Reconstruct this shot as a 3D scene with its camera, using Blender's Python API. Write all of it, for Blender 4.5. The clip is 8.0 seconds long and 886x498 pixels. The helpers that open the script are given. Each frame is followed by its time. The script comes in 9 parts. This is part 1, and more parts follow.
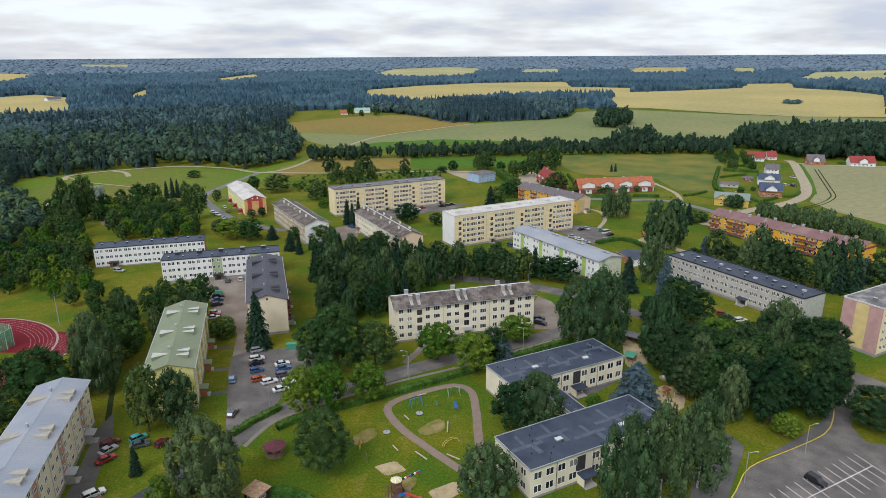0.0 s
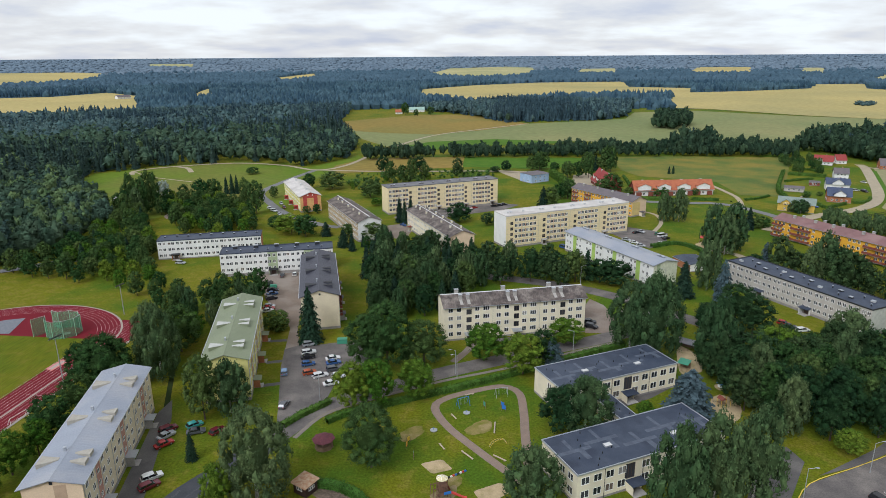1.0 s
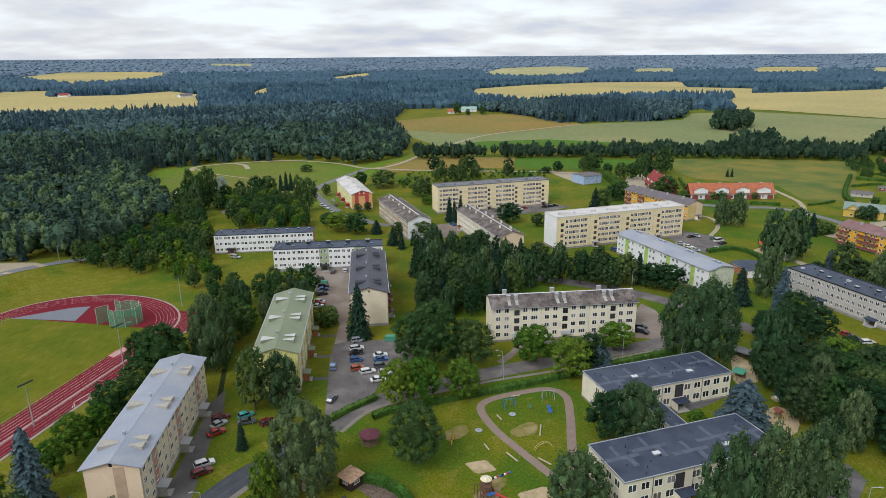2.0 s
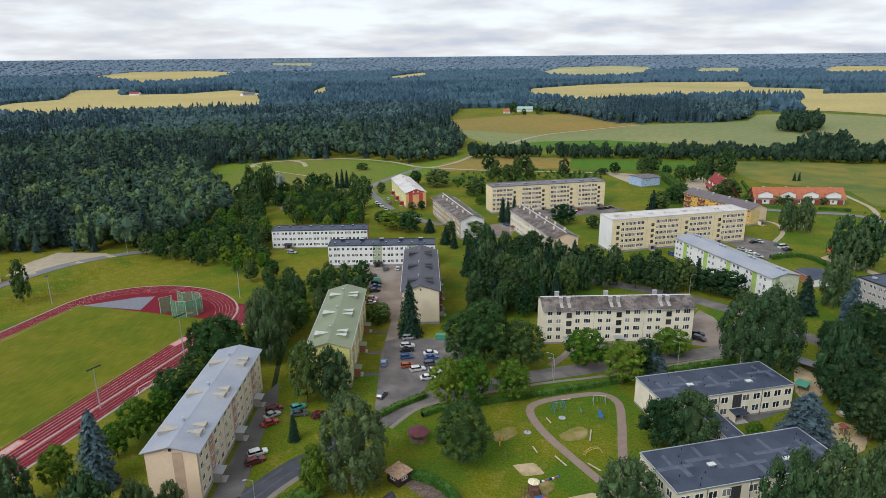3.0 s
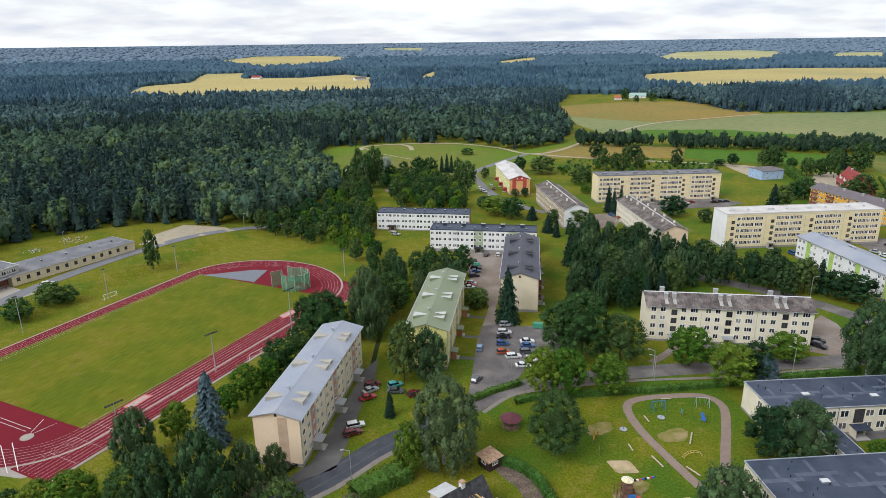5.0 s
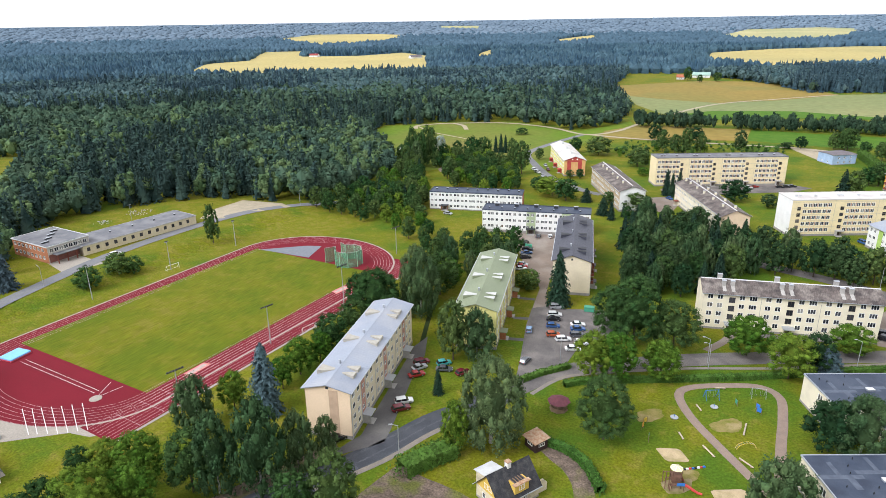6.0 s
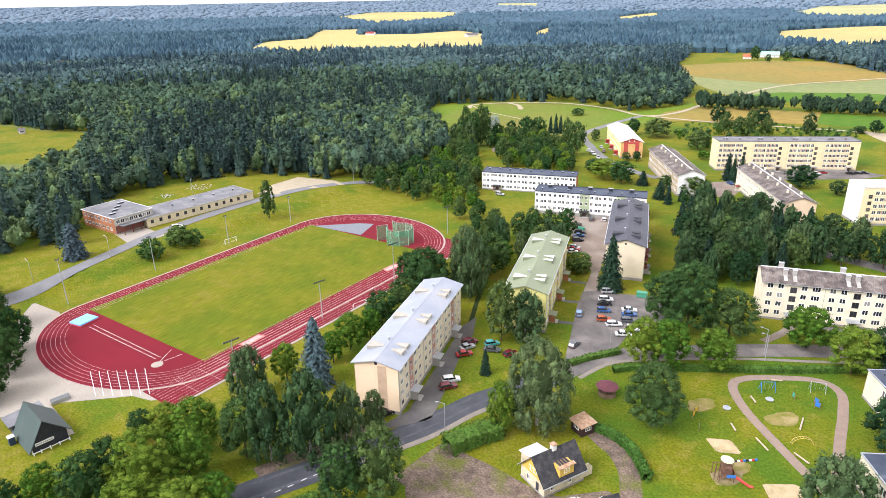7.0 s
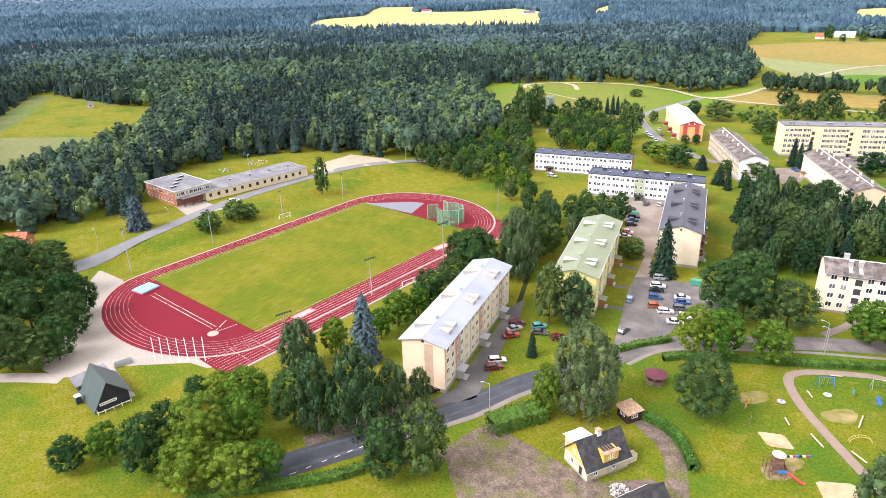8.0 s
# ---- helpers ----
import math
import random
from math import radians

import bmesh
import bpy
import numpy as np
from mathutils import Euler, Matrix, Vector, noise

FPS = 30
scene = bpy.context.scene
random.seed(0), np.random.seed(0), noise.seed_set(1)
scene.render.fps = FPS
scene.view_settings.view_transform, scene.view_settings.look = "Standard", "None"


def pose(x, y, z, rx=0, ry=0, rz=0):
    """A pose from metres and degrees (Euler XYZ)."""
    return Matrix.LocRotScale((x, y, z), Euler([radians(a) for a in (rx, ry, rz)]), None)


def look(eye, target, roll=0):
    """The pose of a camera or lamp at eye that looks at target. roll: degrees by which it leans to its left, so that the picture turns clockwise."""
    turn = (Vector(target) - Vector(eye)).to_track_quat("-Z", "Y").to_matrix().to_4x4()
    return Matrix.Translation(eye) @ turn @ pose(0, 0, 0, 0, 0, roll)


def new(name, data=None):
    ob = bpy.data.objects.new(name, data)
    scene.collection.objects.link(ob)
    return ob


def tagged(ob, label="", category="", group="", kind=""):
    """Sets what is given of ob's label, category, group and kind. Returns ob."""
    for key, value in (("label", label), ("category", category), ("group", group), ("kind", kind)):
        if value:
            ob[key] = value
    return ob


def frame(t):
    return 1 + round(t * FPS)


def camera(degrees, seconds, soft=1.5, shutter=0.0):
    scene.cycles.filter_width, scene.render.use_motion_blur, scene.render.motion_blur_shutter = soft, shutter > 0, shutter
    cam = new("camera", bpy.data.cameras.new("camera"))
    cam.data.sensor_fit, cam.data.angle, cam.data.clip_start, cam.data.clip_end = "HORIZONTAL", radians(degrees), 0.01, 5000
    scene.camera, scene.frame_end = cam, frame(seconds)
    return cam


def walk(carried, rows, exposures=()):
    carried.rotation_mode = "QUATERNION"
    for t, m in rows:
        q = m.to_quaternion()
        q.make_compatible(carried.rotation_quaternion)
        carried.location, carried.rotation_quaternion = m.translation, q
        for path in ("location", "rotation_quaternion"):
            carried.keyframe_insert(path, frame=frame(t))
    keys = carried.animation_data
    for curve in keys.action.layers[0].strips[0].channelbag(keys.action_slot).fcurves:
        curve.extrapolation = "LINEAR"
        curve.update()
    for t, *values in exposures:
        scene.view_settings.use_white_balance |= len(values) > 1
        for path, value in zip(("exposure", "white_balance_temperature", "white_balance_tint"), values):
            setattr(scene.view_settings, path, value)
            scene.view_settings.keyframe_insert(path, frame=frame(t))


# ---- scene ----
# ---------------------------------------------------------------- camera
cam = camera(69.1, 8.0, 0.7)
EYE = (0.0, 0.0, 88.0)
PATH = [(t, pose(*EYE, 90 + pitch, roll, yaw)) for t, yaw, pitch, roll in (
    (0, -0.02, -16.67, 0.33), (0.5, 2.33, -16.67, 0.32), (1, 4.70, -16.68, 0.38), (1.5, 6.96, -16.68, 0.40),
    (2.25, 10.50, -16.68, 0.45), (3, 14.09, -16.68, 0.51), (3.5, 16.44, -16.67, 0.55), (4, 18.78, -16.66, 0.57),
    (4.5, 21.12, -17.08, 0.63), (5.25, 24.65, -18.30, 0.73), (6, 28.20, -19.56, 0.85), (6.5, 30.57, -20.41, 0.93),
    (7, 32.95, -21.25, 1.03), (7.5, 35.31, -22.09, 1.10), (8, 37.67, -22.93, 1.14))]
walk(cam, PATH, [(0.0, -0.74, 5490, 13), (4.2, -0.74, 5490, 13), (6.0, -0.02, 5540, 15), (7.0, 0.40, 5680, 19), (8.0, 0.60, 5760, 22)])

# ---------------------------------------------------------------- world and sun
SUN_EL, SUN_AZ = 42.0, 208.0            # azimuth: degrees from +y towards +x


def make_world():
    w = bpy.data.worlds.new("overcast_sky")
    scene.world = w
    w.use_nodes = True
    nt = w.node_tree
    nt.nodes.clear()
    n = nt.nodes.new
    out, bg = n("ShaderNodeOutputWorld"), n("ShaderNodeBackground")
    sky = n("ShaderNodeTexSky")
    sky.sky_type, sky.sun_disc = "NISHITA", False
    sky.sun_elevation, sky.sun_rotation = radians(SUN_EL), radians(SUN_AZ)
    tc, sep = n("ShaderNodeTexCoord"), n("ShaderNodeSeparateXYZ")
    nt.links.new(tc.outputs["Generated"], sep.inputs[0])
    zz = n("ShaderNodeMath"); zz.operation = "MAXIMUM"; zz.inputs[1].default_value = 0.0
    nt.links.new(sep.outputs[2], zz.inputs[0])
    za = n("ShaderNodeMath"); za.operation = "ADD"; za.inputs[1].default_value = 0.16
    nt.links.new(zz.outputs[0], za.inputs[0])
    comb = n("ShaderNodeCombineXYZ")
    for i in (0, 1):
        d = n("ShaderNodeMath"); d.operation = "DIVIDE"
        nt.links.new(sep.outputs[i], d.inputs[0]); nt.links.new(za.outputs[0], d.inputs[1])
        nt.links.new(d.outputs[0], comb.inputs[i])
    noi = n("ShaderNodeTexNoise")
    noi.inputs["Scale"].default_value, noi.inputs["Detail"].default_value, noi.inputs["Roughness"].default_value = 0.85, 7, 0.55
    nt.links.new(comb.outputs[0], noi.inputs["Vector"])
    ramp = n("ShaderNodeValToRGB")
    e = ramp.color_ramp.elements
    e[0].position, e[0].color = 0.36, (0.80, 0.78, 0.76, 1)
    e[1].position, e[1].color = 0.58, (1.26, 1.22, 1.06, 1)
    m = e.new(0.47); m.color = (1.04, 0.97, 0.83, 1)
    nt.links.new(noi.outputs["Fac"], ramp.inputs[0])
    glow = n("ShaderNodeVectorMath"); glow.operation = "SCALE"; glow.inputs["Scale"].default_value = 1.46
    nt.links.new(ramp.outputs[0], glow.inputs[0])
    dim = n("ShaderNodeVectorMath"); dim.operation = "SCALE"; dim.inputs["Scale"].default_value = 0.12
    nt.links.new(sky.outputs[0], dim.inputs[0])
    mix = n("ShaderNodeMix"); mix.data_type = "RGBA"; mix.inputs[0].default_value = 0.88
    nt.links.new(dim.outputs[0], mix.inputs[6]); nt.links.new(glow.outputs[0], mix.inputs[7])
    nt.links.new(mix.outputs[2], bg.inputs[0])
    bg.inputs[1].default_value = 1.0
    nt.links.new(bg.outputs[0], out.inputs[0])


make_world()
sun = new("sun", bpy.data.lights.new("sun", "SUN"))
sun.data.energy, sun.data.angle, sun.data.color = 4.1, radians(30), (1.0, 0.94, 0.84)
sd = Vector((math.sin(radians(SUN_AZ)) * math.cos(radians(SUN_EL)), math.cos(radians(SUN_AZ)) * math.cos(radians(SUN_EL)), math.sin(radians(SUN_EL))))
sun.matrix_world = look(sd * 400, (0, 0, 0))

# ---------------------------------------------------------------- materials
MATS = {}


def mat(name, a, b=None, rough=0.8, scale=1.0, fine=8.0, bump=0.15, metal=0.0, vary=0.0, island=0.0, spec=0.3, c=None, big=0.05, grain=0.14, stretch=None):
    """Two-scale procedural surface: colours a and b by broad noise, c in stains, grain and relief, a shift per object or per island."""
    if name in MATS:
        return MATS[name]
    m = bpy.data.materials.new(name)
    MATS[name] = m
    m.use_nodes = True
    nt = m.node_tree
    p = nt.nodes["Principled BSDF"]
    n, L = nt.nodes.new, nt.links.new
    b = b or tuple(v * 0.82 for v in a)
    geo, info = n("ShaderNodeNewGeometry"), n("ShaderNodeObjectInfo")
    n1 = n("ShaderNodeTexNoise")
    n1.inputs["Scale"].default_value, n1.inputs["Detail"].default_value = scale, 5
    L(geo.outputs["Position"], n1.inputs["Vector"])
    r1 = n("ShaderNodeValToRGB")
    r1.color_ramp.elements[0].position, r1.color_ramp.elements[1].position = 0.35, 0.68
    r1.color_ramp.elements[0].color, r1.color_ramp.elements[1].color = (*a, 1), (*b, 1)
    L(n1.outputs["Fac"], r1.inputs[0])
    col = r1.outputs[0]
    n2 = n("ShaderNodeTexNoise")
    n2.inputs["Scale"].default_value, n2.inputs["Detail"].default_value = fine, 3
    if stretch:
        mp = n("ShaderNodeMapping")
        mp.inputs["Rotation"].default_value, mp.inputs["Scale"].default_value = (0, 0, radians(stretch[2])), (stretch[0], stretch[1], 1)
        L(geo.outputs["Position"], mp.inputs["Vector"]); L(mp.outputs[0], n2.inputs["Vector"])
    else:
        L(geo.outputs["Position"], n2.inputs["Vector"])
    if c:
        n3 = n("ShaderNodeTexNoise")
        n3.inputs["Scale"].default_value, n3.inputs["Detail"].default_value = big, 6
        L(geo.outputs["Position"], n3.inputs["Vector"])
        r3 = n("ShaderNodeValToRGB")
        r3.color_ramp.elements[0].position, r3.color_ramp.elements[1].position = 0.48, 0.66
        L(n3.outputs["Fac"], r3.inputs[0])
        mx = n("ShaderNodeMix"); mx.data_type = "RGBA"; mx.inputs[7].default_value = (*c, 1)
        L(r3.outputs[0], mx.inputs[0]); L(col, mx.inputs[6])
        col = mx.outputs[2]
    hsv = n("ShaderNodeHueSaturation")
    L(col, hsv.inputs["Color"])
    val = n("ShaderNodeMapRange")
    val.inputs["From Min"].default_value, val.inputs["From Max"].default_value = 0.28, 0.72
    val.inputs["To Min"].default_value, val.inputs["To Max"].default_value = 1 - grain, 1 + grain
    L(n2.outputs["Fac"], val.inputs["Value"])
    v = val.outputs[0]
    if vary:
        q = n("ShaderNodeMapRange")
        q.inputs["To Min"].default_value, q.inputs["To Max"].default_value = 1 - vary, 1 + vary
        L(info.outputs["Random"], q.inputs["Value"])
        mm = n("ShaderNodeMath"); mm.operation = "MULTIPLY"
        L(v, mm.inputs[0]); L(q.outputs[0], mm.inputs[1])
        v = mm.outputs[0]
        hq = n("ShaderNodeMapRange")
        hq.inputs["To Min"].default_value, hq.inputs["To Max"].default_value = 0.5 + vary * 0.12, 0.5 - vary * 0.12
        L(info.outputs["Random"], hq.inputs["Value"]); L(hq.outputs[0], hsv.inputs["Hue"])
    if island:
        q = n("ShaderNodeMapRange")
        q.inputs["To Min"].default_value, q.inputs["To Max"].default_value = 1 - island, 1 + island
        L(geo.outputs["Random Per Island"], q.inputs["Value"])
        mm = n("ShaderNodeMath"); mm.operation = "MULTIPLY"
        L(v, mm.inputs[0]); L(q.outputs[0], mm.inputs[1])
        v = mm.outputs[0]
    L(v, hsv.inputs["Value"])
    L(hsv.outputs[0], p.inputs["Base Color"])
    p.inputs["Roughness"].default_value, p.inputs["Metallic"].default_value = rough, metal
    p.inputs["Specular IOR Level"].default_value = spec
    if bump:
        bp = n("ShaderNodeBump")
        bp.inputs["Strength"].default_value, bp.inputs["Distance"].default_value = bump, 0.05
        L(n2.outputs["Fac"], bp.inputs["Height"]); L(bp.outputs[0], p.inputs["Normal"])
    return m


def plain(name, a, rough=0.5, metal=0.0, spec=0.5, vary=0.0):
    return mat(name, a, tuple(v * 0.88 for v in a), rough, 2.0, 14.0, 0.03, metal, vary, 0, spec, grain=0.06)


def turf(name, lush, pale, dry, patch=0.035, mid=0.30, grain=1.7, west=0.0, rows=None, rough=0.34):
    """Mown grass: lush and pale ground in broad patches, dry spots at a few metres, tufts below that; west: drier towards the sports field."""
    m = bpy.data.materials.new(name)
    m.use_nodes = True
    nt = m.node_tree
    p = nt.nodes["Principled BSDF"]
    n, L = nt.nodes.new, nt.links.new
    geo = n("ShaderNodeNewGeometry")

    def cloud(scale, detail, source=None):
        t = n("ShaderNodeTexNoise")
        t.inputs["Scale"].default_value, t.inputs["Detail"].default_value, t.inputs["Roughness"].default_value = scale, detail, 0.62
        L(source or geo.outputs["Position"], t.inputs["Vector"])
        return t.outputs["Fac"]

    def calc(op, a, b):
        t = n("ShaderNodeMath"); t.operation = op
        for k, v in enumerate((a, b)):
            if isinstance(v, float):
                t.inputs[k].default_value = v
            else:
                L(v, t.inputs[k])
        return t.outputs[0]

    def between(x, a, b, lo, hi):
        t = n("ShaderNodeMapRange")
        for k, v in zip(("From Min", "From Max", "To Min", "To Max"), (a, b, lo, hi)):
            t.inputs[k].default_value = v
        L(x, t.inputs["Value"])
        return t.outputs[0]

    def blend(f, a, b):
        t = n("ShaderNodeMix"); t.data_type = "RGBA"
        L(f, t.inputs[0])
        for k, v in ((6, a), (7, b)):
            if isinstance(v, tuple):
                t.inputs[k].default_value = (*v, 1)
            else:
                L(v, t.inputs[k])
        return t.outputs[2]

    broad = cloud(patch, 4)
    if west:
        sep = n("ShaderNodeSeparateXYZ")
        L(geo.outputs["Position"], sep.inputs[0])
        broad = calc("ADD", broad, between(sep.outputs[0], 0.0, -170.0, 0.0, west))
    col = blend(between(broad, 0.40, 0.62, 0.0, 1.0), lush, pale)
    spots = calc("MULTIPLY", cloud(mid, 5), between(broad, 0.36, 0.64, 0.82, 1.16))
    col = blend(between(spots, 0.53, 0.70, 0.0, 0.6), col, dry)
    way = geo.outputs["Position"]
    if rows:
        mp = n("ShaderNodeMapping")
        mp.inputs["Rotation"].default_value, mp.inputs["Scale"].default_value = (0, 0, radians(rows[2])), (rows[0], rows[1], 1)
        L(way, mp.inputs["Vector"])
        way = mp.outputs[0]
    tuft = cloud(grain, 4, way)
    hsv = n("ShaderNodeHueSaturation")
    L(col, hsv.inputs["Color"]); L(between(tuft, 0.30, 0.70, 1 - rough, 1 + rough), hsv.inputs["Value"])
    L(hsv.outputs[0], p.inputs["Base Color"])
    p.inputs["Roughness"].default_value, p.inputs["Specular IOR Level"].default_value = 0.95, 0.1
    bp = n("ShaderNodeBump")
    bp.inputs["Strength"].default_value, bp.inputs["Distance"].default_value = 0.5, 0.12
    L(tuft, bp.inputs["Height"]); L(bp.outputs[0], p.inputs["Normal"])
    return m


GRASS = turf("mown_grass", (0.060, 0.108, 0.0065), (0.124, 0.128, 0.005), (0.180, 0.152, 0.026), west=0.10)
LAWN = mat("lush_lawn", (0.056, 0.124, 0.011), (0.080, 0.146, 0.014), 0.95, 0.15, 2.2, 0.5, spec=0.1)
PITCH = turf("pitch_turf", (0.086, 0.110, 0.005), (0.121, 0.124, 0.006), (0.158, 0.136, 0.020), 0.05, 0.22, 0.9, 0.0, (2.6, 0.22, 2.6), 0.24)
DRY = mat("dry_grass", (0.195, 0.160, 0.034), (0.098, 0.134, 0.028), 0.95, 0.045, 1.6, 0.5, c=(0.078, 0.116, 0.028), big=0.03, spec=0.1, grain=0.2)
MEADOW = mat("meadow_grass", (0.090, 0.152, 0.011), (0.125, 0.168, 0.013), 0.95, 0.01, 0.25, 0.4, c=(0.15, 0.14, 0.035), big=0.006, spec=0.1)
PALEMEADOW = mat("pale_meadow_grass", (0.125, 0.140, 0.042), (0.088, 0.125, 0.030), 0.95, 0.02, 0.4, 0.4, c=(0.150, 0.150, 0.065), big=0.012, spec=0.1)
WORN = mat("worn_lawn", (0.215, 0.175, 0.062), (0.135, 0.135, 0.022), 0.95, 0.4, 3.0, 0.5, c=(0.27, 0.215, 0.10), big=0.3, spec=0.1)
FOREST_FLOOR = mat("forest_floor", (0.020, 0.032, 0.010), (0.030, 0.042, 0.012), 0.95, 0.05, 0.6, 0.4, spec=0.1)
RYE = mat("ripe_grain", (0.40, 0.325, 0.125), (0.345, 0.288, 0.112), 0.9, 0.004, 0.12, 0.2, c=(0.30, 0.265, 0.11), big=0.003, spec=0.1)
PALE = mat("pale_green_crop", (0.185, 0.200, 0.080), (0.150, 0.180, 0.070), 0.9, 0.006, 0.15, 0.2, c=(0.22, 0.215, 0.090), big=0.004, spec=0.1)
OCHRE = mat("ochre_field", (0.235, 0.165, 0.040), (0.185, 0.150, 0.038), 0.9, 0.006, 0.15, 0.2, c=(0.165, 0.155, 0.04), big=0.005, spec=0.1)
WHEAT = mat("pale_wheat", (0.250, 0.235, 0.125), (0.225, 0.215, 0.115), 0.9, 0.01, 0.25, 0.2, spec=0.1)
ASPHALT = mat("worn_asphalt", (0.136, 0.121, 0.112), (0.088, 0.080, 0.076), 0.85, 0.22, 3.0, 0.2, c=(0.178, 0.158, 0.142), big=0.12, grain=0.2)
TAR = mat("patched_tar", (0.040, 0.043, 0.052), (0.058, 0.061, 0.070), 0.6, 0.3, 3.0, 0.2)
TARLIGHT = mat("worn_tar_stripe", (0.090, 0.094, 0.104), (0.052, 0.056, 0.064), 0.75, 0.35, 3.0, 0.2, grain=0.35)
ROADGREY = mat("grey_asphalt_road", (0.170, 0.168, 0.172), (0.140, 0.140, 0.145), 0.85, 0.2, 3.0, 0.2)
YARD = mat("brown_worn_yard", (0.215, 0.170, 0.135), (0.165, 0.130, 0.105), 0.9, 0.15, 2.5, 0.3, c=(0.25, 0.215, 0.18), big=0.1)
DARKLOT = mat("dark_asphalt", (0.105, 0.098, 0.094), (0.080, 0.075, 0.074), 0.85, 0.3, 3.0, 0.2, c=(0.14, 0.13, 0.12), big=0.15)
PATHMAT = mat("reddish_gravel_path", (0.235, 0.175, 0.135), (0.200, 0.150, 0.120), 0.9, 0.6, 5.0, 0.3)
DUST = mat("sandy_track", (0.36, 0.30, 0.21), (0.29, 0.25, 0.17), 0.9, 0.3, 3.0, 0.3)
SAND = mat("play_sand", (0.44, 0.34, 0.20), (0.36, 0.28, 0.16), 0.95, 0.5, 5.0, 0.4, c=(0.28, 0.23, 0.11), big=0.35)
SOIL = mat("bare_brown_soil", (0.165, 0.122, 0.092), (0.085, 0.064, 0.048), 0.95, 0.5, 2.5, 0.6, c=(0.100, 0.105, 0.022), big=0.22, grain=0.42)
FOOTPATH = mat("dull_footpath", (0.215, 0.185, 0.150), (0.17, 0.150, 0.125), 0.9, 0.4, 3.0, 0.2)
SLAB = mat("pale_concrete_paving", (0.32, 0.285, 0.235), (0.275, 0.245, 0.205), 0.9, 0.12, 2.5, 0.15)
REDTRACK = mat("red_rubber_track", (0.150, 0.010, 0.018), (0.130, 0.009, 0.016), 0.9, 0.06, 4.0, 0.1, spec=0.15, grain=0.06)
PINKSAND = mat("pit_frame_pink", (0.55, 0.20, 0.18), None, 0.8)
PITSAND = mat("pit_sand_grey", (0.40, 0.33, 0.30), None, 0.9)
LANE = plain("pinkish_lane_paint", (0.52, 0.36, 0.36), 0.8)
LINE = plain("white_line_paint", (0.75, 0.70, 0.68), 0.7)
YELLOWLINE = plain("yellow_line_paint", (0.62, 0.46, 0.05), 0.7)
CONCRETE = mat("grey_concrete", (0.36, 0.34, 0.31), (0.29, 0.275, 0.25), 0.9, 0.8, 6.0, 0.2)
# canopy colours by distance, aerial haze painted in as blue and paler tone
MID_SPRUCE = mat("haze_tinted_spruce_canopy", (0.029, 0.059, 0.087), (0.050, 0.088, 0.121), 0.85, 0.03, 0.4, 0, island=0.16, spec=0.04)
MID_LEAF = mat("haze_tinted_leaf_canopy", (0.038, 0.072, 0.095), (0.065, 0.109, 0.135), 0.85, 0.03, 0.4, 0, island=0.16, spec=0.04)
FAR_CANOPY = mat("distant_haze_canopy", (0.050, 0.086, 0.118), (0.070, 0.114, 0.150), 0.9, 0.008, 0.1, 0, island=0.06, spec=0.04)
FARTHEST_CANOPY = mat("farthest_haze_canopy", (0.118, 0.160, 0.205), (0.142, 0.186, 0.230), 0.95, 0.004, 0.05, 0, island=0.03, spec=0.05)

# ---------------------------------------------------------------- mesh helpers
TRACK_C, TRACK_TURN = (-162.8, 88.7), radians(2.6)
TS, TC = math.sin(TRACK_TURN), math.cos(TRACK_TURN)


def smooth(a, b, x):
    t = np.clip((x - a) / (b - a), 0, 1)
    return t * t * (3 - 2 * t)


def terrain(x, y):
    """Height of the ground: level town, a bank west of the sports field, far land raised to fit the horizon in the
    camera's view.
    """
    x, y = np.asarray(x, float), np.asarray(y, float)
    r = np.hypot(x, y)
    u, v = (x - TRACK_C[0]) * TC - (y - TRACK_C[1]) * TS, (x - TRACK_C[0]) * TS + (y - TRACK_C[1]) * TC
    return 78 * (np.maximum(0, r - 1400) / 3400) ** 2 + 2.4 * smooth(-47, -56, u) * smooth(-45, -15, v) * smooth(170, 120, v)


def field_xy(u, v):
    """A place of the sports field (across, along) in the world."""
    return TRACK_C[0] + u * TC + v * TS, TRACK_C[1] - u * TS + v * TC


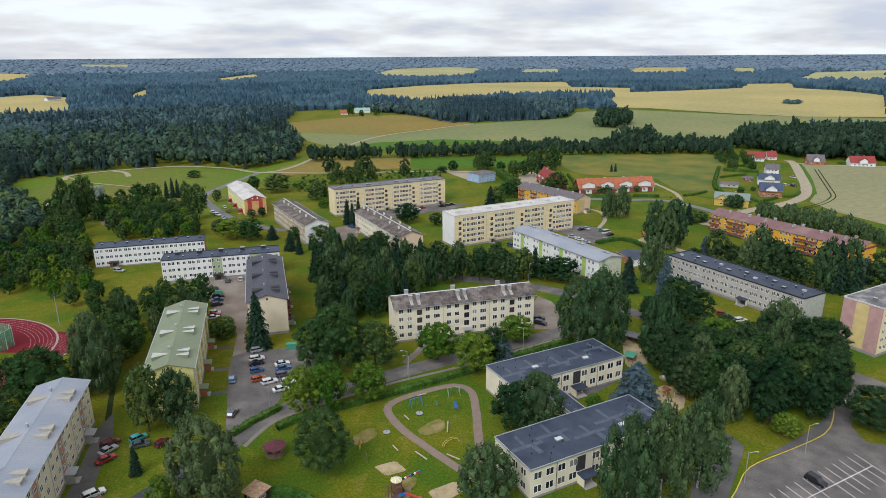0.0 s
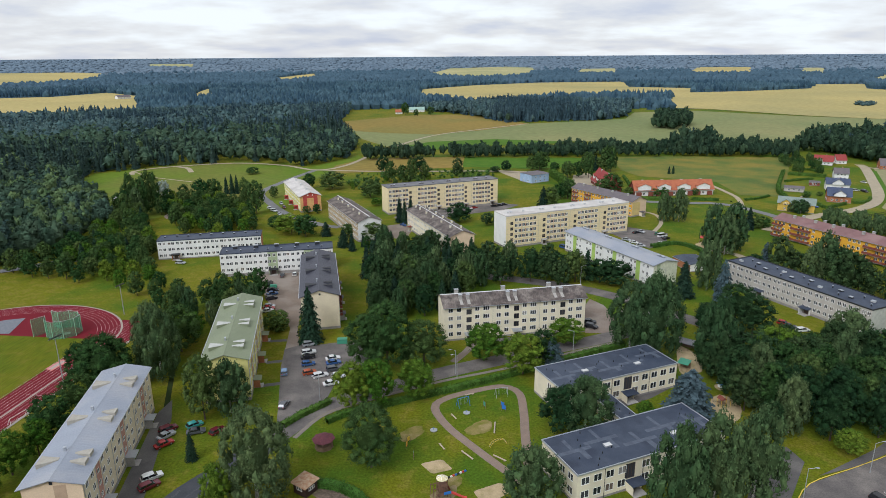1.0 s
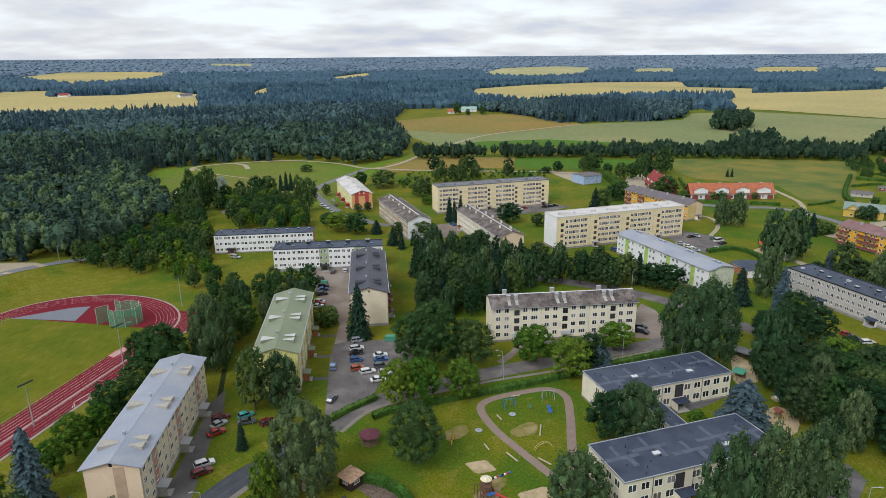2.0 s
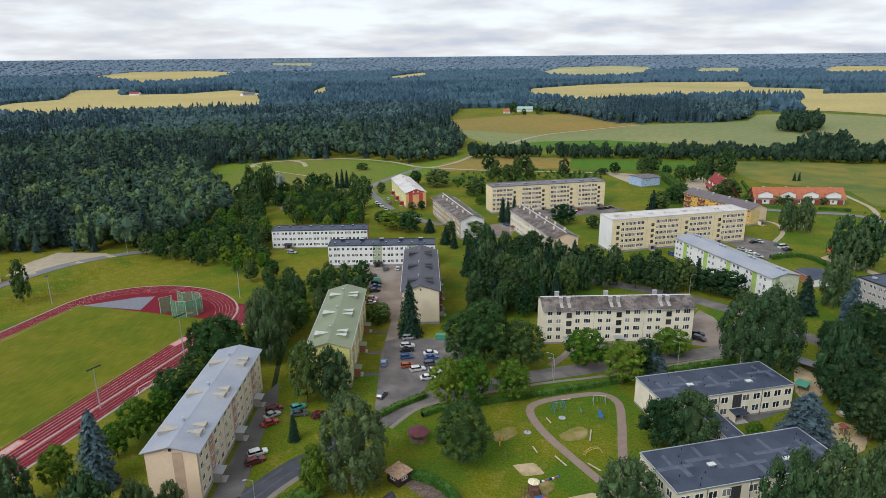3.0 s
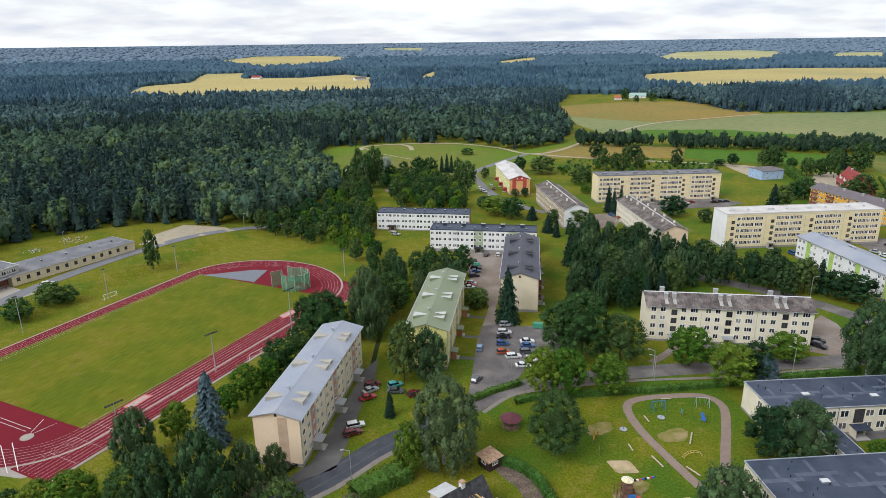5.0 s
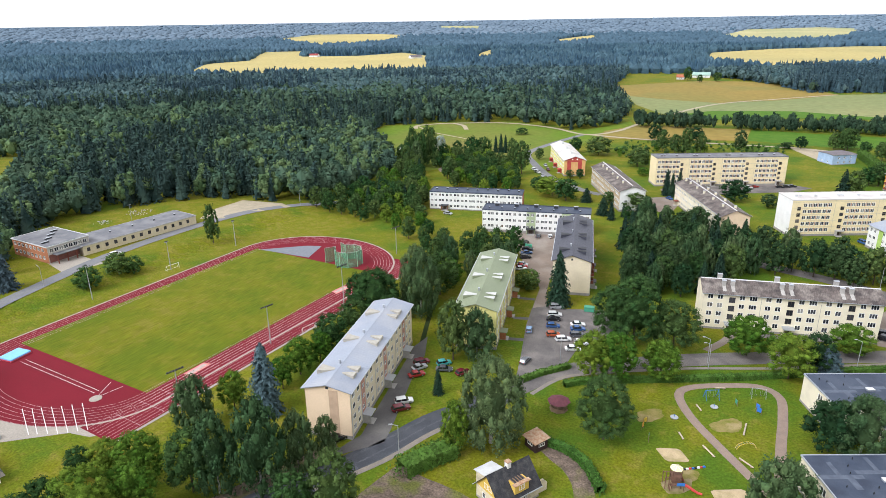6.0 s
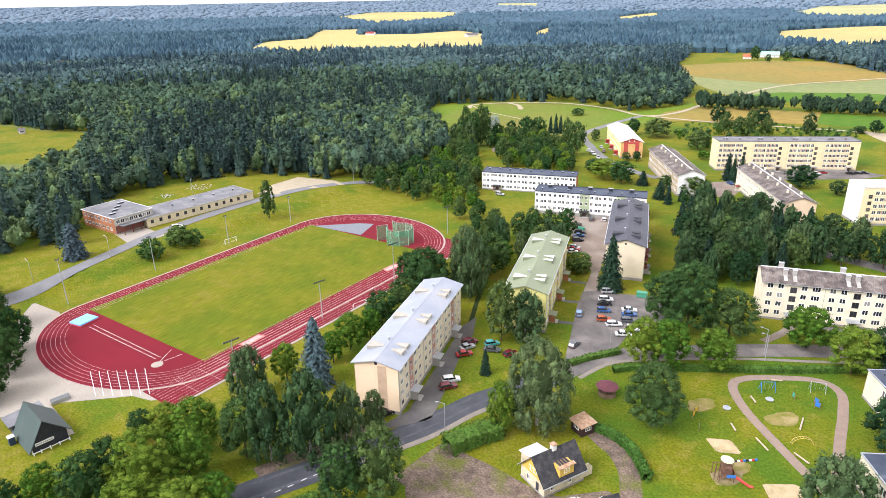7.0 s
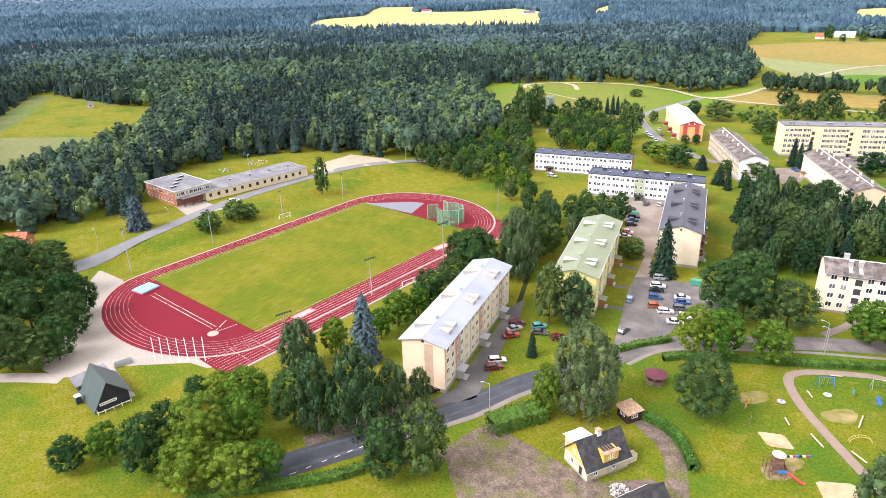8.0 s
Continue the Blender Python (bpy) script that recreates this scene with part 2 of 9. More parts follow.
class Mesh:
    """Collects corners and faces of one mesh."""

    def __init__(self):
        self.v, self.f, self.m = [], [], []

    def face(self, pts, m=0):
        k = len(self.v)
        self.v += [tuple(p) for p in pts]
        self.f.append(tuple(range(k, k + len(pts))))
        self.m.append(m)
        return self

    def box(self, x0, x1, y0, y1, z0, z1, m=0, taper=0.0):
        k, t = len(self.v), taper
        self.v += [(x0, y0, z0), (x1, y0, z0), (x1, y1, z0), (x0, y1, z0), (x0 + t, y0 + t, z1), (x1 - t, y0 + t, z1), (x1 - t, y1 - t, z1), (x0 + t, y1 - t, z1)]
        for q in ((0, 3, 2, 1), (4, 5, 6, 7), (0, 1, 5, 4), (1, 2, 6, 5), (2, 3, 7, 6), (3, 0, 4, 7)):
            self.f.append(tuple(k + i for i in q)); self.m.append(m)
        return self

    def tube(self, a, b, r0, r1=None, n=8, m=0):
        a, b = Vector(a), Vector(b)
        r1 = r0 if r1 is None else r1
        d = (b - a).normalized()
        s = d.orthogonal().normalized()
        t = d.cross(s)
        k = len(self.v)
        for c, r in ((a, r0), (b, r1)):
            for i in range(n):
                w = 2 * math.pi * i / n
                self.v.append(tuple(c + s * (r * math.cos(w)) + t * (r * math.sin(w))))
        for i in range(n):
            j = (i + 1) % n
            self.f.append((k + i, k + j, k + n + j, k + n + i)); self.m.append(m)
        self.f.append(tuple(k + n + i for i in range(n))); self.m.append(m)
        self.f.append(tuple(k + n - 1 - i for i in range(n))); self.m.append(m)
        return self

    def prism(self, poly, y0, y1, m=0):
        """A profile of (x, z) corners drawn out from y0 to y1."""
        k, n = len(self.v), len(poly)
        self.v += [(x, y0, z) for x, z in poly] + [(x, y1, z) for x, z in poly]
        for i in range(n):
            j = (i + 1) % n
            self.f.append((k + i, k + j, k + n + j, k + n + i)); self.m.append(m)
        self.f.append(tuple(k + n - 1 - i for i in range(n))); self.m.append(m)
        self.f.append(tuple(k + n + i for i in range(n))); self.m.append(m)
        return self

    def data(self, name, mats, shade=False):
        me = bpy.data.meshes.new(name)
        me.from_pydata(self.v, [], self.f)
        for m in mats if isinstance(mats, (list, tuple)) else [mats]:
            me.materials.append(m)
        if any(self.m):
            me.polygons.foreach_set("material_index", self.m)
        if shade:
            me.polygons.foreach_set("use_smooth", [True] * len(self.f))
        bm = bmesh.new()
        bm.from_mesh(me)
        if len(self.v) < 4000:
            bmesh.ops.remove_doubles(bm, verts=bm.verts, dist=1e-4)
        bmesh.ops.recalc_face_normals(bm, faces=bm.faces)
        bm.to_mesh(me)
        bm.free()
        return me


def part(name, mesh, material, parent=None, label="", m=None, shade=False):
    """Links a Mesh, or ready mesh data, as one object under a thing or a part."""
    ob = new(name, mesh.data(name, material, shade) if isinstance(mesh, Mesh) else mesh)
    if parent:
        ob.parent = parent
    if m is not None:
        ob.matrix_basis = m
    return tagged(ob, label)


def thing(name, x, y, turn=0.0, z=None, label="", category="", group="", kind=""):
    ob = new(name)
    ob.empty_display_size = 0.5
    ob.matrix_basis = pose(x, y, float(terrain(x, y)) if z is None else z, 0, 0, turn)
    return tagged(ob, label, category, group, kind)


def sheet(name, poly, material, lift, label="", category="", smoothing=0, parent=None):
    """A level patch on the ground with the given outline."""
    pts = [Vector((p[0], p[1], 0)) for p in poly]
    for _ in range(smoothing):
        nxt = []
        for i, p in enumerate(pts):
            q = pts[(i + 1) % len(pts)]
            nxt += [p * 0.75 + q * 0.25, p * 0.25 + q * 0.75]
        pts = nxt
    if smoothing:
        mid = sum(pts, Vector()) / len(pts)
        pts = [mid + (p - mid) * (1 + 0.22 * noise.noise(p * 0.55) + 0.10 * noise.noise(p * 1.7)) for p in pts]
    bm = bmesh.new()
    f = bm.faces.new([bm.verts.new((p.x, p.y, float(terrain(p.x, p.y)) + lift)) for p in pts])
    if f.normal.z < 0 or f.calc_area() and (f.normal_update() or f.normal.z < 0):
        f.normal_flip()
    bmesh.ops.triangulate(bm, faces=[f])
    me = bpy.data.meshes.new(name)
    bm.to_mesh(me)
    bm.free()
    me.materials.append(material)
    ob = new(name, me)
    ob.parent = parent
    return tagged(ob, label, category, "", "structure")


def spline(pts, closed=False, step=3.0):
    """Points along a smooth line through pts."""
    P = [Vector((p[0], p[1], 0)) for p in pts]
    n, out = len(P), []
    for i in range(n if closed else n - 1):
        a, b = P[i], P[(i + 1) % n]
        z = P[i - 1] if closed or i else a * 2 - b
        c = P[(i + 2) % n] if closed or i + 2 < n else b * 2 - a
        k = max(2, int((b - a).length / step))
        for j in range(k):
            t = j / k
            out.append(0.5 * (2 * a + (b - z) * t + (2 * z - 5 * a + 4 * b - c) * t * t + (3 * a - z - 3 * b + c) * t ** 3))
    return out if closed else out + [P[-1]]


def ribbon(name, pts, width, material, lift, label="", category="road", closed=False, step=3.0, offset=0.0, parent=None):
    line = spline(pts, closed, step)
    n, m, cols = len(line), Mesh(), 5 if width > 5.5 else 1
    rows = []
    for i, p in enumerate(line):
        d = (line[(i + 1) % n] - line[i - 1]) if closed else (line[min(i + 1, n - 1)] - line[max(i - 1, 0)])
        s = Vector((d.y, -d.x, 0)).normalized()
        across = [p + s * (offset + width * (0.5 - j / cols)) for j in range(cols + 1)]
        rows.append([(q.x, q.y, float(terrain(q.x, q.y)) + lift) for q in across])
    for i in range(n if closed else n - 1):
        j = (i + 1) % n
        for c in range(cols):
            m.face([rows[i][c], rows[j][c], rows[j][c + 1], rows[i][c + 1]])
    ob = part(name, m, material, parent)
    return tagged(ob, label, category, "", "structure")


# ---------------------------------------------------------------- ground, roads, fields
def make_ground():
    rad = np.concatenate([np.arange(3, 320, 3.0), 320 * (4950 / 320) ** np.linspace(0, 1, 70)])
    az = np.radians(np.arange(0, 360, 1.25))
    X, Y = rad[:, None] * np.sin(az), rad[:, None] * np.cos(az)
    V = np.concatenate([[[0, 0, 0]], np.stack([X, Y, terrain(X, Y)], 2).reshape(-1, 3)])
    n = len(az)
    i, j = np.meshgrid(np.arange(len(rad) - 1), np.arange(n), indexing="ij")
    k = (j + 1) % n
    F = np.stack([1 + i * n + j, 1 + (i + 1) * n + j, 1 + (i + 1) * n + k, 1 + i * n + k], 2).reshape(-1, 4)
    me = bpy.data.meshes.new("ground")
    me.from_pydata(V.tolist(), [], F[:, ::-1].tolist() + [(0, 1 + a, 1 + (a + 1) % n) for a in range(n)])
    # distant rings take the haze-tinted canopy colours in place of grass
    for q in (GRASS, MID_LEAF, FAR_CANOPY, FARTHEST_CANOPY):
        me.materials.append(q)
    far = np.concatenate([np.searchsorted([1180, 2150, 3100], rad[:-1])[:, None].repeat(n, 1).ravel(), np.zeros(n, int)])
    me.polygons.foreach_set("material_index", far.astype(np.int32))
    bm = bmesh.new(); bm.from_mesh(me); bmesh.ops.recalc_face_normals(bm, faces=bm.faces)
    bm.faces.ensure_lookup_table()
    if bm.faces[0].normal.z < 0:
        bmesh.ops.reverse_faces(bm, faces=bm.faces)
    bm.to_mesh(me); bm.free()
    tagged(new("ground", me), "green and yellowing mown grass ground", "ground", "", "structure")


make_ground()
# far farmland, one outline each
FIELDS = []
STUBBLE = mat("pale_stubble", (0.34, 0.315, 0.150), (0.26, 0.27, 0.130), 0.9, 0.004, 0.1, 0.2, c=(0.38, 0.34, 0.17), big=0.003, spec=0.1)


def field(name, poly, material, lift, label, clear=True):
    sheet(name, poly, material, lift, label, "field")
    if clear:
        FIELDS.append(np.array(poly))


field("grain_field", [(300.7, 1157.5), (335.8, 1336.2), (424.1, 1615.4), (595.9, 1670.2), (803.0, 1775.3), (897.2, 1971.7), (1038.2, 1977.3), (929.5, 1755.6), (980.0, 1595.2), (959.2, 1426.7), (639.4, 942.4), (528.2, 957.5), (451.4, 1010.0), (356.7, 1128.3)], RYE, 0.5, "wide ripe yellow grain field behind the town")
field("grain_field", [(-168.2, 1411.1), (-204.6, 1803.3), (-75.9, 2003.1), (121.3, 2156.0), (404.7, 2194.1), (366.1, 1892.9), (519.1, 1814.6), (411.9, 1472.5), (289.3, 1493.4), (117.2, 1426.1), (-26.0, 1242.6)], RYE, 0.6, "long ripe yellow grain field before a wood")
field("grain_field", [(-981.9, 829.8), (-1215.2, 1101.8), (-1206.8, 1232.4), (-1462.4, 1560.9), (-1370.8, 1639.7), (-1189.6, 1409.7), (-1048.7, 1484.9), (-1015.7, 1650.6), (-860.3, 1517.8), (-600.7, 1047.4), (-649.5, 980.3), (-762.6, 906.9), (-878.1, 836.4)], RYE, 0.6, "ripe yellow grain field enclosed by dark forest")
field("grain_field", [(-2053.3, 2250.4), (-2181.7, 2703.3), (-1904.3, 2852.5), (-1708.8, 2790.1), (-1460.2, 2260.0), (-1467.2, 1941.8), (-1535.5, 1926.2)], RYE, 0.9, "far ripe yellow field among woods")
field("grain_field", [(-859.5, 2493.7), (-815.7, 2909.0), (-690.5, 2536.5), (-718.8, 2190.7)], RYE, 0.9, "far small yellow field among woods")
field("grain_field", [(-304.9, 2771.9), (-243.5, 3406.2), (48.2, 3569.5), (191.7, 3423.0), (127.4, 2676.6), (-92.6, 2458.8)], STUBBLE, 0.9, "far pale yellow-green fields among woods")
field("grain_field", [(749.7, 2719.3), (961.3, 3319.2), (1181.5, 3249.9), (982.0, 2658.7)], RYE, 0.9, "far pale field among woods")
field("grain_field", [(1093.9, 2080.7), (1473.7, 2638.9), (1804.2, 2712.6), (1324.1, 1983.3), (1237.0, 2082.7)], STUBBLE, 0.9, "far pale field among woods")
field("grain_field", [(1130.5, 2614.9), (1368.6, 3121.7), (1440.7, 3094.2), (1193.1, 2543.7)], STUBBLE, 0.9, "far pale stubble field among woods")
field("grain_field", [(307.0, 2754.9), (405.0, 3265.1), (562.7, 3295.0), (477.6, 2724.5)], STUBBLE, 0.9, "far pale green field among woods")
field("grain_field", [(-734.3, 1029.7), (-1012.8, 1425.7), (-933.2, 1496.4), (-832.7, 1473.3), (-601.0, 1056.0), (-626.1, 999.0)], RYE, 0.6, "ripe yellow field at the forest's far edge")
field("grain_field", [(-1662.0, 2306.6), (-1939.4, 2728.6), (-1736.6, 2768.5), (-1472.7, 2370.0)], STUBBLE, 0.9, "far pale stubble field among woods")
field("grain_field", [(-1891.8, 3459.6), (-2009.4, 3735.4), (-1784.2, 3795.8), (-1632.1, 3456.3)], STUBBLE, 0.9, "far pale clearing near the horizon")
field("grain_field", [(-748.9, 1567.5), (-835.3, 1865.0), (-655.1, 1482.4), (-657.9, 1406.0)], RYE, 0.9, "far small yellow clearing")
field("crop_field", [(-219.2, 911.1), (-149.7, 712.3), (-111.6, 651.4), (-50.6, 679.8), (89.6, 702.9), (162.4, 671.8), (336.0, 703.0), (519.1, 760.2), (628.2, 925.4), (447.1, 1000.2), (311.7, 1106.6), (217.5, 1066.1), (183.4, 958.0), (34.9, 882.8), (-62.0, 1029.2)], PALE, 0.10, "pale green crop field beyond the tree belt")
field("ochre_field", [(-221.1, 908.9), (-202.6, 930.3), (-119.7, 1023.6), (-55.4, 1026.0), (-4.8, 970.3), (43.8, 885.2), (-15.9, 805.8), (-71.4, 758.0), (-125.9, 769.5), (-173.4, 790.7)], OCHRE, 0.20, "ochre mown hayfield beyond the tree belt")
field("green_field", [(-105.7, 641.6), (-70.6, 690.4), (-1.8, 715.7), (64.4, 698.3), (73.6, 683.2), (-12.0, 663.3), (-63.7, 626.7)], LAWN, 0.26, "bright green strip of young crop")
field("ochre_field", [(-133.3, 491.7), (-135.2, 532.1), (-118.2, 569.2), (-78.7, 578.6), (-29.2, 583.6), (-27.8, 528.6), (-78.2, 510.7)], OCHRE, 0.12, "ochre strip of ripening field by the gardens")
field("green_field", [(-27.8, 528.6), (-28.3, 583.8), (36.9, 579.9), (101.4, 583.2), (94.3, 550.3), (34.0, 522.3)], LAWN, 0.14, "green meadow strip before the tree belt")
field("rough_meadow", [(101.7, 590.2), (165.5, 595.2), (259.8, 592.0), (203.9, 466.1), (180.5, 421.6), (158.5, 425.9), (157.9, 471.8), (107.4, 492.4), (99.1, 518.8)], DRY, 0.12, "rough yellow-green meadow beside the village")
field("wheat_field", [(299.6, 535.6), (331.9, 523.1), (387.6, 510.4), (254.5, 310.6), (237.2, 333.5), (227.2, 366.5), (228.2, 392.6), (243.9, 414.6)], WHEAT, 0.12, "pale unripe wheat field with tractor tracks")
field("rough_meadow", [(-353.6, 90.9), (-463.9, 126.5), (-612.0, 224.3), (-551.0, 238.1), (-502.2, 240.9), (-466.0, 261.5), (-374.5, 191.8), (-335.7, 128.7), (-325.2, 102.1)], PALEMEADOW, 0.12, "pale meadow in a forest clearing")
field("clearing", [(-1018.8, 351.4), (-1174.9, 424.8), (-1177.3, 463.5), (-1010.7, 401.5)], PALEMEADOW, 0.12, "small village clearing in the forest")
field("clearing", [(-1039.6, 509.9), (-1206.8, 609.6), (-1137.0, 616.1), (-966.7, 526.4)], PALEMEADOW, 0.12, "small village clearing in the forest")
field("meadow", [(-228.6, 355.9), (-307.4, 438.6), (-319.4, 483.6), (-270.1, 527.2), (-216.8, 550.4), (-154.1, 520.4), (-128.5, 594.3), (-117.7, 566.9), (-134.6, 471.7), (-129.4, 370.9), (-156.9, 353.3), (-184.5, 363.4), (-197.2, 336.5)], MEADOW, 0.06, "bright green open meadow at the forest edge")
for lift, off in ((0.17, -1.3), (0.18, 1.3)):
    ribbon("tractor_track", [(297.2, 509.4), (280.9, 472.6), (264.1, 434.5), (253.2, 410.4), (244.9, 398.6), (232.0, 385.9), (217.0, 375.5), (204.0, 369.9)], 0.8, FOREST_FLOOR, lift, "dark tractor track pressed into the wheat", "track", offset=off)

# streets, yards, paths
MAIN = [(-91.0, 50.8), (-85.6, 62.2), (-77.4, 77.5), (-71.2, 90.1), (-66.0, 103.2), (-63.5, 110.4), (-56.8, 122.3), (-52.6, 131.3), (-47.9, 140.5), (-40.5, 149.6), (-29.4, 157.7), (-17.0, 166.3), (2.1, 177.3), (28.2, 191.1), (40.5, 198.0), (54.0, 207.1), (67.0, 214.7)]
ribbon("road", MAIN[:8], 7.2, TAR, 0.055, "dark patched tar street with lighter worn stripes")
for off, a, b, w in ((-2.3, 1, 6, 0.7), (0.4, 2, 8, 0.5), (1.6, 0, 4, 0.9), (2.6, 3, 8, 0.4)):
    ribbon("worn_stripe", MAIN[a:b], w, TARLIGHT, 0.065, "paler worn stripe along the tar street", "road", offset=off)
for a, b in (((-82.0, 64.1), (-81.6, 65.2)), ((-81.0, 66.5), (-80.5, 67.6)), ((-80.0, 69.0), (-79.6, 70.2)), ((-78.9, 71.5), (-78.5, 72.7)), ((-83.2, 61.0), (-82.8, 62.1)), ((-84.4, 58.0), (-83.9, 59.2))):
    ribbon("road_marking", [a, b], 0.14, LINE, 0.075, "short white centre dash on the street", "road marking")
ribbon("verge", [(-88.6, 65.7), (-84.9, 75.1), (-80.9, 85.2), (-77.7, 93.2)], 5.0, SOIL, 0.045, "bare brown verge under the birches", "verge")
ribbon("road", MAIN[7:], 6.6, ASPHALT, 0.05, "worn grey asphalt street through the estate")
ribbon("road", [(-20.6, 258.2), (-3.8, 254.3), (19.5, 247.6), (36.9, 239.9), (54.3, 226.7), (66.0, 214.7), (83.0, 197.6), (95.5, 185.6), (105.5, 177.1), (112.8, 169.0), (121.2, 157.3), (125.9, 148.3)], 7.0, ASPHALT, 0.06, "grey asphalt cross street")
ribbon("pavement", [(-47.4, 132.1), (-43.8, 141.7), (-38.3, 147.3), (-16.2, 161.7), (4.4, 172.2), (27.7, 186.0), (40.4, 192.9)], 1.2, FOOTPATH, 0.07, "narrow pale footpath beside the street", "pavement")
ribbon("pavement", [(-73.3, 79.8), (-65.9, 93.8), (-62.4, 104.7), (-60.5, 109.1)], 1.4, FOOTPATH, 0.07, "worn concrete footpath beside the street", "pavement")
ribbon("road", [(-217.3, 73.1), (-217.0, 86.5), (-222.5, 108.8), (-230.0, 146.5), (-230.1, 184.9), (-224.3, 218.9), (-211.7, 246.5), (-184.9, 267.6), (-156.0, 267.0)], 6.0, ROADGREY, 0.14, "grey asphalt road above the sports field")
sheet("parking_lot", [(48.2, 100.0), (67.9, 123.2), (80.8, 129.8), (91.6, 136.0), (97.0, 141.8), (102.8, 150.8), (110.7, 163.2), (116.3, 158.9), (105.2, 147.1), (100.1, 139.2), (99.7, 132.6), (111.5, 128.4), (107.7, 99.6)], ASPHALT, 0.075, "large worn grey asphalt parking lot", "parking lot")
sheet("pavement", [(71.2, 126.1), (89.0, 137.5), (97.4, 144.4), (104.8, 157.4), (108.8, 160.6), (97.3, 141.8), (91.9, 136.5), (81.1, 130.2)], DARKLOT, 0.085, "dark asphalt footpath along the lot", "pavement")
sheet("driveway", [(44.0, 100.0), (53.5, 118.5), (61.3, 132.2), (68.7, 136.9), (70.2, 131.0), (62.2, 118.4), (54.0, 106.1)], DARKLOT, 0.065, "dark asphalt driveway beside the kindergarten", "driveway")
sheet("parking_lot", [(-65.3, 179.9), (-61.0, 183.9), (-56.4, 183.7), (-44.1, 188.4), (-39.5, 183.8), (-33.4, 176.0), (-39.0, 168.8), (-44.3, 163.5), (-44.2, 156.6), (-44.3, 151.4), (-47.3, 144.3), (-53.7, 137.7), (-57.3, 150.3), (-62.5, 167.5)], ASPHALT, 0.07, "worn grey asphalt parking lot between apartment blocks", "parking lot")
sheet("yard", [(-100.8, 247.3), (-96.8, 252.7), (-82.9, 261.3), (-73.4, 228.8), (-69.4, 211.1), (-65.9, 195.6), (-61.1, 181.8), (-65.0, 179.1), (-68.7, 196.4), (-75.1, 207.2), (-81.7, 214.5), (-91.3, 231.7)], YARD, 0.065, "brown worn parking yard between apartment blocks", "yard")
sheet("yard", [(-77.7, 88.3), (-76.4, 95.8), (-75.5, 98.9), (-86.2, 140.6), (-85.7, 147.5), (-80.9, 137.4), (-77.6, 124.7), (-73.2, 111.5), (-70.5, 103.3), (-69.4, 98.9)], DARKLOT, 0.065, "dark asphalt yard beside the apartment block", "yard")
ribbon("path", [(-84.3, 141.1), (-90.1, 155.0), (-95.8, 169.0), (-100.7, 180.0)], 1.4, FOREST_FLOOR, 0.04, "dark trodden path between lawns", "path")
sheet("yard", [(32.2, 221.2), (36.0, 230.5), (40.1, 224.5), (42.8, 210.2), (40.7, 199.0), (30.2, 199.1)], YARD, 0.045, "sandy brown parking yard beside the apartment block", "yard")
ribbon("path", [(-11.9, 174.9), (-8.1, 182.9), (-6.2, 189.2)], 2.4, YARD, 0.045, "brown gravel drive to the entrance", "path")
ribbon("path", [(-7.6, 189.2), (11.1, 194.4), (29.9, 201.3)], 2.6, ASPHALT, 0.042, "asphalt walk along the apartment block", "path")
sheet("parking_lot", [(60.0, 324.6), (69.4, 339.5), (77.2, 335.3), (88.4, 327.4), (83.8, 310.6), (73.1, 299.2), (63.5, 316.0)], ASPHALT, 0.05, "grey asphalt parking lot behind the apartment block", "parking lot")
ribbon("path", [(83.7, 378.3), (91.6, 368.0), (90.2, 349.3), (81.7, 329.4)], 2.2, DUST, 0.04, "sandy footpath across the lawn", "path")
sheet("parking_lot", [(-58.3, 354.7), (-36.2, 371.9), (3.2, 394.3), (14.8, 389.6), (5.3, 376.9), (-22.2, 359.9), (-51.2, 340.4)], ASPHALT, 0.05, "asphalt parking strip before the apartment block", "parking lot")
sheet("yard", [(-60.7, 332.8), (-49.7, 340.8), (-43.9, 322.8), (-44.6, 308.1), (-54.6, 310.9)], YARD, 0.047, "brown yard between two slate-roofed blocks", "yard")
ribbon("road", [(-145.9, 511.2), (-156.2, 457.6), (-158.5, 418.3), (-142.2, 387.2), (-120.2, 356.2), (-94.6, 334.3), (-83.6, 329.4)], 5.0, ROADGREY, 0.14, "grey asphalt lane with parked cars")
ribbon("road", [(-285.9, 480.1), (-292.0, 497.3), (-273.2, 518.3), (-227.3, 539.6), (-180.8, 530.6), (-145.1, 508.5), (-125.8, 534.4), (-112.5, 607.3), (-76.0, 740.3), (-16.3, 818.3), (41.7, 884.8)], 4.0, DUST, 0.30, "pale sandy field road")
ribbon("path", [(-268.2, 519.5), (-255.8, 512.5), (-243.4, 493.5)], 4.0, DUST, 0.25, "pale sandy spur off the field road", "path")
ribbon("path", [(-289.3, 491.6), (-267.9, 472.7), (-244.0, 461.7), (-224.1, 453.4)], 1.6, DUST, 0.22, "thin trodden path across the meadow", "path")
ribbon("road", [(-145.1, 508.5), (-95.3, 503.8), (-50.7, 506.6), (-7.8, 509.4), (25.1, 502.7)], 4.0, DUST, 0.28, "pale sandy road past the gardens")
sheet("yard", [(-1.6, 516.1), (24.5, 509.9), (25.8, 469.0), (20.1, 467.6), (8.8, 491.5)], DUST, 0.045, "pale gravel yard beside the blue hall", "yard")
sheet("yard", [(52.9, 455.6), (58.9, 494.8), (72.5, 507.3), (73.1, 460.7), (61.8, 448.4)], DUST, 0.045, "pale gravel yard by the steep-roofed house", "yard")
ribbon("road", [(82.6, 406.4), (94.5, 402.7), (113.4, 398.8), (131.6, 400.0), (143.6, 393.1), (151.2, 380.2), (156.2, 369.7), (159.7, 359.7)], 5.5, ROADGREY, 0.21, "grey asphalt street past the terraced houses")
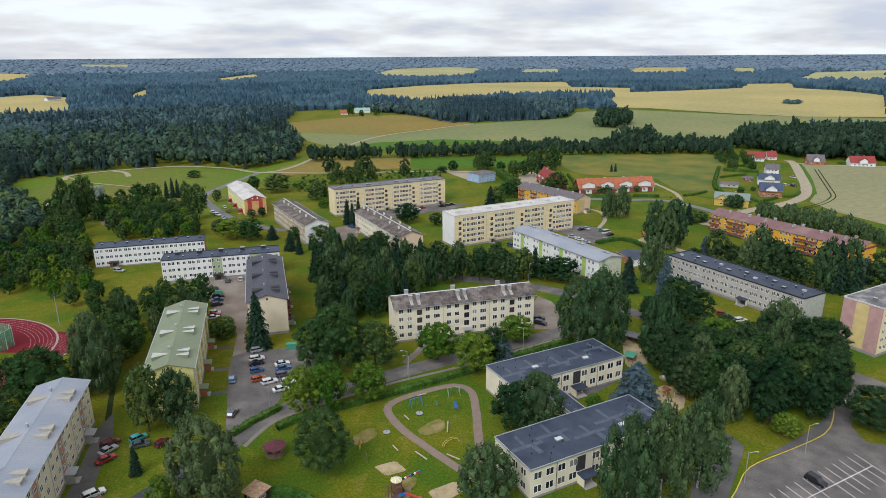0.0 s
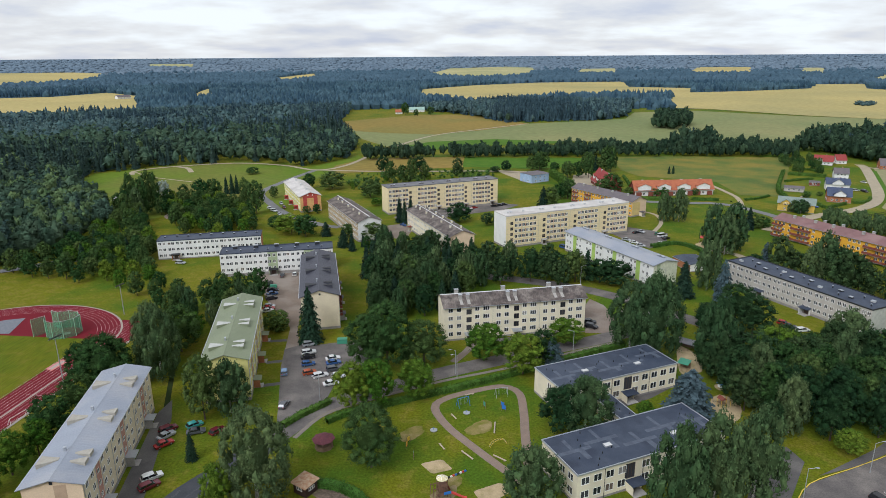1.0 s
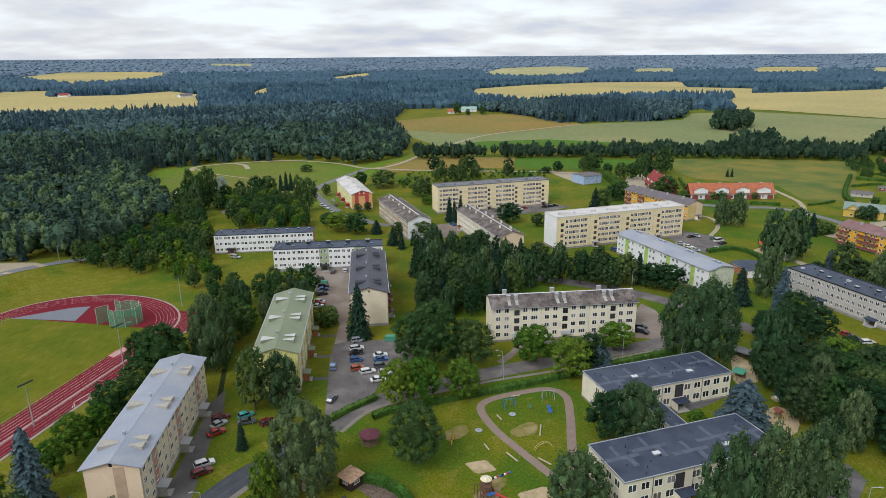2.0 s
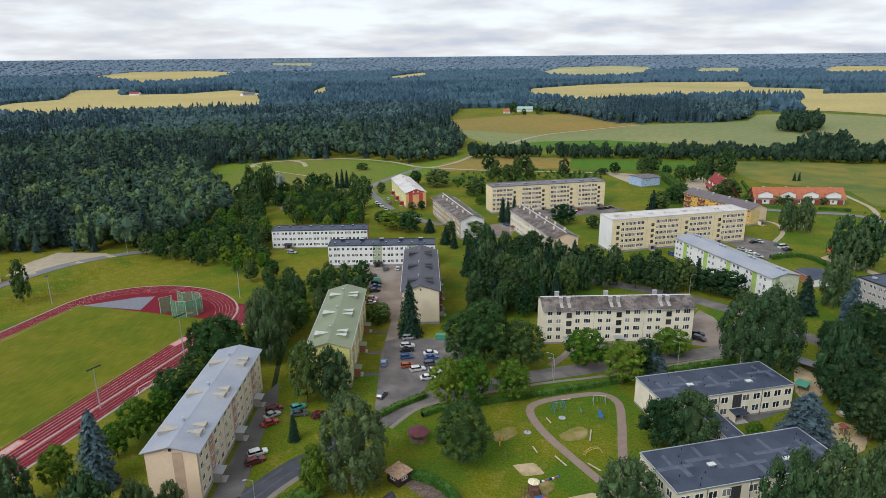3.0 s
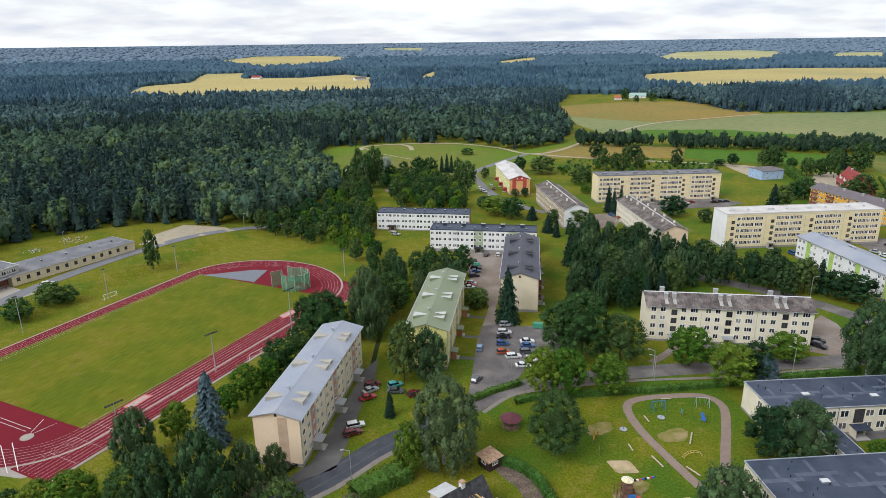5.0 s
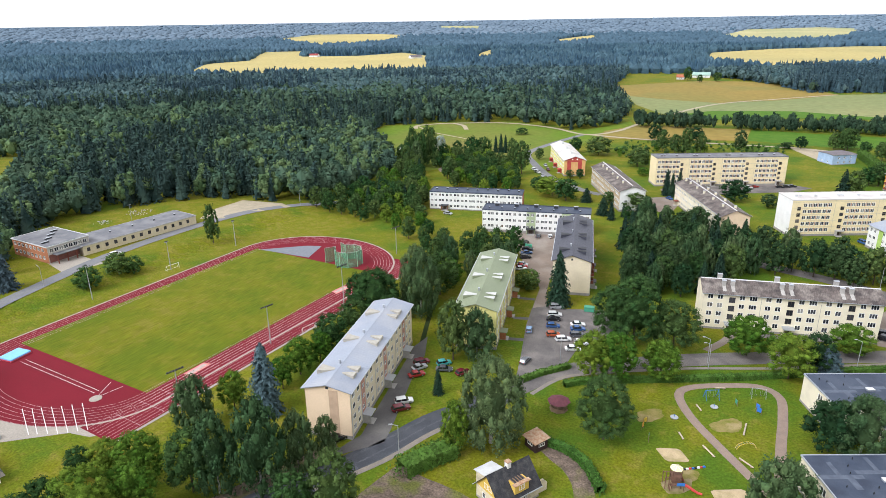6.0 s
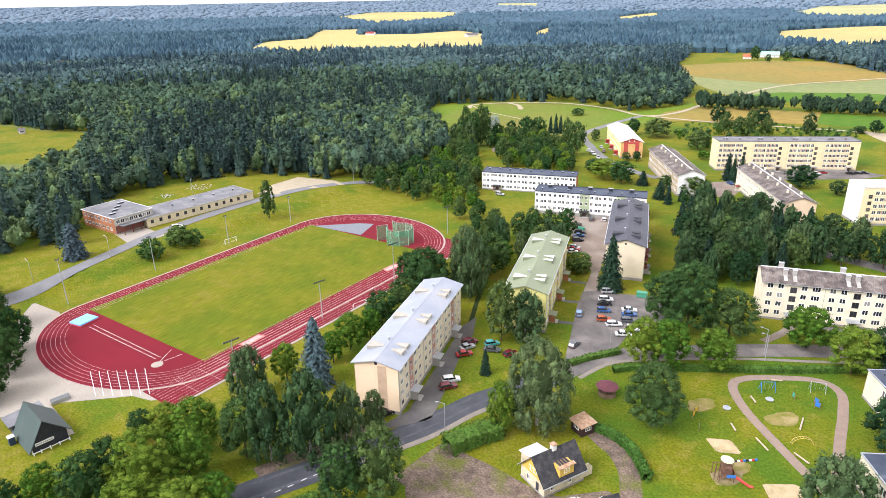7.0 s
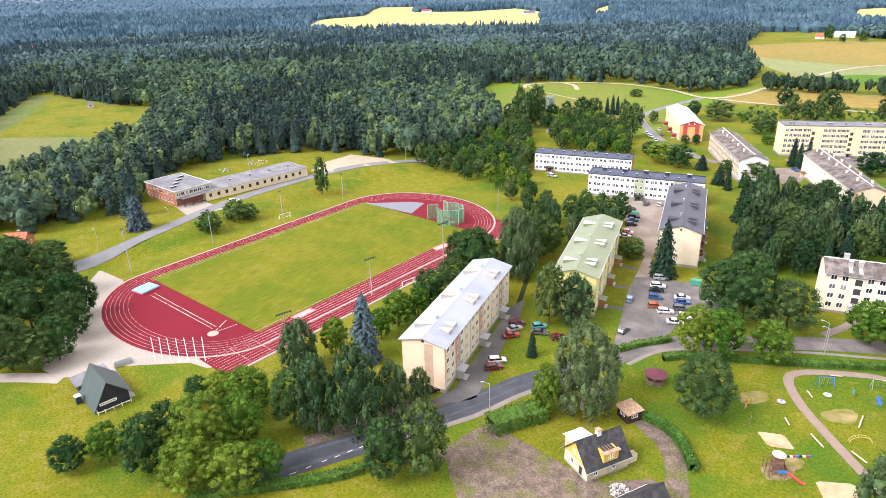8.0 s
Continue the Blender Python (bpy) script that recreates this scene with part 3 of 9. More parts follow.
ribbon("road", [(149.7, 460.9), (151.2, 450.1), (152.8, 435.8), (153.8, 420.5), (151.8, 406.3), (148.1, 392.9)], 3.0, DUST, 0.22, "sandy lane across the meadow")
ribbon("road", [(297.6, 553.9), (293.1, 535.8), (270.6, 483.0), (248.1, 433.3), (228.2, 402.6), (205.9, 383.5), (178.0, 367.6), (152.1, 345.0), (140.4, 335.3)], 7.0, DUST, 0.23, "wide pale sandy village road")
ribbon("road", [(292.8, 541.8), (312.2, 529.4), (357.3, 519.5), (387.6, 510.4)], 5.0, DUST, 0.24, "pale sandy road past red-roofed houses")
ribbon("grass_verge", [(292.6, 524.2), (266.6, 464.4), (242.4, 414.6)], 5.0, LAWN, 0.2, "green verge between road and wheat", "verge")
ribbon("path", [(93.1, 303.0), (109.1, 293.1), (113.5, 279.4)], 4.0, DUST, 0.05, "pale sandy path across the green", "path")
sheet("clearing", [(-192.0, 348.6), (-193.4, 363.4), (-188.2, 377.3), (-182.6, 375.1), (-176.3, 357.6), (-181.0, 346.7), (-187.0, 342.0)], YARD, 0.14, "grey gravel clearing among trees", "clearing")
ribbon("driveway", [(-64.0, 86.8), (-56.3, 85.5), (-48.2, 85.0), (-43.4, 82.8)], 15.0, SOIL, 0.05, "bare brown soil of a demolished plot", "soil")
sheet("soil", [(-64.0, 82.6), (-61.4, 90.0), (-47.9, 92.3), (-41.1, 91.3), (-35.5, 91.7), (-28.1, 98.1), (-18.8, 95.4), (-26.2, 80.6), (-50.5, 68.7), (-60.5, 77.1)], SOIL, 0.06, "bare brown soil around the ruined house", "soil")
ribbon("path", [(-36.6, 113.9), (-33.2, 111.5), (-29.9, 109.6), (-26.6, 105.8), (-24.4, 100.7), (-22.4, 95.0)], 4.2, SOIL, 0.055, "bare soil track beside the hedge", "path")
sheet("paving", [(-191.3, 64.2), (-201.9, 73.6), (-211.4, 83.3), (-197.6, 84.0), (-180.0, 80.0), (-172.0, 70.0), (-162.0, 66.0), (-150.0, 68.0), (-131.9, 74.8), (-125.8, 75.1), (-130.2, 70.2), (-135.9, 69.0), (-147.9, 58.4), (-149.5, 56.6), (-133.7, 53.7), (-134.2, 51.1), (-148.3, 53.4), (-156.2, 46.0), (-165.8, 45.3)], SLAB, 0.05, "pale concrete paving round the end of the track", "paving")
ribbon("path", [(-154.8, 46.5), (-161.0, 42.6), (-166.8, 38.4), (-171.4, 33.9)], 4.0, SLAB, 0.055, "pale concrete path to the sports field", "path")
sheet("sandy_ground", [(-237.1, 199.1), (-243.3, 214.9), (-245.9, 235.6), (-224.1, 240.8), (-214.5, 236.7), (-220.5, 222.3), (-227.7, 204.2)], DUST, 0.16, "heap-strewn sandy building ground beside the road", "soil")
sheet("paving", [(-244.5, 131.2), (-241.1, 142.4), (-224.1, 140.9), (-226.6, 127.0)], SLAB, 0.055, "cracked concrete steps before the brick hall", "paving")

# walks from the lot to the entrances of the green-roofed block
for a, b in (((-72.3, 185.5), (-66.8, 186.7)), ((-68.0, 170.6), (-63.0, 172.2)), ((-64.9, 156.6), (-59.3, 158.4))):
    ribbon("path", [a, b], 1.7, DARKLOT, 0.05, "dark asphalt walk between lawns", "path")
# park paths and sand
LOOP = [(8.4, 123.6), (8.1, 137.4), (8.1, 147.9), (7.2, 157.6), (2.9, 161.0), (-4.2, 158.4), (-12.4, 153.4), (-14.9, 148.4), (-11.0, 139.9), (-3.7, 130.8), (3.8, 122.3), (6.8, 119.0)]
ribbon("path", LOOP, 2.2, PATHMAT, 0.05, "reddish gravel path looping through the park", "path", step=1.5)
sheet("sandpit", [(-15.8, 124.0), (-15.0, 124.6), (-11.6, 126.0), (-10.8, 125.7), (-8.7, 123.0), (-8.9, 122.4), (-12.5, 120.8), (-13.4, 121.1)], SAND, 0.06, "pale sand patch in the playground", "sandpit")
WORNSAND = mat("trodden_dry_sand", (0.26, 0.20, 0.11), (0.17, 0.145, 0.06), 0.95, 0.5, 4.0, 0.4, c=(0.13, 0.12, 0.03), big=0.5)
sheet("sandpit", [(-12.8, 113.1), (-11.2, 115.4), (-9.3, 116.4), (-7.3, 117.5), (-6.8, 113.6), (-10.2, 110.6), (-11.8, 111.1)], WORNSAND, 0.055, "worn sandy ground round the play tower", "sand", 2)
sheet("sandpit", [(-3.6, 115.2), (-2.9, 115.9), (1.6, 118.5), (2.4, 118.4), (4.7, 116.2), (-1.3, 110.8)], SAND, 0.06, "pale sand patch in the playground", "sandpit")
for poly in ([(-10.2, 119.4), (-6.5, 121.0), (-5.9, 117.4), (-8.8, 115.3)], [(-22.9, 136.6), (-17.4, 140.7), (-16.3, 136.2), (-21.0, 131.3)], [(-7.3, 137.7), (-3.4, 143.5), (0.1, 142.9), (-0.0, 138.8), (-4.7, 135.9)]):
    sheet("worn_grass", poly, WORN, 0.045, "yellow worn patch in the park lawn", "grass", 3)
sheet("sandy_ground", [(57.6, 191.1), (62.5, 185.9), (61.8, 174.9), (55.2, 169.5), (53.3, 175.0)], SAND, 0.05, "trodden sand in the kindergarten garden", "sand", 1)
sheet("sandpit", [(57.3, 157.8), (62.5, 161.6), (65.5, 157.8), (63.5, 150.3), (59.0, 144.7), (56.6, 153.3)], SAND, 0.06, "pale sand under the kindergarten climbing frame", "sandpit", 1)
sheet("sandpit", [(60.5, 165.3), (64.2, 167.7), (65.2, 164.9), (61.9, 162.3)], SAND, 0.06, "small round sand patch under a playhouse", "sandpit", 1)
sheet("sandpit", [(94.7, 306.7), (102.1, 313.8), (106.5, 306.6), (99.4, 296.8)], SAND, 0.06, "pale sand under a climbing frame", "sandpit", 1)
sheet("paving", [(31.9, 154.6), (43.3, 163.0), (51.8, 169.1), (53.3, 167.2), (42.2, 157.3), (33.2, 151.4)], DARKLOT, 0.05, "dark asphalt walk before the kindergarten", "pavement")

# parking lot paint and kerbs
ribbon("road_marking", [(54.3, 106.9), (61.2, 115.1), (67.9, 123.2), (80.9, 130.0), (91.6, 136.0), (97.0, 141.8), (102.8, 150.8)], 0.22, YELLOWLINE, 0.10, "yellow painted edge line", "road marking")
ribbon("road_marking", [(73.9, 112.1), (95.2, 123.4)], 0.18, LINE, 0.095, "white painted centre line of parking bays", "road marking")
for a, b in (((93.9, 127.9), (96.3, 119.8)), ((91.6, 126.8), (94.4, 117.8)), ((89.0, 125.4), (91.9, 116.5)), ((86.8, 124.1), (89.5, 115.1)), ((84.4, 122.9), (87.3, 114.0)), ((82.0, 121.5), (84.8, 112.4)), ((77.4, 119.1), (80.4, 110.0)), ((74.9, 117.8), (77.9, 108.8)), ((72.4, 116.5), (75.4, 108.5)), ((70.2, 115.4), (73.5, 107.1)), ((67.8, 114.1), (71.2, 106.0))):
    ribbon("road_marking", [a, b], 0.14, LINE, 0.09, "white painted parking bay line", "road marking")
for a, b in (((105.3, 153.2), (103.7, 151.1)), ((105.8, 152.6), (104.3, 150.5)), ((106.5, 152.0), (104.8, 149.7)), ((107.2, 151.4), (105.7, 149.1)), ((108.7, 150.2), (107.0, 147.9))):
    ribbon("zebra_stripe", [a, b], 0.6, LINE, 0.10, "white zebra crossing stripe", "road marking")

# ---------------------------------------------------------------- sports field
A_IN, LONG = 28.7, 93.0


def oval(d, n=36):
    """The running track's line at d metres outside its inner edge, as (across, along)."""
    pts = [(0.8 + (A_IN - 2.0 + d) * math.cos(w), -(17.0 + d) * math.sin(w)) for w in np.linspace(0, math.pi, n)]
    return pts + [(-(A_IN - 1.3 + d) * math.cos(w), LONG + (22.0 + d) * math.sin(w)) for w in np.linspace(0, math.pi, n)]


def on_field(pts):
    return [field_xy(u, v) for u, v in pts]


def band(name, d0, d1, material, lift, label, category="sports track"):
    a, b, m = on_field(oval(d0)), on_field(oval(d1)), Mesh()
    for i in range(len(a)):
        j = (i + 1) % len(a)
        m.face([(*a[i], lift), (*a[j], lift), (*b[j], lift), (*b[i], lift)])
    return tagged(part(name, m, material), label, category, "", "structure")


sheet("running_track", on_field(oval(7.4)), REDTRACK, 0.06, "red rubber running track", "sports track")
sheet("running_track", on_field([(28, -16), (40, -16), (40.2, 112), (28, 112)]), REDTRACK, 0.07, "red rubber sprint straight", "sports track")
sheet("football_pitch", on_field([(-A_IN + 0.3, 0), (A_IN - 0.3, 1.2), (A_IN - 1.0, LONG + 2.8), (-A_IN - 0.6, LONG + 1.6)]), PITCH, 0.10, "yellow-green mown football pitch", "pitch")
band("kerb", 7.4, 8.0, SLAB, 0.09, "pale concrete kerb of the track", "kerb")
for k in range(7):
    band("lane_line", 0.1 + k * 1.2, 0.17 + k * 1.2, LANE, 0.12, "white painted lane line", "lane line")
for k in range(1, 10):
    sheet("lane_line", on_field([(A_IN + k * 1.2, -15.5), (A_IN + k * 1.2 + 0.07, -15.5), (A_IN + k * 1.2 + 0.07, 110), (A_IN + k * 1.2, 110)]), LANE, 0.125, "white painted straight lane line", "lane line")
sheet("kerb", on_field([(40.2, -16), (41.0, -16), (41.2, 112), (40.4, 112)]), SLAB, 0.13, "pale concrete edge of the straight", "kerb")
for v in (-8.5, -2, 4, 60):
    sheet("start_line", on_field([(29.8 if v < 10 else 33, v), (39.5, v), (39.5, v + 0.09), (29.8 if v < 10 else 33, v + 0.09)]), LANE, 0.135, "white painted start line", "start line")
for a, b in (((-155.6, 69.8), (-143.4, 64.2)), ((-153.8, 71.1), (-141.9, 65.3)), ((-151.8, 72.2), (-139.9, 66.5)), ((-149.9, 73.6), (-137.9, 67.6)), ((-148.0, 74.9), (-136.1, 68.9)), ((-146.3, 76.5), (-134.6, 70.3)), ((-144.6, 78.1), (-133.1, 71.7))):
    ribbon("start_line", [a, b], 0.15, LINE, 0.14, "broad white painted line across the curve", "start line")
sheet("runway", [(-185.9, 183.9), (-171.3, 196.2), (-165.3, 198.5), (-161.3, 185.2)], mat("grey_runway", (0.17, 0.18, 0.20), None, 0.85), 0.13, "grey rubber throwing sector beside the track", "sports track")
for pts in ([(-179.9, 83.4), (-146.2, 82.5)], [(-179.8, 84.8), (-146.1, 83.7)], [(-144.2, 82.1), (-147.1, 87.7)], [(-143.7, 82.4), (-142.5, 87.8)]):
    ribbon("lane_line", pts, 0.10, LINE, 0.13, "white painted runway line", "lane line")
sheet("long_jump_pit", [(-133.5, 99.4), (-133.3, 106.2), (-130.9, 106.7), (-130.5, 99.2)], PINKSAND, 0.14, "pink-edged long jump pit", "long jump pit")
sheet("long_jump_pit", [(-132.8, 99.9), (-132.8, 105.7), (-131.4, 105.9), (-131.3, 99.8)], PITSAND, 0.15, "grey covered long jump pit", "long jump pit")
sheet("long_jump_pit", [(-132.0, 161.9), (-131.1, 168.2), (-128.2, 167.7), (-129.2, 160.8)], PINKSAND, 0.14, "pink-edged long jump pit", "long jump pit")
sheet("long_jump_pit", [(-131.1, 161.9), (-130.5, 167.4), (-129.0, 167.1), (-129.8, 161.6)], PITSAND, 0.15, "grey covered long jump pit", "long jump pit")

# ---------------------------------------------------------------- buildings
CREAM = mat("cream_render", (0.632, 0.550, 0.386), (0.570, 0.489, 0.347), 0.9, 0.3, 4.0, 0.15, grain=0.07)
WARMWHITE = mat("warm_white_render", (0.70, 0.635, 0.47), (0.66, 0.595, 0.44), 0.9, 0.3, 4.0, 0.15, c=(0.60, 0.54, 0.41), big=0.25, grain=0.05)
WHITE = mat("white_render", (0.690, 0.681, 0.650), (0.631, 0.621, 0.591), 0.9, 0.3, 4.0, 0.15, grain=0.07)
YELLOWISH = mat("pale_yellow_render", (0.66, 0.61, 0.22), (0.61, 0.56, 0.20), 0.9, 0.3, 4.0, 0.15, grain=0.07)
PEACH = mat("peach_render", (0.684, 0.524, 0.353), (0.627, 0.479, 0.319), 0.9, 0.3, 4.0, 0.15, grain=0.07)
BEIGE = mat("beige_stripe_render", (0.46, 0.33, 0.22), None, 0.9, 0.5, 4.0, 0.15, grain=0.07)
PINKBAND = mat("dusty_pink_render", (0.44, 0.24, 0.18), None, 0.9, 0.5, 4.0, 0.15, grain=0.07)
PINK = mat("old_pink_render", (0.46, 0.28, 0.25), None, 0.9, 0.5, 4.0, 0.15, grain=0.07)
YELLOWBAND = mat("yellow_render_band", (0.62, 0.48, 0.20), None, 0.9, 0.5, 4.0, 0.15, grain=0.07)
LIME = mat("lime_green_render", (0.36, 0.50, 0.12), None, 0.9, 0.5, 4.0, 0.15, grain=0.07)
SAGE = mat("sage_green_render", (0.34, 0.40, 0.24), None, 0.9, 0.5, 4.0, 0.15, grain=0.07)
ORANGE = mat("orange_yellow_render", (0.64, 0.34, 0.025), (0.58, 0.31, 0.03), 0.9, 0.5, 4.0, 0.15, grain=0.07)
BROWNRED = mat("brown_red_boards", (0.20, 0.060, 0.040), None, 0.85, 0.8, 6.0, 0.2, grain=0.07)
TANBRICK = mat("tan_brick", (0.40, 0.31, 0.19), (0.33, 0.26, 0.16), 0.9, 0.6, 9.0, 0.3)
REDGABLE = mat("red_gable_render", (0.42, 0.07, 0.055), None, 0.9, 0.5, 4.0, 0.15, grain=0.07)
APRICOT = mat("apricot_render", (0.62, 0.36, 0.14), None, 0.9, 0.5, 4.0, 0.15, grain=0.07)
GREYWALL = mat("grey_pebbledash", (0.433, 0.399, 0.353), (0.365, 0.342, 0.296), 0.95, 0.4, 9.0, 0.4, grain=0.07)
BRICK = mat("orange_red_brick", (0.36, 0.15, 0.07), (0.29, 0.115, 0.055), 0.9, 0.8, 9.0, 0.3)
PLINTH = mat("grey_plinth", (0.27, 0.25, 0.23), None, 0.9, 0.8, 6.0, 0.2, grain=0.07)
ROOF_PALE = mat("pale_zinc_roof", (0.291, 0.315, 0.364), (0.259, 0.279, 0.323), 0.5, 0.12, 3.0, 0.08, 0.2, c=(0.332, 0.339, 0.364), big=0.08, spec=0.25, grain=0.07)
ROOF_GREEN = mat("olive_green_roof", (0.207, 0.233, 0.145), (0.176, 0.202, 0.123), 0.55, 0.15, 3.0, 0.08, 0.1, grain=0.07)
ROOF_DARK = mat("anthracite_roof", (0.061, 0.061, 0.076), (0.047, 0.048, 0.061), 0.5, 0.15, 3.0, 0.08, 0.1, grain=0.07)
ROOF_SLATE = mat("weathered_fibre_cement_roof", (0.125, 0.102, 0.090), (0.055, 0.046, 0.043), 0.9, 0.45, 2.2, 0.3, c=(0.185, 0.160, 0.140), big=0.35, grain=0.35, stretch=(2.6, 0.25, -15.4))
ROOF_BROWN = mat("red_brown_roof", (0.205, 0.115, 0.110), (0.165, 0.092, 0.090), 0.75, 0.3, 4.0, 0.15, c=(0.24, 0.15, 0.14), big=0.12, grain=0.07)
ROOF_TAUPE = mat("taupe_roof", (0.140, 0.120, 0.125), (0.115, 0.100, 0.105), 0.7, 0.3, 4.0, 0.15, grain=0.07)
ROOF_WHITE = mat("whitened_roof", (0.547, 0.519, 0.481), (0.472, 0.443, 0.416), 0.8, 0.2, 4.0, 0.15, c=(0.416, 0.386, 0.359), big=0.15, grain=0.07)
ROOF_TILE = mat("orange_red_tile_roof", (0.38, 0.130, 0.060), (0.30, 0.095, 0.050), 0.8, 0.5, 6.0, 0.25, grain=0.07)
ROOF_RED = mat("dark_red_roof", (0.26, 0.045, 0.040), None, 0.7, 0.5, 6.0, 0.2, grain=0.07)
BITUMEN = mat("blue_grey_bitumen", (0.034, 0.045, 0.072), (0.050, 0.062, 0.090), 0.55, 0.35, 5.0, 0.15, c=(0.026, 0.034, 0.056), big=0.2)
PATCH = mat("pale_bitumen_patch", (0.092, 0.108, 0.140), (0.062, 0.074, 0.102), 0.6, 0.8, 5.0, 0.1, grain=0.07)
FLATGREY = mat("grey_flat_roof", (0.150, 0.150, 0.158), (0.115, 0.115, 0.124), 0.8, 0.3, 4.0, 0.15, c=(0.19, 0.188, 0.19), big=0.2, grain=0.1)
FRAMEWHITE = plain("white_window_frame", (0.840, 0.832, 0.798), 0.5)
FRAMEBROWN = plain("dark_brown_window_frame", (0.06, 0.035, 0.025), 0.6)
METAL = plain("galvanised_metal", (0.48, 0.50, 0.53), 0.4, 0.6)
BLACK = plain("black_board", (0.018, 0.019, 0.022), 0.6)
SHEETWHITE = mat("white_sheet_metal", (0.56, 0.56, 0.55), (0.47, 0.465, 0.45), 0.5, 0.6, 5.0, 0.1, grain=0.07)
DOORMAT = plain("dark_entrance_door", (0.090, 0.055, 0.040), 0.5)


def glass_pane():
    """Opaque glossy window panes: dark colours stand in for dim rooms, pale ones for curtains in some."""
    m = bpy.data.materials.new("window_glass")
    m.use_nodes = True
    nt = m.node_tree
    p = nt.nodes["Principled BSDF"]
    info = nt.nodes.new("ShaderNodeObjectInfo")
    r = nt.nodes.new("ShaderNodeValToRGB")
    r.color_ramp.interpolation = "CONSTANT"
    e = r.color_ramp.elements
    e[0].position, e[0].color = 0.0, (0.020, 0.023, 0.028, 1)
    e[1].position, e[1].color = 0.45, (0.050, 0.052, 0.058, 1)
    for pos, c in ((0.78, (0.11, 0.10, 0.09)), (0.92, (0.24, 0.23, 0.21)), (0.97, (0.13, 0.10, 0.08))):
        q = e.new(pos); q.color = (*c, 1)
    nt.links.new(info.outputs["Random"], r.inputs[0])
    nt.links.new(r.outputs[0], p.inputs["Base Color"])
    p.inputs["Roughness"].default_value, p.inputs["Specular IOR Level"].default_value = 0.08, 0.35
    return m


GLASS = glass_pane()
WINDOWS = {}


def window_data(w, h, frame_mat, bars):
    """Frame and pane meshes of a window, centred on its opening, facing -y."""
    key = (round(w, 2), round(h, 2), frame_mat.name, bars)
    if key not in WINDOWS:
        t, m = 0.075, Mesh()
        xs = [-w / 2, -w / 2 + t]
        for i in range(1, bars + 1):
            x = -w / 2 + w * i / (bars + 1)
            xs += [x - 0.038, x + 0.038]
        xs += [w / 2 - t, w / 2]
        zs = [-h / 2, -h / 2 + t, h / 2 - t, h / 2]
        solid = lambda i, j: 0 <= i < len(xs) - 1 and 0 <= j < 3 and (j != 1 or i % 2 == 0)
        for i in range(len(xs) - 1):
            for j in range(3):
                if solid(i, j):
                    for y in (-0.03, 0.12):
                        m.face([(xs[i], y, zs[j]), (xs[i + 1], y, zs[j]), (xs[i + 1], y, zs[j + 1]), (xs[i], y, zs[j + 1])])
                    for di, dj, p, q in ((-1, 0, (0, 0), (0, 1)), (1, 0, (1, 0), (1, 1)), (0, -1, (0, 0), (1, 0)), (0, 1, (0, 1), (1, 1))):
                        if not solid(i + di, j + dj):
                            a, b = (xs[i + p[0]], zs[j + p[1]]), (xs[i + q[0]], zs[j + q[1]])
                            m.face([(a[0], -0.03, a[1]), (b[0], -0.03, b[1]), (b[0], 0.12, b[1]), (a[0], 0.12, a[1])])
        q = Mesh().box(-w / 2 + t * 0.5, w / 2 - t * 0.5, 0.05, 0.07, -h / 2 + t * 0.5, h / 2 - t * 0.5)
        WINDOWS[key] = m.data("window", frame_mat), q.data("pane", GLASS)
    return WINDOWS[key]


def facade(m, L, h0, h1, holes, place, mi=0, depth=0.20):
    """One wall face with real openings and their reveals; place turns (u, depth, z) into the building's space."""
    us = sorted({0.0, L, *[v for x, z, w, h in holes for v in (x - w / 2, x + w / 2)]})
    zs = sorted({h0, h1, *[v for x, z, w, h in holes for v in (z - h / 2, z + h / 2)]})
    cut = [(x - w / 2, x + w / 2, z - h / 2, z + h / 2) for x, z, w, h in holes]
    for a, b in zip(zs, zs[1:]):
        run = None
        for c, d in zip(us, us[1:]):
            um, zm = (c + d) / 2, (a + b) / 2
            if any(q[0] < um < q[1] and q[2] < zm < q[3] for q in cut):
                if run is not None:
                    m.face([place(run, 0, a), place(c, 0, a), place(c, 0, b), place(run, 0, b)], mi)
                run = None
            elif run is None:
                run = c
        if run is not None:
            m.face([place(run, 0, a), place(L, 0, a), place(L, 0, b), place(run, 0, b)], mi)
    for a, b, c, d in cut:
        for p, q in (((a, c), (b, c)), ((b, c), (b, d)), ((b, d), (a, d)), ((a, d), (a, c))):
            m.face([place(p[0], 0, p[1]), place(q[0], 0, q[1]), place(q[0], depth, q[1]), place(p[0], depth, p[1])], mi)


def place_window(parent, mtx, w, h, frame_mat, bars):
    f, p = window_data(w, h, frame_mat, bars)
    win = part("window", f, None, parent, m=mtx)
    part("pane", p, None, win)
    return win


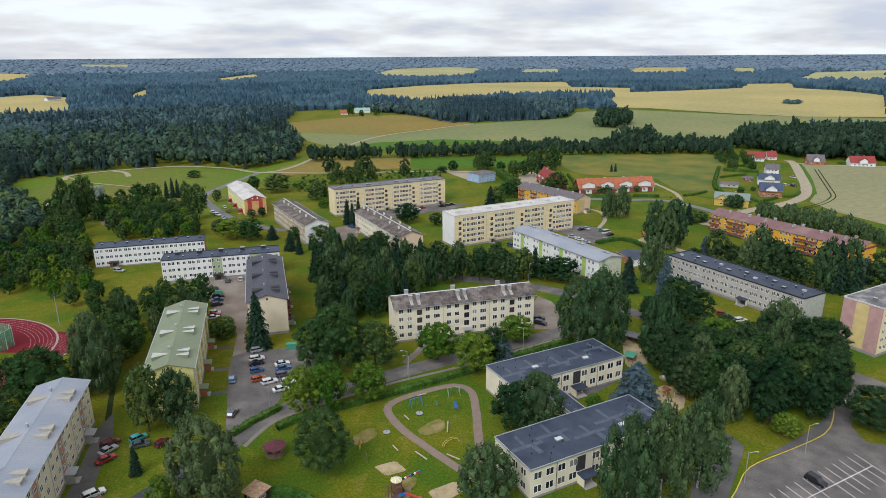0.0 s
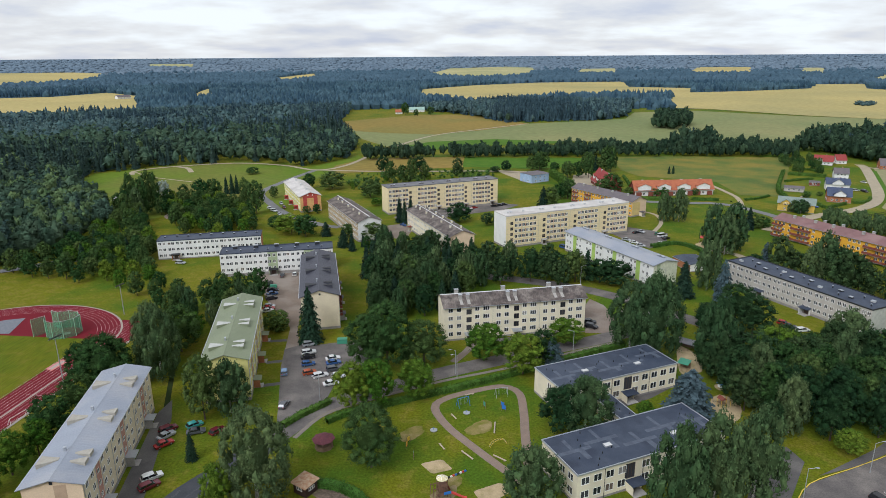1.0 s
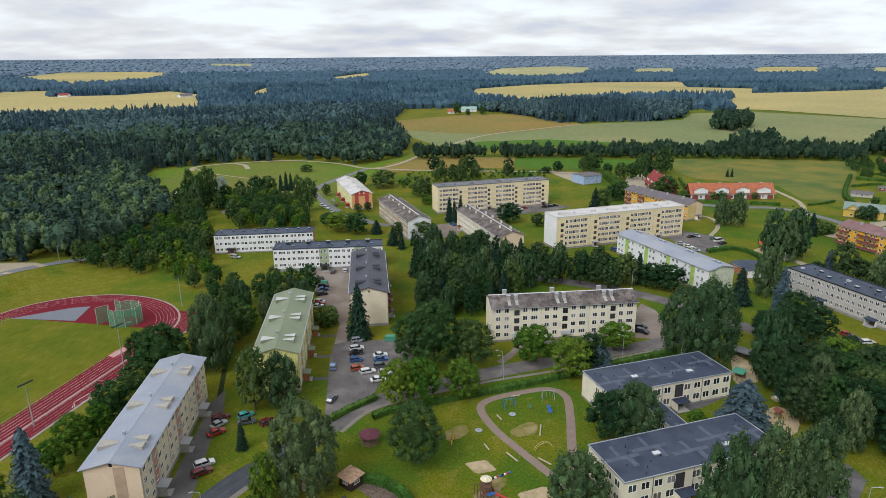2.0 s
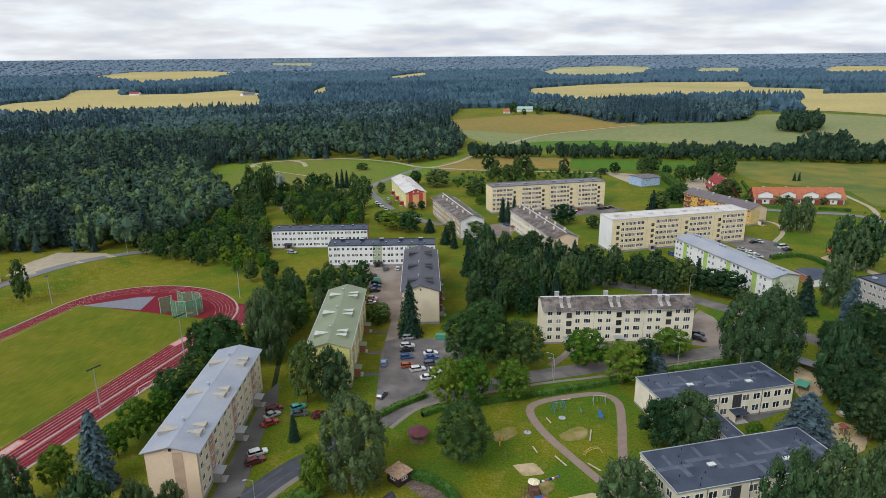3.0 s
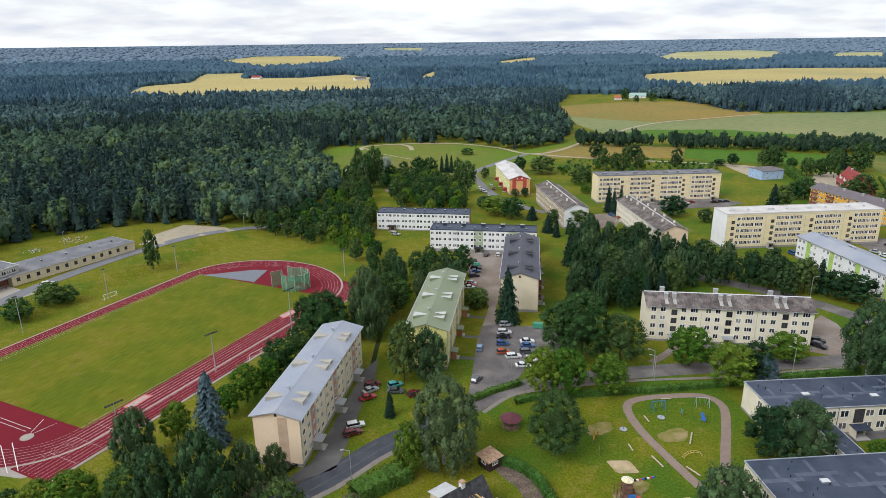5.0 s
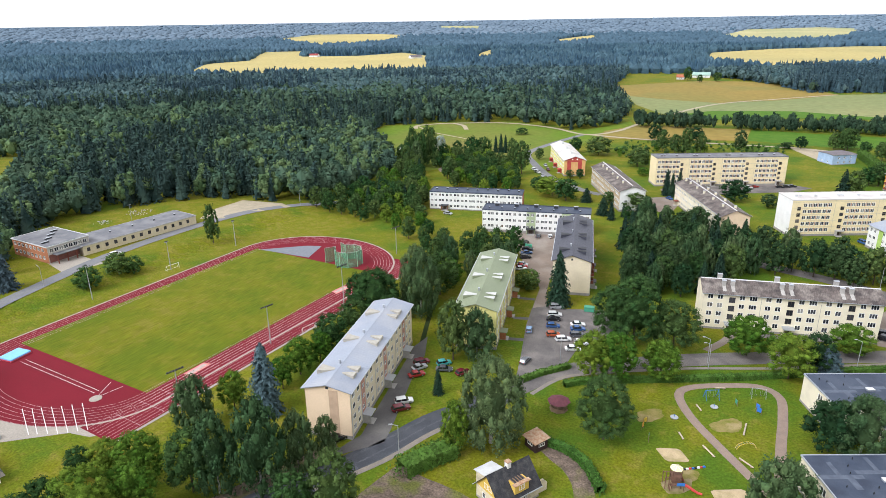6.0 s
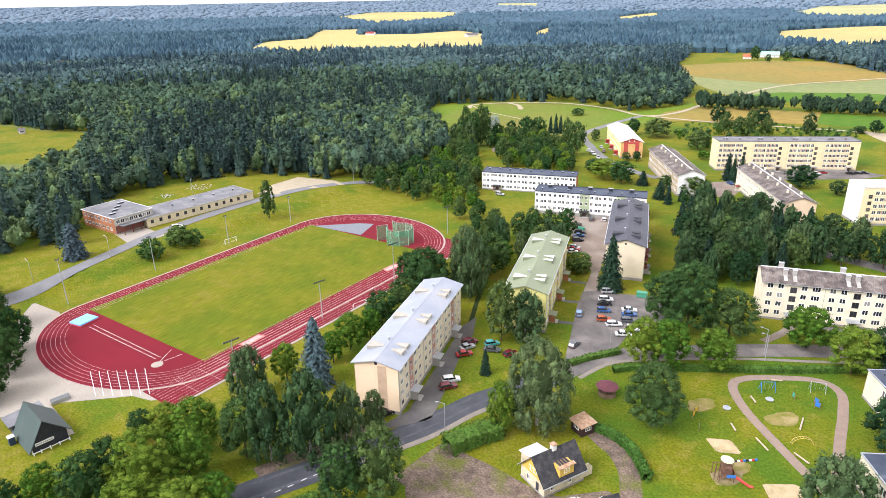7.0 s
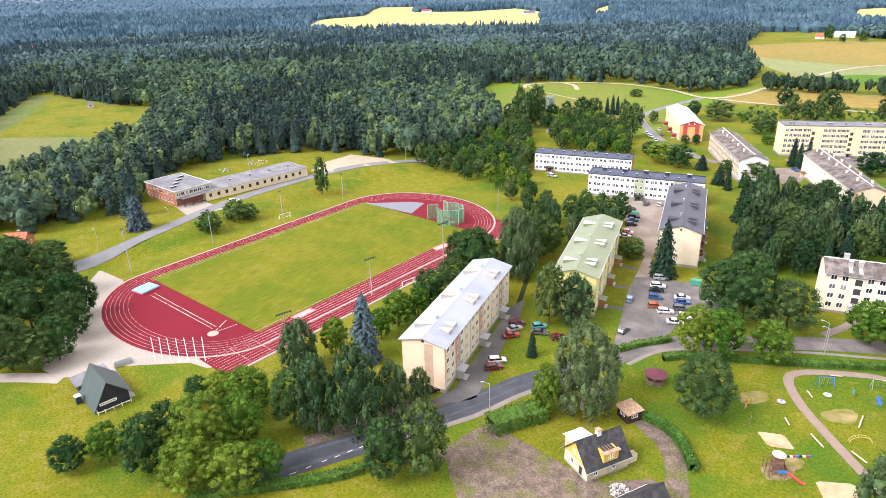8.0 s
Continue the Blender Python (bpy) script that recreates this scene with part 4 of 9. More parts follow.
class Block:
    """A building on its own ground plan: x along its front, y inwards, z up."""

    def __init__(self, name, at, turn, L, W, h, label, category, group="", z=None):
        self.L, self.W, self.h = L, W, h
        self.ob = thing(name, at[0], at[1], turn, z, label, category, group)
        self.side = {
            "front": (L, lambda u, d, z: (u, d, z), lambda u, z: pose(u, 0, z)),
            "back": (L, lambda u, d, z: (L - u, W - d, z), lambda u, z: pose(L - u, W, z, 0, 0, 180)),
            "left": (W, lambda u, d, z: (d, W - u, z), lambda u, z: pose(0, W - u, z, 0, 0, -90)),
            "right": (W, lambda u, d, z: (L - d, u, z), lambda u, z: pose(L, u, z, 0, 0, 90)),
        }
        self.holes = {k: [] for k in self.side}

    def windows(self, side, rows, cols, w, h, bars=1, frame_mat=None):
        """Adds windows with centres at heights rows and places cols."""
        for z in rows:
            for u in cols:
                self.holes[side].append((u, z, w, h, bars, frame_mat or FRAMEWHITE))

    def walls(self, wall, gable=None, low=0.0, rise=0.0):
        """The outer walls with their openings, gable tops and the windows themselves."""
        m = Mesh()
        for k, (length, place, at) in self.side.items():
            facade(m, length, low, self.h, [q[:4] for q in self.holes[k]], place, 1 if k in ("left", "right") else 0)
            if rise and k in ("left", "right"):
                m.face([place(0, 0, self.h), place(length, 0, self.h), place(length / 2, 0, self.h + rise)], 1)
        part("wall", m, [wall, gable or wall], self.ob)
        for k, (length, place, at) in self.side.items():
            for u, z, w, h, bars, fm in self.holes[k]:
                place_window(self.ob, at(u, z), w, h, fm, bars)

    def panel(self, side, u0, u1, z0, z1, material, proud=0.02, name="painted_band", label=""):
        """A flat field of another colour or cladding on a wall."""
        length, place, at = self.side[side]
        holes = [q for q in self.holes[side] if u0 < q[0] < u1 and z0 < q[1] < z1]
        m = Mesh()
        facade(m, u1 - u0, z0, z1, [(q[0] - u0, q[1], q[2], q[3]) for q in holes], lambda u, d, z: place(u0 + u, d - proud, z), 0, proud)
        part(name, m, material, self.ob, label)

    def plinth(self, h, material=None):
        m = Mesh()
        m.box(-0.06, self.L + 0.06, -0.06, 0, 0, h).box(-0.06, self.L + 0.06, self.W, self.W + 0.06, 0, h)
        m.box(-0.06, 0, 0, self.W, 0, h).box(self.L, self.L + 0.06, 0, self.W, 0, h)
        part("plinth", m, material or PLINTH, self.ob)

    def gable_roof(self, rise, material, over=0.5, ridge=True, seams=1.1, edge=None):
        L, W, h, o, t = self.L, self.W, self.h, over, 0.16
        s = rise / (W / 2)
        m = Mesh()
        xs = [(-o, 0.0), (L + o, 0.0)]
        if seams:
            n = int((L + 2 * o) / seams)
            for i in range(1, n):
                x = -o + i * (L + 2 * o) / n
                xs += [(x - 0.03, 0.0), (x, 0.022), (x + 0.03, 0.0)]
        xs.sort()
        za, zb = h - s * o + 0.02, h + rise + 0.02
        for ya in (-o, W + o):
            m.face([(-o, ya, za), (L + o, ya, za), (L + o, W / 2, zb), (-o, W / 2, zb)])
            for (x0, d0), (x1, d1) in zip(xs, xs[1:]):
                m.face([(x0, ya, za + t + d0), (x1, ya, za + t + d1), (x1, W / 2, zb + t + d1), (x0, W / 2, zb + t + d0)])
            for x in (-o, L + o):
                m.face([(x, ya, za), (x, W / 2, zb), (x, W / 2, zb + t), (x, ya, za + t)])
            m.face([(-o, ya, za), (L + o, ya, za)] + [(x, ya, za + t + d) for x, d in reversed(xs)])
        part("roof", m, material, self.ob)
        if ridge:
            part("ridge_cap", Mesh().prism([(-0.28, h + rise + t - s * 0.28 + 0.03), (0, h + rise + t + 0.07), (0.28, h + rise + t - s * 0.28 + 0.03), (0, h + rise + t - 0.02)], 0, L + 2 * o),
                 edge or material, self.ob, m=Matrix.Translation((-o, W / 2, 0)) @ pose(0, 0, 0, 0, 0, -90))
        for y, z in ((-o - 0.09, h - s * o + 0.02), (W + o + 0.09, h - s * o + 0.02)):
            part("gutter", Mesh().box(-o, L + o, y - 0.085, y + 0.085, z, z + 0.12), METAL, self.ob)
        self.slope = lambda y: h + rise + 0.18 - s * abs(y - W / 2)

    def flat_roof(self, material, edge, parapet=0.35, over=0.12):
        L, W, h, o = self.L, self.W, self.h, over
        part("roof", Mesh().box(-o + 0.2, L + o - 0.2, -o + 0.2, W + o - 0.2, h - 0.15, h + 0.05), material, self.ob)
        m = Mesh()
        for a in ((-o, L + o, -o, 0.2 - o), (-o, L + o, W + o - 0.2, W + o), (-o, 0.2 - o, 0.2 - o, W + o - 0.2), (L + o - 0.2, L + o, 0.2 - o, W + o - 0.2)):
            m.box(*a, h - 0.12, h + parapet)
        part("parapet", m, edge, self.ob)
        self.slope = lambda y: h + 0.05

    def chimney(self, x, y, w=0.9, d=0.6, tall=1.3, material=None, cap=True):
        z = min(self.slope(y - d / 2), self.slope(y + d / 2))
        c = part("chimney", Mesh().box(x - w / 2, x + w / 2, y - d / 2, y + d / 2, z - 0.3, z + tall), material or SHEETWHITE, self.ob)
        if cap:
            part("chimney_cap", Mesh().box(x - w / 2 - 0.08, x + w / 2 + 0.08, y - d / 2 - 0.08, y + d / 2 + 0.08, z + tall + 0.003, z + tall + 0.1), METAL, c)

    def dormer(self, x, y0, y1, w, top, face, name="roof_vent"):
        """A wedge on the roof: level top from the slope at y1 out to y0."""
        z1, z0 = self.slope(y1), self.slope(y0)
        m = Mesh()
        q, e = w * 0.14, 0.05 if y0 < y1 else -0.05
        lid = [(y0 - e, -w / 2 - 0.05), (y1, -q), (y1, q), (y0 - e, w / 2 + 0.05)]
        m.face([(y0, -w / 2, z1), (y1, -q, z1), (y1, q, z1), (y0, w / 2, z1)]).face([(y0, -w / 2, z0 - 0.2), (y0, w / 2, z0 - 0.2), (y0, w / 2, z1), (y0, -w / 2, z1)])
        m.face([(y0, -w / 2, z0 - 0.2), (y0, -w / 2, z1), (y1, -q, z1)]).face([(y0, w / 2, z0 - 0.2), (y1, q, z1), (y0, w / 2, z1)]).face([(y0, -w / 2, z0 - 0.2), (y1, -q, z1), (y1, q, z1), (y0, w / 2, z0 - 0.2)])
        ob = part(name, m, face, self.ob, m=Matrix.Translation((x, 0, 0)) @ Matrix(((0, 1, 0, 0), (1, 0, 0, 0), (0, 0, 1, 0), (0, 0, 0, 1))))
        slab = Mesh()
        slab.face([(u, v, z1 + 0.06) for u, v in lid]).face([(u, v, z1 + 0.004) for u, v in lid])
        for (u, v), (o, p) in zip(lid, lid[1:] + lid[:1]):
            slab.face([(u, v, z1 + 0.004), (o, p, z1 + 0.004), (o, p, z1 + 0.06), (u, v, z1 + 0.06)])
        part("vent_cover", slab, top, ob)

    def entrance(self, side, u, z=0.0, w=2.4, deep=1.6, material=None, roof=None, walls=None):
        """A canopy on side walls over a recessed door, with a step."""
        length, place, at = self.side[side]
        e = part("entrance", Mesh().box(-w / 2, -w / 2 + 0.18, -deep, 0, 0, 2.3), walls or CONCRETE, self.ob, m=at(u, z))
        part("side_wall", Mesh().box(w / 2 - 0.18, w / 2, -deep * 0.4, 0, 0, 2.3), walls or CONCRETE, e)
        part("canopy", Mesh().prism([(-deep - 0.4, 2.34), (0.0, 2.5), (0.0, 2.66), (-deep - 0.4, 2.48)], -w / 2 - 0.3, w / 2 + 0.3), roof or material or METAL, e,
             m=Matrix(((0, 1, 0, 0), (1, 0, 0, 0), (0, 0, 1, 0), (0, 0, 0, 1))))
        part("door", Mesh().box(-0.8, 0.8, -0.09, -0.02, 0.12, 2.15), DOORMAT, e)
        part("step", Mesh().box(-w / 2, w / 2, -deep - 0.7, -0.1, 0, 0.11), CONCRETE, e)

    def balcony(self, side, u, z, w, material, deep=1.1, slab=None):
        length, place, at = self.side[side]
        b = part("balcony", Mesh().box(-w / 2, w / 2, -deep, -0.02, -0.14, 0), slab or CONCRETE, self.ob, m=at(u, z))
        part("parapet", Mesh().box(-w / 2, w / 2, -deep - 0.05, -deep + 0.03, 0.004, 1.0).box(-w / 2, -w / 2 + 0.06, -deep + 0.033, -0.03, 0.004, 1.0).box(w / 2 - 0.06, w / 2, -deep + 0.033, -0.03, 0.004, 1.0), material, b)


def sections(L, n, offsets):
    return [k * L / n + o for k in range(n) for o in offsets]


def rows(first, step, n):
    return [first + step * k for k in range(n)]


def apartment(at, turn, L, W, style):
    """The three four-storey gabled blocks beside the sports field."""
    b = Block("apartment_building", at, turn, L, W, 12.1, style["label"], "apartment building", "gabled apartment blocks")
    zs = rows(2.25, 2.7, 4)
    b.windows("front", zs, sections(L, 3, [2.0, 4.9, 10.6, 13.4]), 1.45, 1.4)
    b.windows("front", [3.9, 6.6, 9.3], sections(L, 3, [7.75]), 1.2, 1.1, 1, style.get("stair_frame"))
    b.windows("left", [12.2 + 0.3], [W / 2], 0.5, 0.5, 0) if style.get("attic") else None
    b.holes["left"] = []
    b.walls(style["wall"], style["gable"], 0.0, style["rise"])
    for k in sections(L, 3, [7.75]):
        b.panel("front", k - 1.15, k + 1.15, 1.0, 12.0, style["band"], 0.03, "stair_band")
        b.entrance("front", k, 0.0, 2.5, 1.9, None, style["canopy"], style.get("porch"))
    for k in style.get("pipes", sections(L, 3, [0.25, 6.3, 9.2])):
        part("downpipe", Mesh().tube((k, -0.12, 0.2), (k, -0.12, 12.0), 0.06, n=6), METAL, b.ob)
    for s in style.get("stripe", []):
        b.panel("left", s[0], s[1], 0.9, 12.1, style["stripe_mat"], 0.03)
    if style.get("balcony"):
        for k in sections(L, 3, [3.4, 12.1]):
            for z in (3.7, 6.4, 9.1):
                b.balcony("back" if not style.get("front_balcony") else "front", k, z, 3.0, style["balcony"])
    b.plinth(0.9)
    b.gable_roof(style["rise"], style["roof"], 0.55, True, 0.9)
    part("attic_hatch", Mesh().box(-0.06, 0.0, W / 2 - 0.3, W / 2 + 0.3, 12.3, 12.95), BLACK, b.ob)
    for k in sections(L, 3, [5.6]):
        b.dormer(k + 1.2, W / 2 + 4.6, W / 2 + 0.9, 3.0, style["vent_top"], style["vent_face"])
        b.dormer(k + 0.2, W / 2 - 4.4, W / 2 - 1.4, 2.0, style["vent_top"], style["vent_face"])
        b.dormer(k + 3.0, W / 2 - 4.4, W / 2 - 1.4, 2.0, style["vent_top"], style["vent_face"])
        b.chimney(k + 3.8, W / 2 + 0.7, 0.5, 0.4, 0.9, METAL)
    return b


apartment((-76.2, 96.7), 104.3, 46.9, 10.6, dict(label="cream four-storey apartment block with a pale zinc gable roof", wall=CREAM, gable=PEACH, band=PINKBAND, canopy=METAL, rise=1.3, roof=ROOF_PALE,
          vent_top=mat("tan_vent_boards", (0.37, 0.345, 0.29), None, 0.8, grain=0.07), vent_face=mat("tan_vent_boards", (0.50, 0.42, 0.30), None, 0.8), stripe=[(5.6, 7.8)], stripe_mat=BEIGE, balcony=PINKBAND))
apartment((-64.4, 149.0), 105.6, 46.0, 11.6, dict(label="pale yellow four-storey apartment block with an olive green gable roof", wall=YELLOWISH, gable=YELLOWISH, band=mat("orange_stair_band", (0.50, 0.24, 0.10), None, 0.9), canopy=ROOF_GREEN, porch=BRICK, rise=1.7,
          roof=ROOF_GREEN, vent_top=mat("grey_white_vent_lid", (0.46, 0.46, 0.42), (0.38, 0.38, 0.35), 0.6, grain=0.07), vent_face=ROOF_GREEN, balcony=YELLOWISH))
apartment((-51.7, 197.6), 105.9, 47.9, 12.4, dict(label="cream four-storey block with an anthracite roof and black vents", wall=CREAM, gable=CREAM, band=BROWNRED, canopy=ROOF_DARK, rise=2.0,
          roof=ROOF_DARK, vent_top=BLACK, vent_face=ROOF_DARK, balcony=BROWNRED, front_balcony=True))


def slate_block():
    """The four-storey block with a weathered roof and leaning pairs of chimneys."""
    b = Block("apartment_building", *SLATE, 11.5, 11.55, "off-white four-storey apartment block with a weathered fibre-cement roof", "apartment building")
    L = b.L
    zs = rows(2.35, 2.7, 4)
    step = L / 3
    b.windows("front", zs, sections(L, 3, [1.9, 4.6]), 1.5, 1.45)
    b.windows("front", zs, sections(L, 3, [step - 5.2]), 1.5, 1.45)
    b.windows("front", zs, sections(L, 3, [step - 2.2]), 2.1, 1.45, 2)
    b.windows("front", rows(4.2, 2.7, 3), sections(L, 3, [7.9]), 1.7, 1.75, 1, FRAMEBROWN)
    b.walls(WARMWHITE, WARMWHITE, 0, 2.3)
    b.plinth(0.6)
    for k in sections(L, 3, [7.9]):
        b.entrance("front", k, 0, 2.6, 2.0, None, METAL, WARMWHITE)
    for k in (step, 2 * step):
        part("expansion_joint", Mesh().box(k - 0.05, k + 0.05, -0.04, 0.0, 0.6, 11.5), CONCRETE, b.ob)
    b.gable_roof(2.3, ROOF_SLATE, 0.55, True, 0, SHEETWHITE)
    for k in sections(L, 3, [step * 0.42]):
        for d in (-0.9, 1.5):
            b.chimney(k + d, 3.3, 1.1, 0.9, 1.5, CONCRETE)
            part("flashing", Mesh().face([(k + d - 0.5, y, b.slope(y) + 0.02) for y in (0.6, 2.8)] + [(k + d + 0.5, y, b.slope(y) + 0.02) for y in (2.8, 0.6)]), CONCRETE, b.ob)
        b.chimney(k - 1.6, 6.6, 1.3, 0.8, 1.6, CONCRETE)
    return b


SLATE = (-15.5, 189.3), 15.4, 47.4
slate_block()


def panel_block(at, turn, L, W, label, roof, end, mirror=False):
    """A five-storey panel block with window strips between pale yellow bands."""
    b = Block("apartment_building", at, turn, L, W, 15.6, label, "apartment building", "five-storey panel blocks")
    zs, n = rows(2.75, 2.68, 5), 4
    step = L / n
    stair = step * 0.17 if not mirror else step * 0.78
    flats = [step * 0.17 + 2.4 + 2.05 * i for i in range(7)] if not mirror else [1.5 + 2.05 * i for i in range(6)]
    flats = [f for f in flats if f < step - 0.9]
    b.windows("front", zs, sections(L, n, flats), 1.5, 1.5)
    b.windows("front", [z + 1.2 for z in zs[:4]], sections(L, n, [stair]), 1.5, 1.5, 1, FRAMEBROWN)
    b.walls(YELLOWPALE, end, 0, 0)
    for z in zs:
        for k in range(n):
            for i, f in enumerate(flats[:-1]):
                b.panel("front", k * step + f + 0.78, k * step + f + 1.27, z - 0.72, z + 0.72, PINKPANEL if (i + k) % 3 else WARMWHITE, 0.012, "window_panel")
    for z in [zs[0] - 1.35] + [z + 1.33 for z in zs]:
        part("floor_joint", Mesh().box(0.02, L - 0.02, -0.03, 0.0, z - 0.03, z + 0.03), CONCRETE, b.ob)
    for k in range(1, n):
        part("expansion_joint", Mesh().box(k * step - 0.04, k * step + 0.04, -0.035, 0.0, 0.9, 15.4), CONCRETE, b.ob)
    b.plinth(0.9)
    for k in sections(L, n, [stair]):
        b.entrance("front", k, 0, 2.6, 1.6, None, CONCRETE, CONCRETE)
    b.flat_roof(roof, roof, 0.35)
    for k in sections(L, n, [4.0, 5.6, 12.2]):
        b.chimney(k, W * 0.45, 0.9, 0.7, 0.7, SHEETWHITE if roof is ROOF_WHITE else ROOF_TAUPE)
    return b


YELLOWPALE = mat("pale_yellow_panels", (0.70, 0.585, 0.35), (0.64, 0.535, 0.32), 0.9, 0.3, 4.0, 0.15, grain=0.07)
PINKPANEL = mat("pink_brown_panel", (0.40, 0.24, 0.17), None, 0.9, 0.5, 4.0, 0.1, grain=0.07)
panel_block((-61.9, 359.7), 27.4, 70.9, 11.5, "pale yellow five-storey panel block with a grey flat roof", FLATGREY, YELLOWPALE, True)
panel_block((5.1, 295.1), 28.3, 71.5, 12.0, "pale yellow five-storey panel block with a whitened roof and white gable", ROOF_WHITE, WHITE)


def low_block(name, spec, W, h, label, wall, gable, zs, n, offsets, w=1.4, wh=1.35, stair=None, roof=None, rise=0.0, roof_mat=None, plinth=0.9, frame_mat=None, edge=None, group="", over=0.5, seams=1.0, z=None):
    """A plain three-storey block; returns it for its own details."""
    b = Block(name, *spec, W, h, label, "apartment building", group, z)
    b.windows("front", zs, sections(b.L, n, offsets), w, wh, 1, frame_mat)
    if stair:
        b.windows("front", [v + 1.35 for v in zs[:-1]], sections(b.L, n, [stair]), 1.3, 1.2, 1, FRAMEBROWN)
    b.walls(wall, gable, 0, rise if roof == "gable" else 0)
    if plinth:
        b.plinth(plinth)
    if roof == "gable":
        b.gable_roof(rise, roof_mat, over, True, seams, edge)
    else:
        b.flat_roof(roof_mat, edge or roof_mat, 0.3)
    return b


def west_white_blocks():
    b = low_block("apartment_building", WHITE_A, 10.0, 8.7, "white three-storey apartment block with a dark flat roof", WHITE, BRICK, rows(1.9, 2.75, 3), 6, [1.2, 3.0, 5.2, 6.7], 1.25, 1.25, None, "flat", 0, BITUMEN, 0.5, group="white flat-roofed blocks")
    b.entrance("front", 7.6, 0, 3.2, 1.8, None, BLACK, BRICK)
    for k in range(9):
        b.chimney(2.5 + k * 5.1, 6.0 + (k % 2), 0.8, 0.6, 0.6, BLACK)
    b = low_block("apartment_building", WHITE_B, 10.0, 9.9, "white three-storey apartment block with sage green stair bays", WHITE, WHITE, rows(2.9, 2.75, 3), 6, [0.9, 3.0, 4.4, 6.4], 1.2, 1.25, None, "flat", 0, BITUMEN, 1.3, group="white flat-roofed blocks")
    for k in (b.L * 0.46, b.L * 0.78):
        b.panel("front", k - 1.9, k + 1.9, 1.35, 9.8, SAGE, 0.03, "stair_band", "sage green stair band")
        b.entrance("front", k, 0, 3.4, 1.8, None, BLACK, SAGE)
    for k in range(5):
        b.chimney(5.5 + k * 8.6, 7.5, 1.8, 1.2, 1.1, BLACK)
    for k in range(8):
        b.chimney(2.5 + k * 5.6, 3.6, 0.5, 0.5, 0.5, BLACK)


WHITE_A = (-152.3, 267.6), 16.1, 45.5
WHITE_B = (-113.7, 246.1), 15.2, 46.3
west_white_blocks()


def east_blocks():
    b = low_block("apartment_building", SLATE_A, 12.2, 9.9, "tan brick three-storey block with a dark slate-grey gable roof", TANBRICK, WHITE, rows(2.3, 2.75, 3), 6, [1.2, 3.4, 5.6, 7.8], 1.2, 1.3, None, "gable", 2.4, ROOF_SLATE, 0.9, edge=SHEETWHITE, group="slate-roofed blocks", seams=0)
    for k in (8, 16, 27, 36, 46):
        b.chimney(k, 4.0, 0.8, 0.7, 1.2, WARMWHITE)
    b = low_block("apartment_building", SLATE_B, 12.0, 9.9, "off-white three-storey block with a slate-grey roof and peach gable", WARMWHITE, PEACH, rows(2.3, 2.75, 3), 6, [1.2, 3.4, 5.6, 7.8], 1.2, 1.3, None, "gable", 2.4, ROOF_SLATE, 0.9, edge=SHEETWHITE, group="slate-roofed blocks", seams=0)
    for k in (3, 9, 18, 27, 38, 49):
        b.chimney(k, 4.0, 0.8, 0.7, 1.2, WARMWHITE)
        b.chimney(k + 2.5, 8.2, 0.8, 0.7, 1.2, WARMWHITE)
    b.entrance("front", 6.0, 0, 2.4, 1.6, None, BROWNRED, WARMWHITE)
    # light block with lime stair bays
    b = low_block("apartment_building", LIME_A, 12.3, 9.3, "white three-storey block with lime stair bays and pale roof", WHITE, mat("pale_green_gable", (0.60, 0.61, 0.45), None, 0.9), rows(2.3, 2.75, 3), 8, [1.6, 3.9], 1.2, 1.35, None, "gable", 1.3, ROOF_PALE, 0.9)
    for k in (0.125, 0.36, 0.60, 0.85):
        u = b.L * k
        b.panel("front", u - 1.2, u + 1.2, 0.95, 9.2, LIME, 0.03, "stair_band", "lime green stair band")
    b.panel("right", 1.6, 3.4, 0.95, 9.2, SAGE, 0.03, "painted_band", "sage green stripe")
    for k in (6, 22, 39, 54):
        for d in (0, 2.2):
            b.chimney(k + d - 2, 7.5, 1.4, 0.9, 0.7, ROOF_PALE)
    # grey block
    b = low_block("apartment_building", GREY_A, 12.4, 9.4, "grey pebbledash three-storey block with a blue-grey flat roof", GREYWALL, mat("pale_grey_gable", (0.50, 0.51, 0.46), None, 0.9), rows(2.4, 2.75, 3), 7, [1.2, 3.2, 5.6, 7.3], 1.25, 1.3, None, "flat", 0, BITUMEN, 0.9, edge=BLACK)
    for k in (b.L * 0.28, b.L * 0.62):
        b.entrance("front", k, 0, 3.2, 2.0, None, BITUMEN, WHITE)
    for k in range(10):
        b.chimney(3 + k * 5.6, 4.2 + 3 * (k % 2), 1.3, 1.0, 0.45, SHEETWHITE if k % 3 == 0 else BLACK)
        b.chimney(5 + k * 5.6, 8.0 - 5 * (k % 2), 0.3, 0.3, 0.7, BLACK)
    # orange block with brown balconies
    b = low_block("apartment_building", ORANGE_A, 12.0, 8.9, "orange-yellow three-storey block with brown balconies and red-brown roof", ORANGE, ORANGE, rows(2.2, 2.7, 3), 6, [1.4, 3.6, 5.8, 9.0], 1.3, 1.3, None, "gable", 2.2, ROOF_BROWN, 0.8)
    for k in (1.2, 11.5, 16.0, 31.0, 47.0, 52.0, 64.0):
        for z in (0.95, 3.65, 6.35):
            b.balcony("front", k + 1.5, z, 5.4, BROWNRED, 1.3)
    for k in (8, 19, 28, 42, 55, 66):
        b.chimney(k, 4.2, 1.2, 0.8, 1.3, CONCRETE)
        b.chimney(k + 2.5, 7.4, 1.2, 0.8, 1.3, CONCRETE)
    b.panel("right", 0.05, 11.95, 8.0, 8.88, BROWNRED, 0.05, "gable_boards")
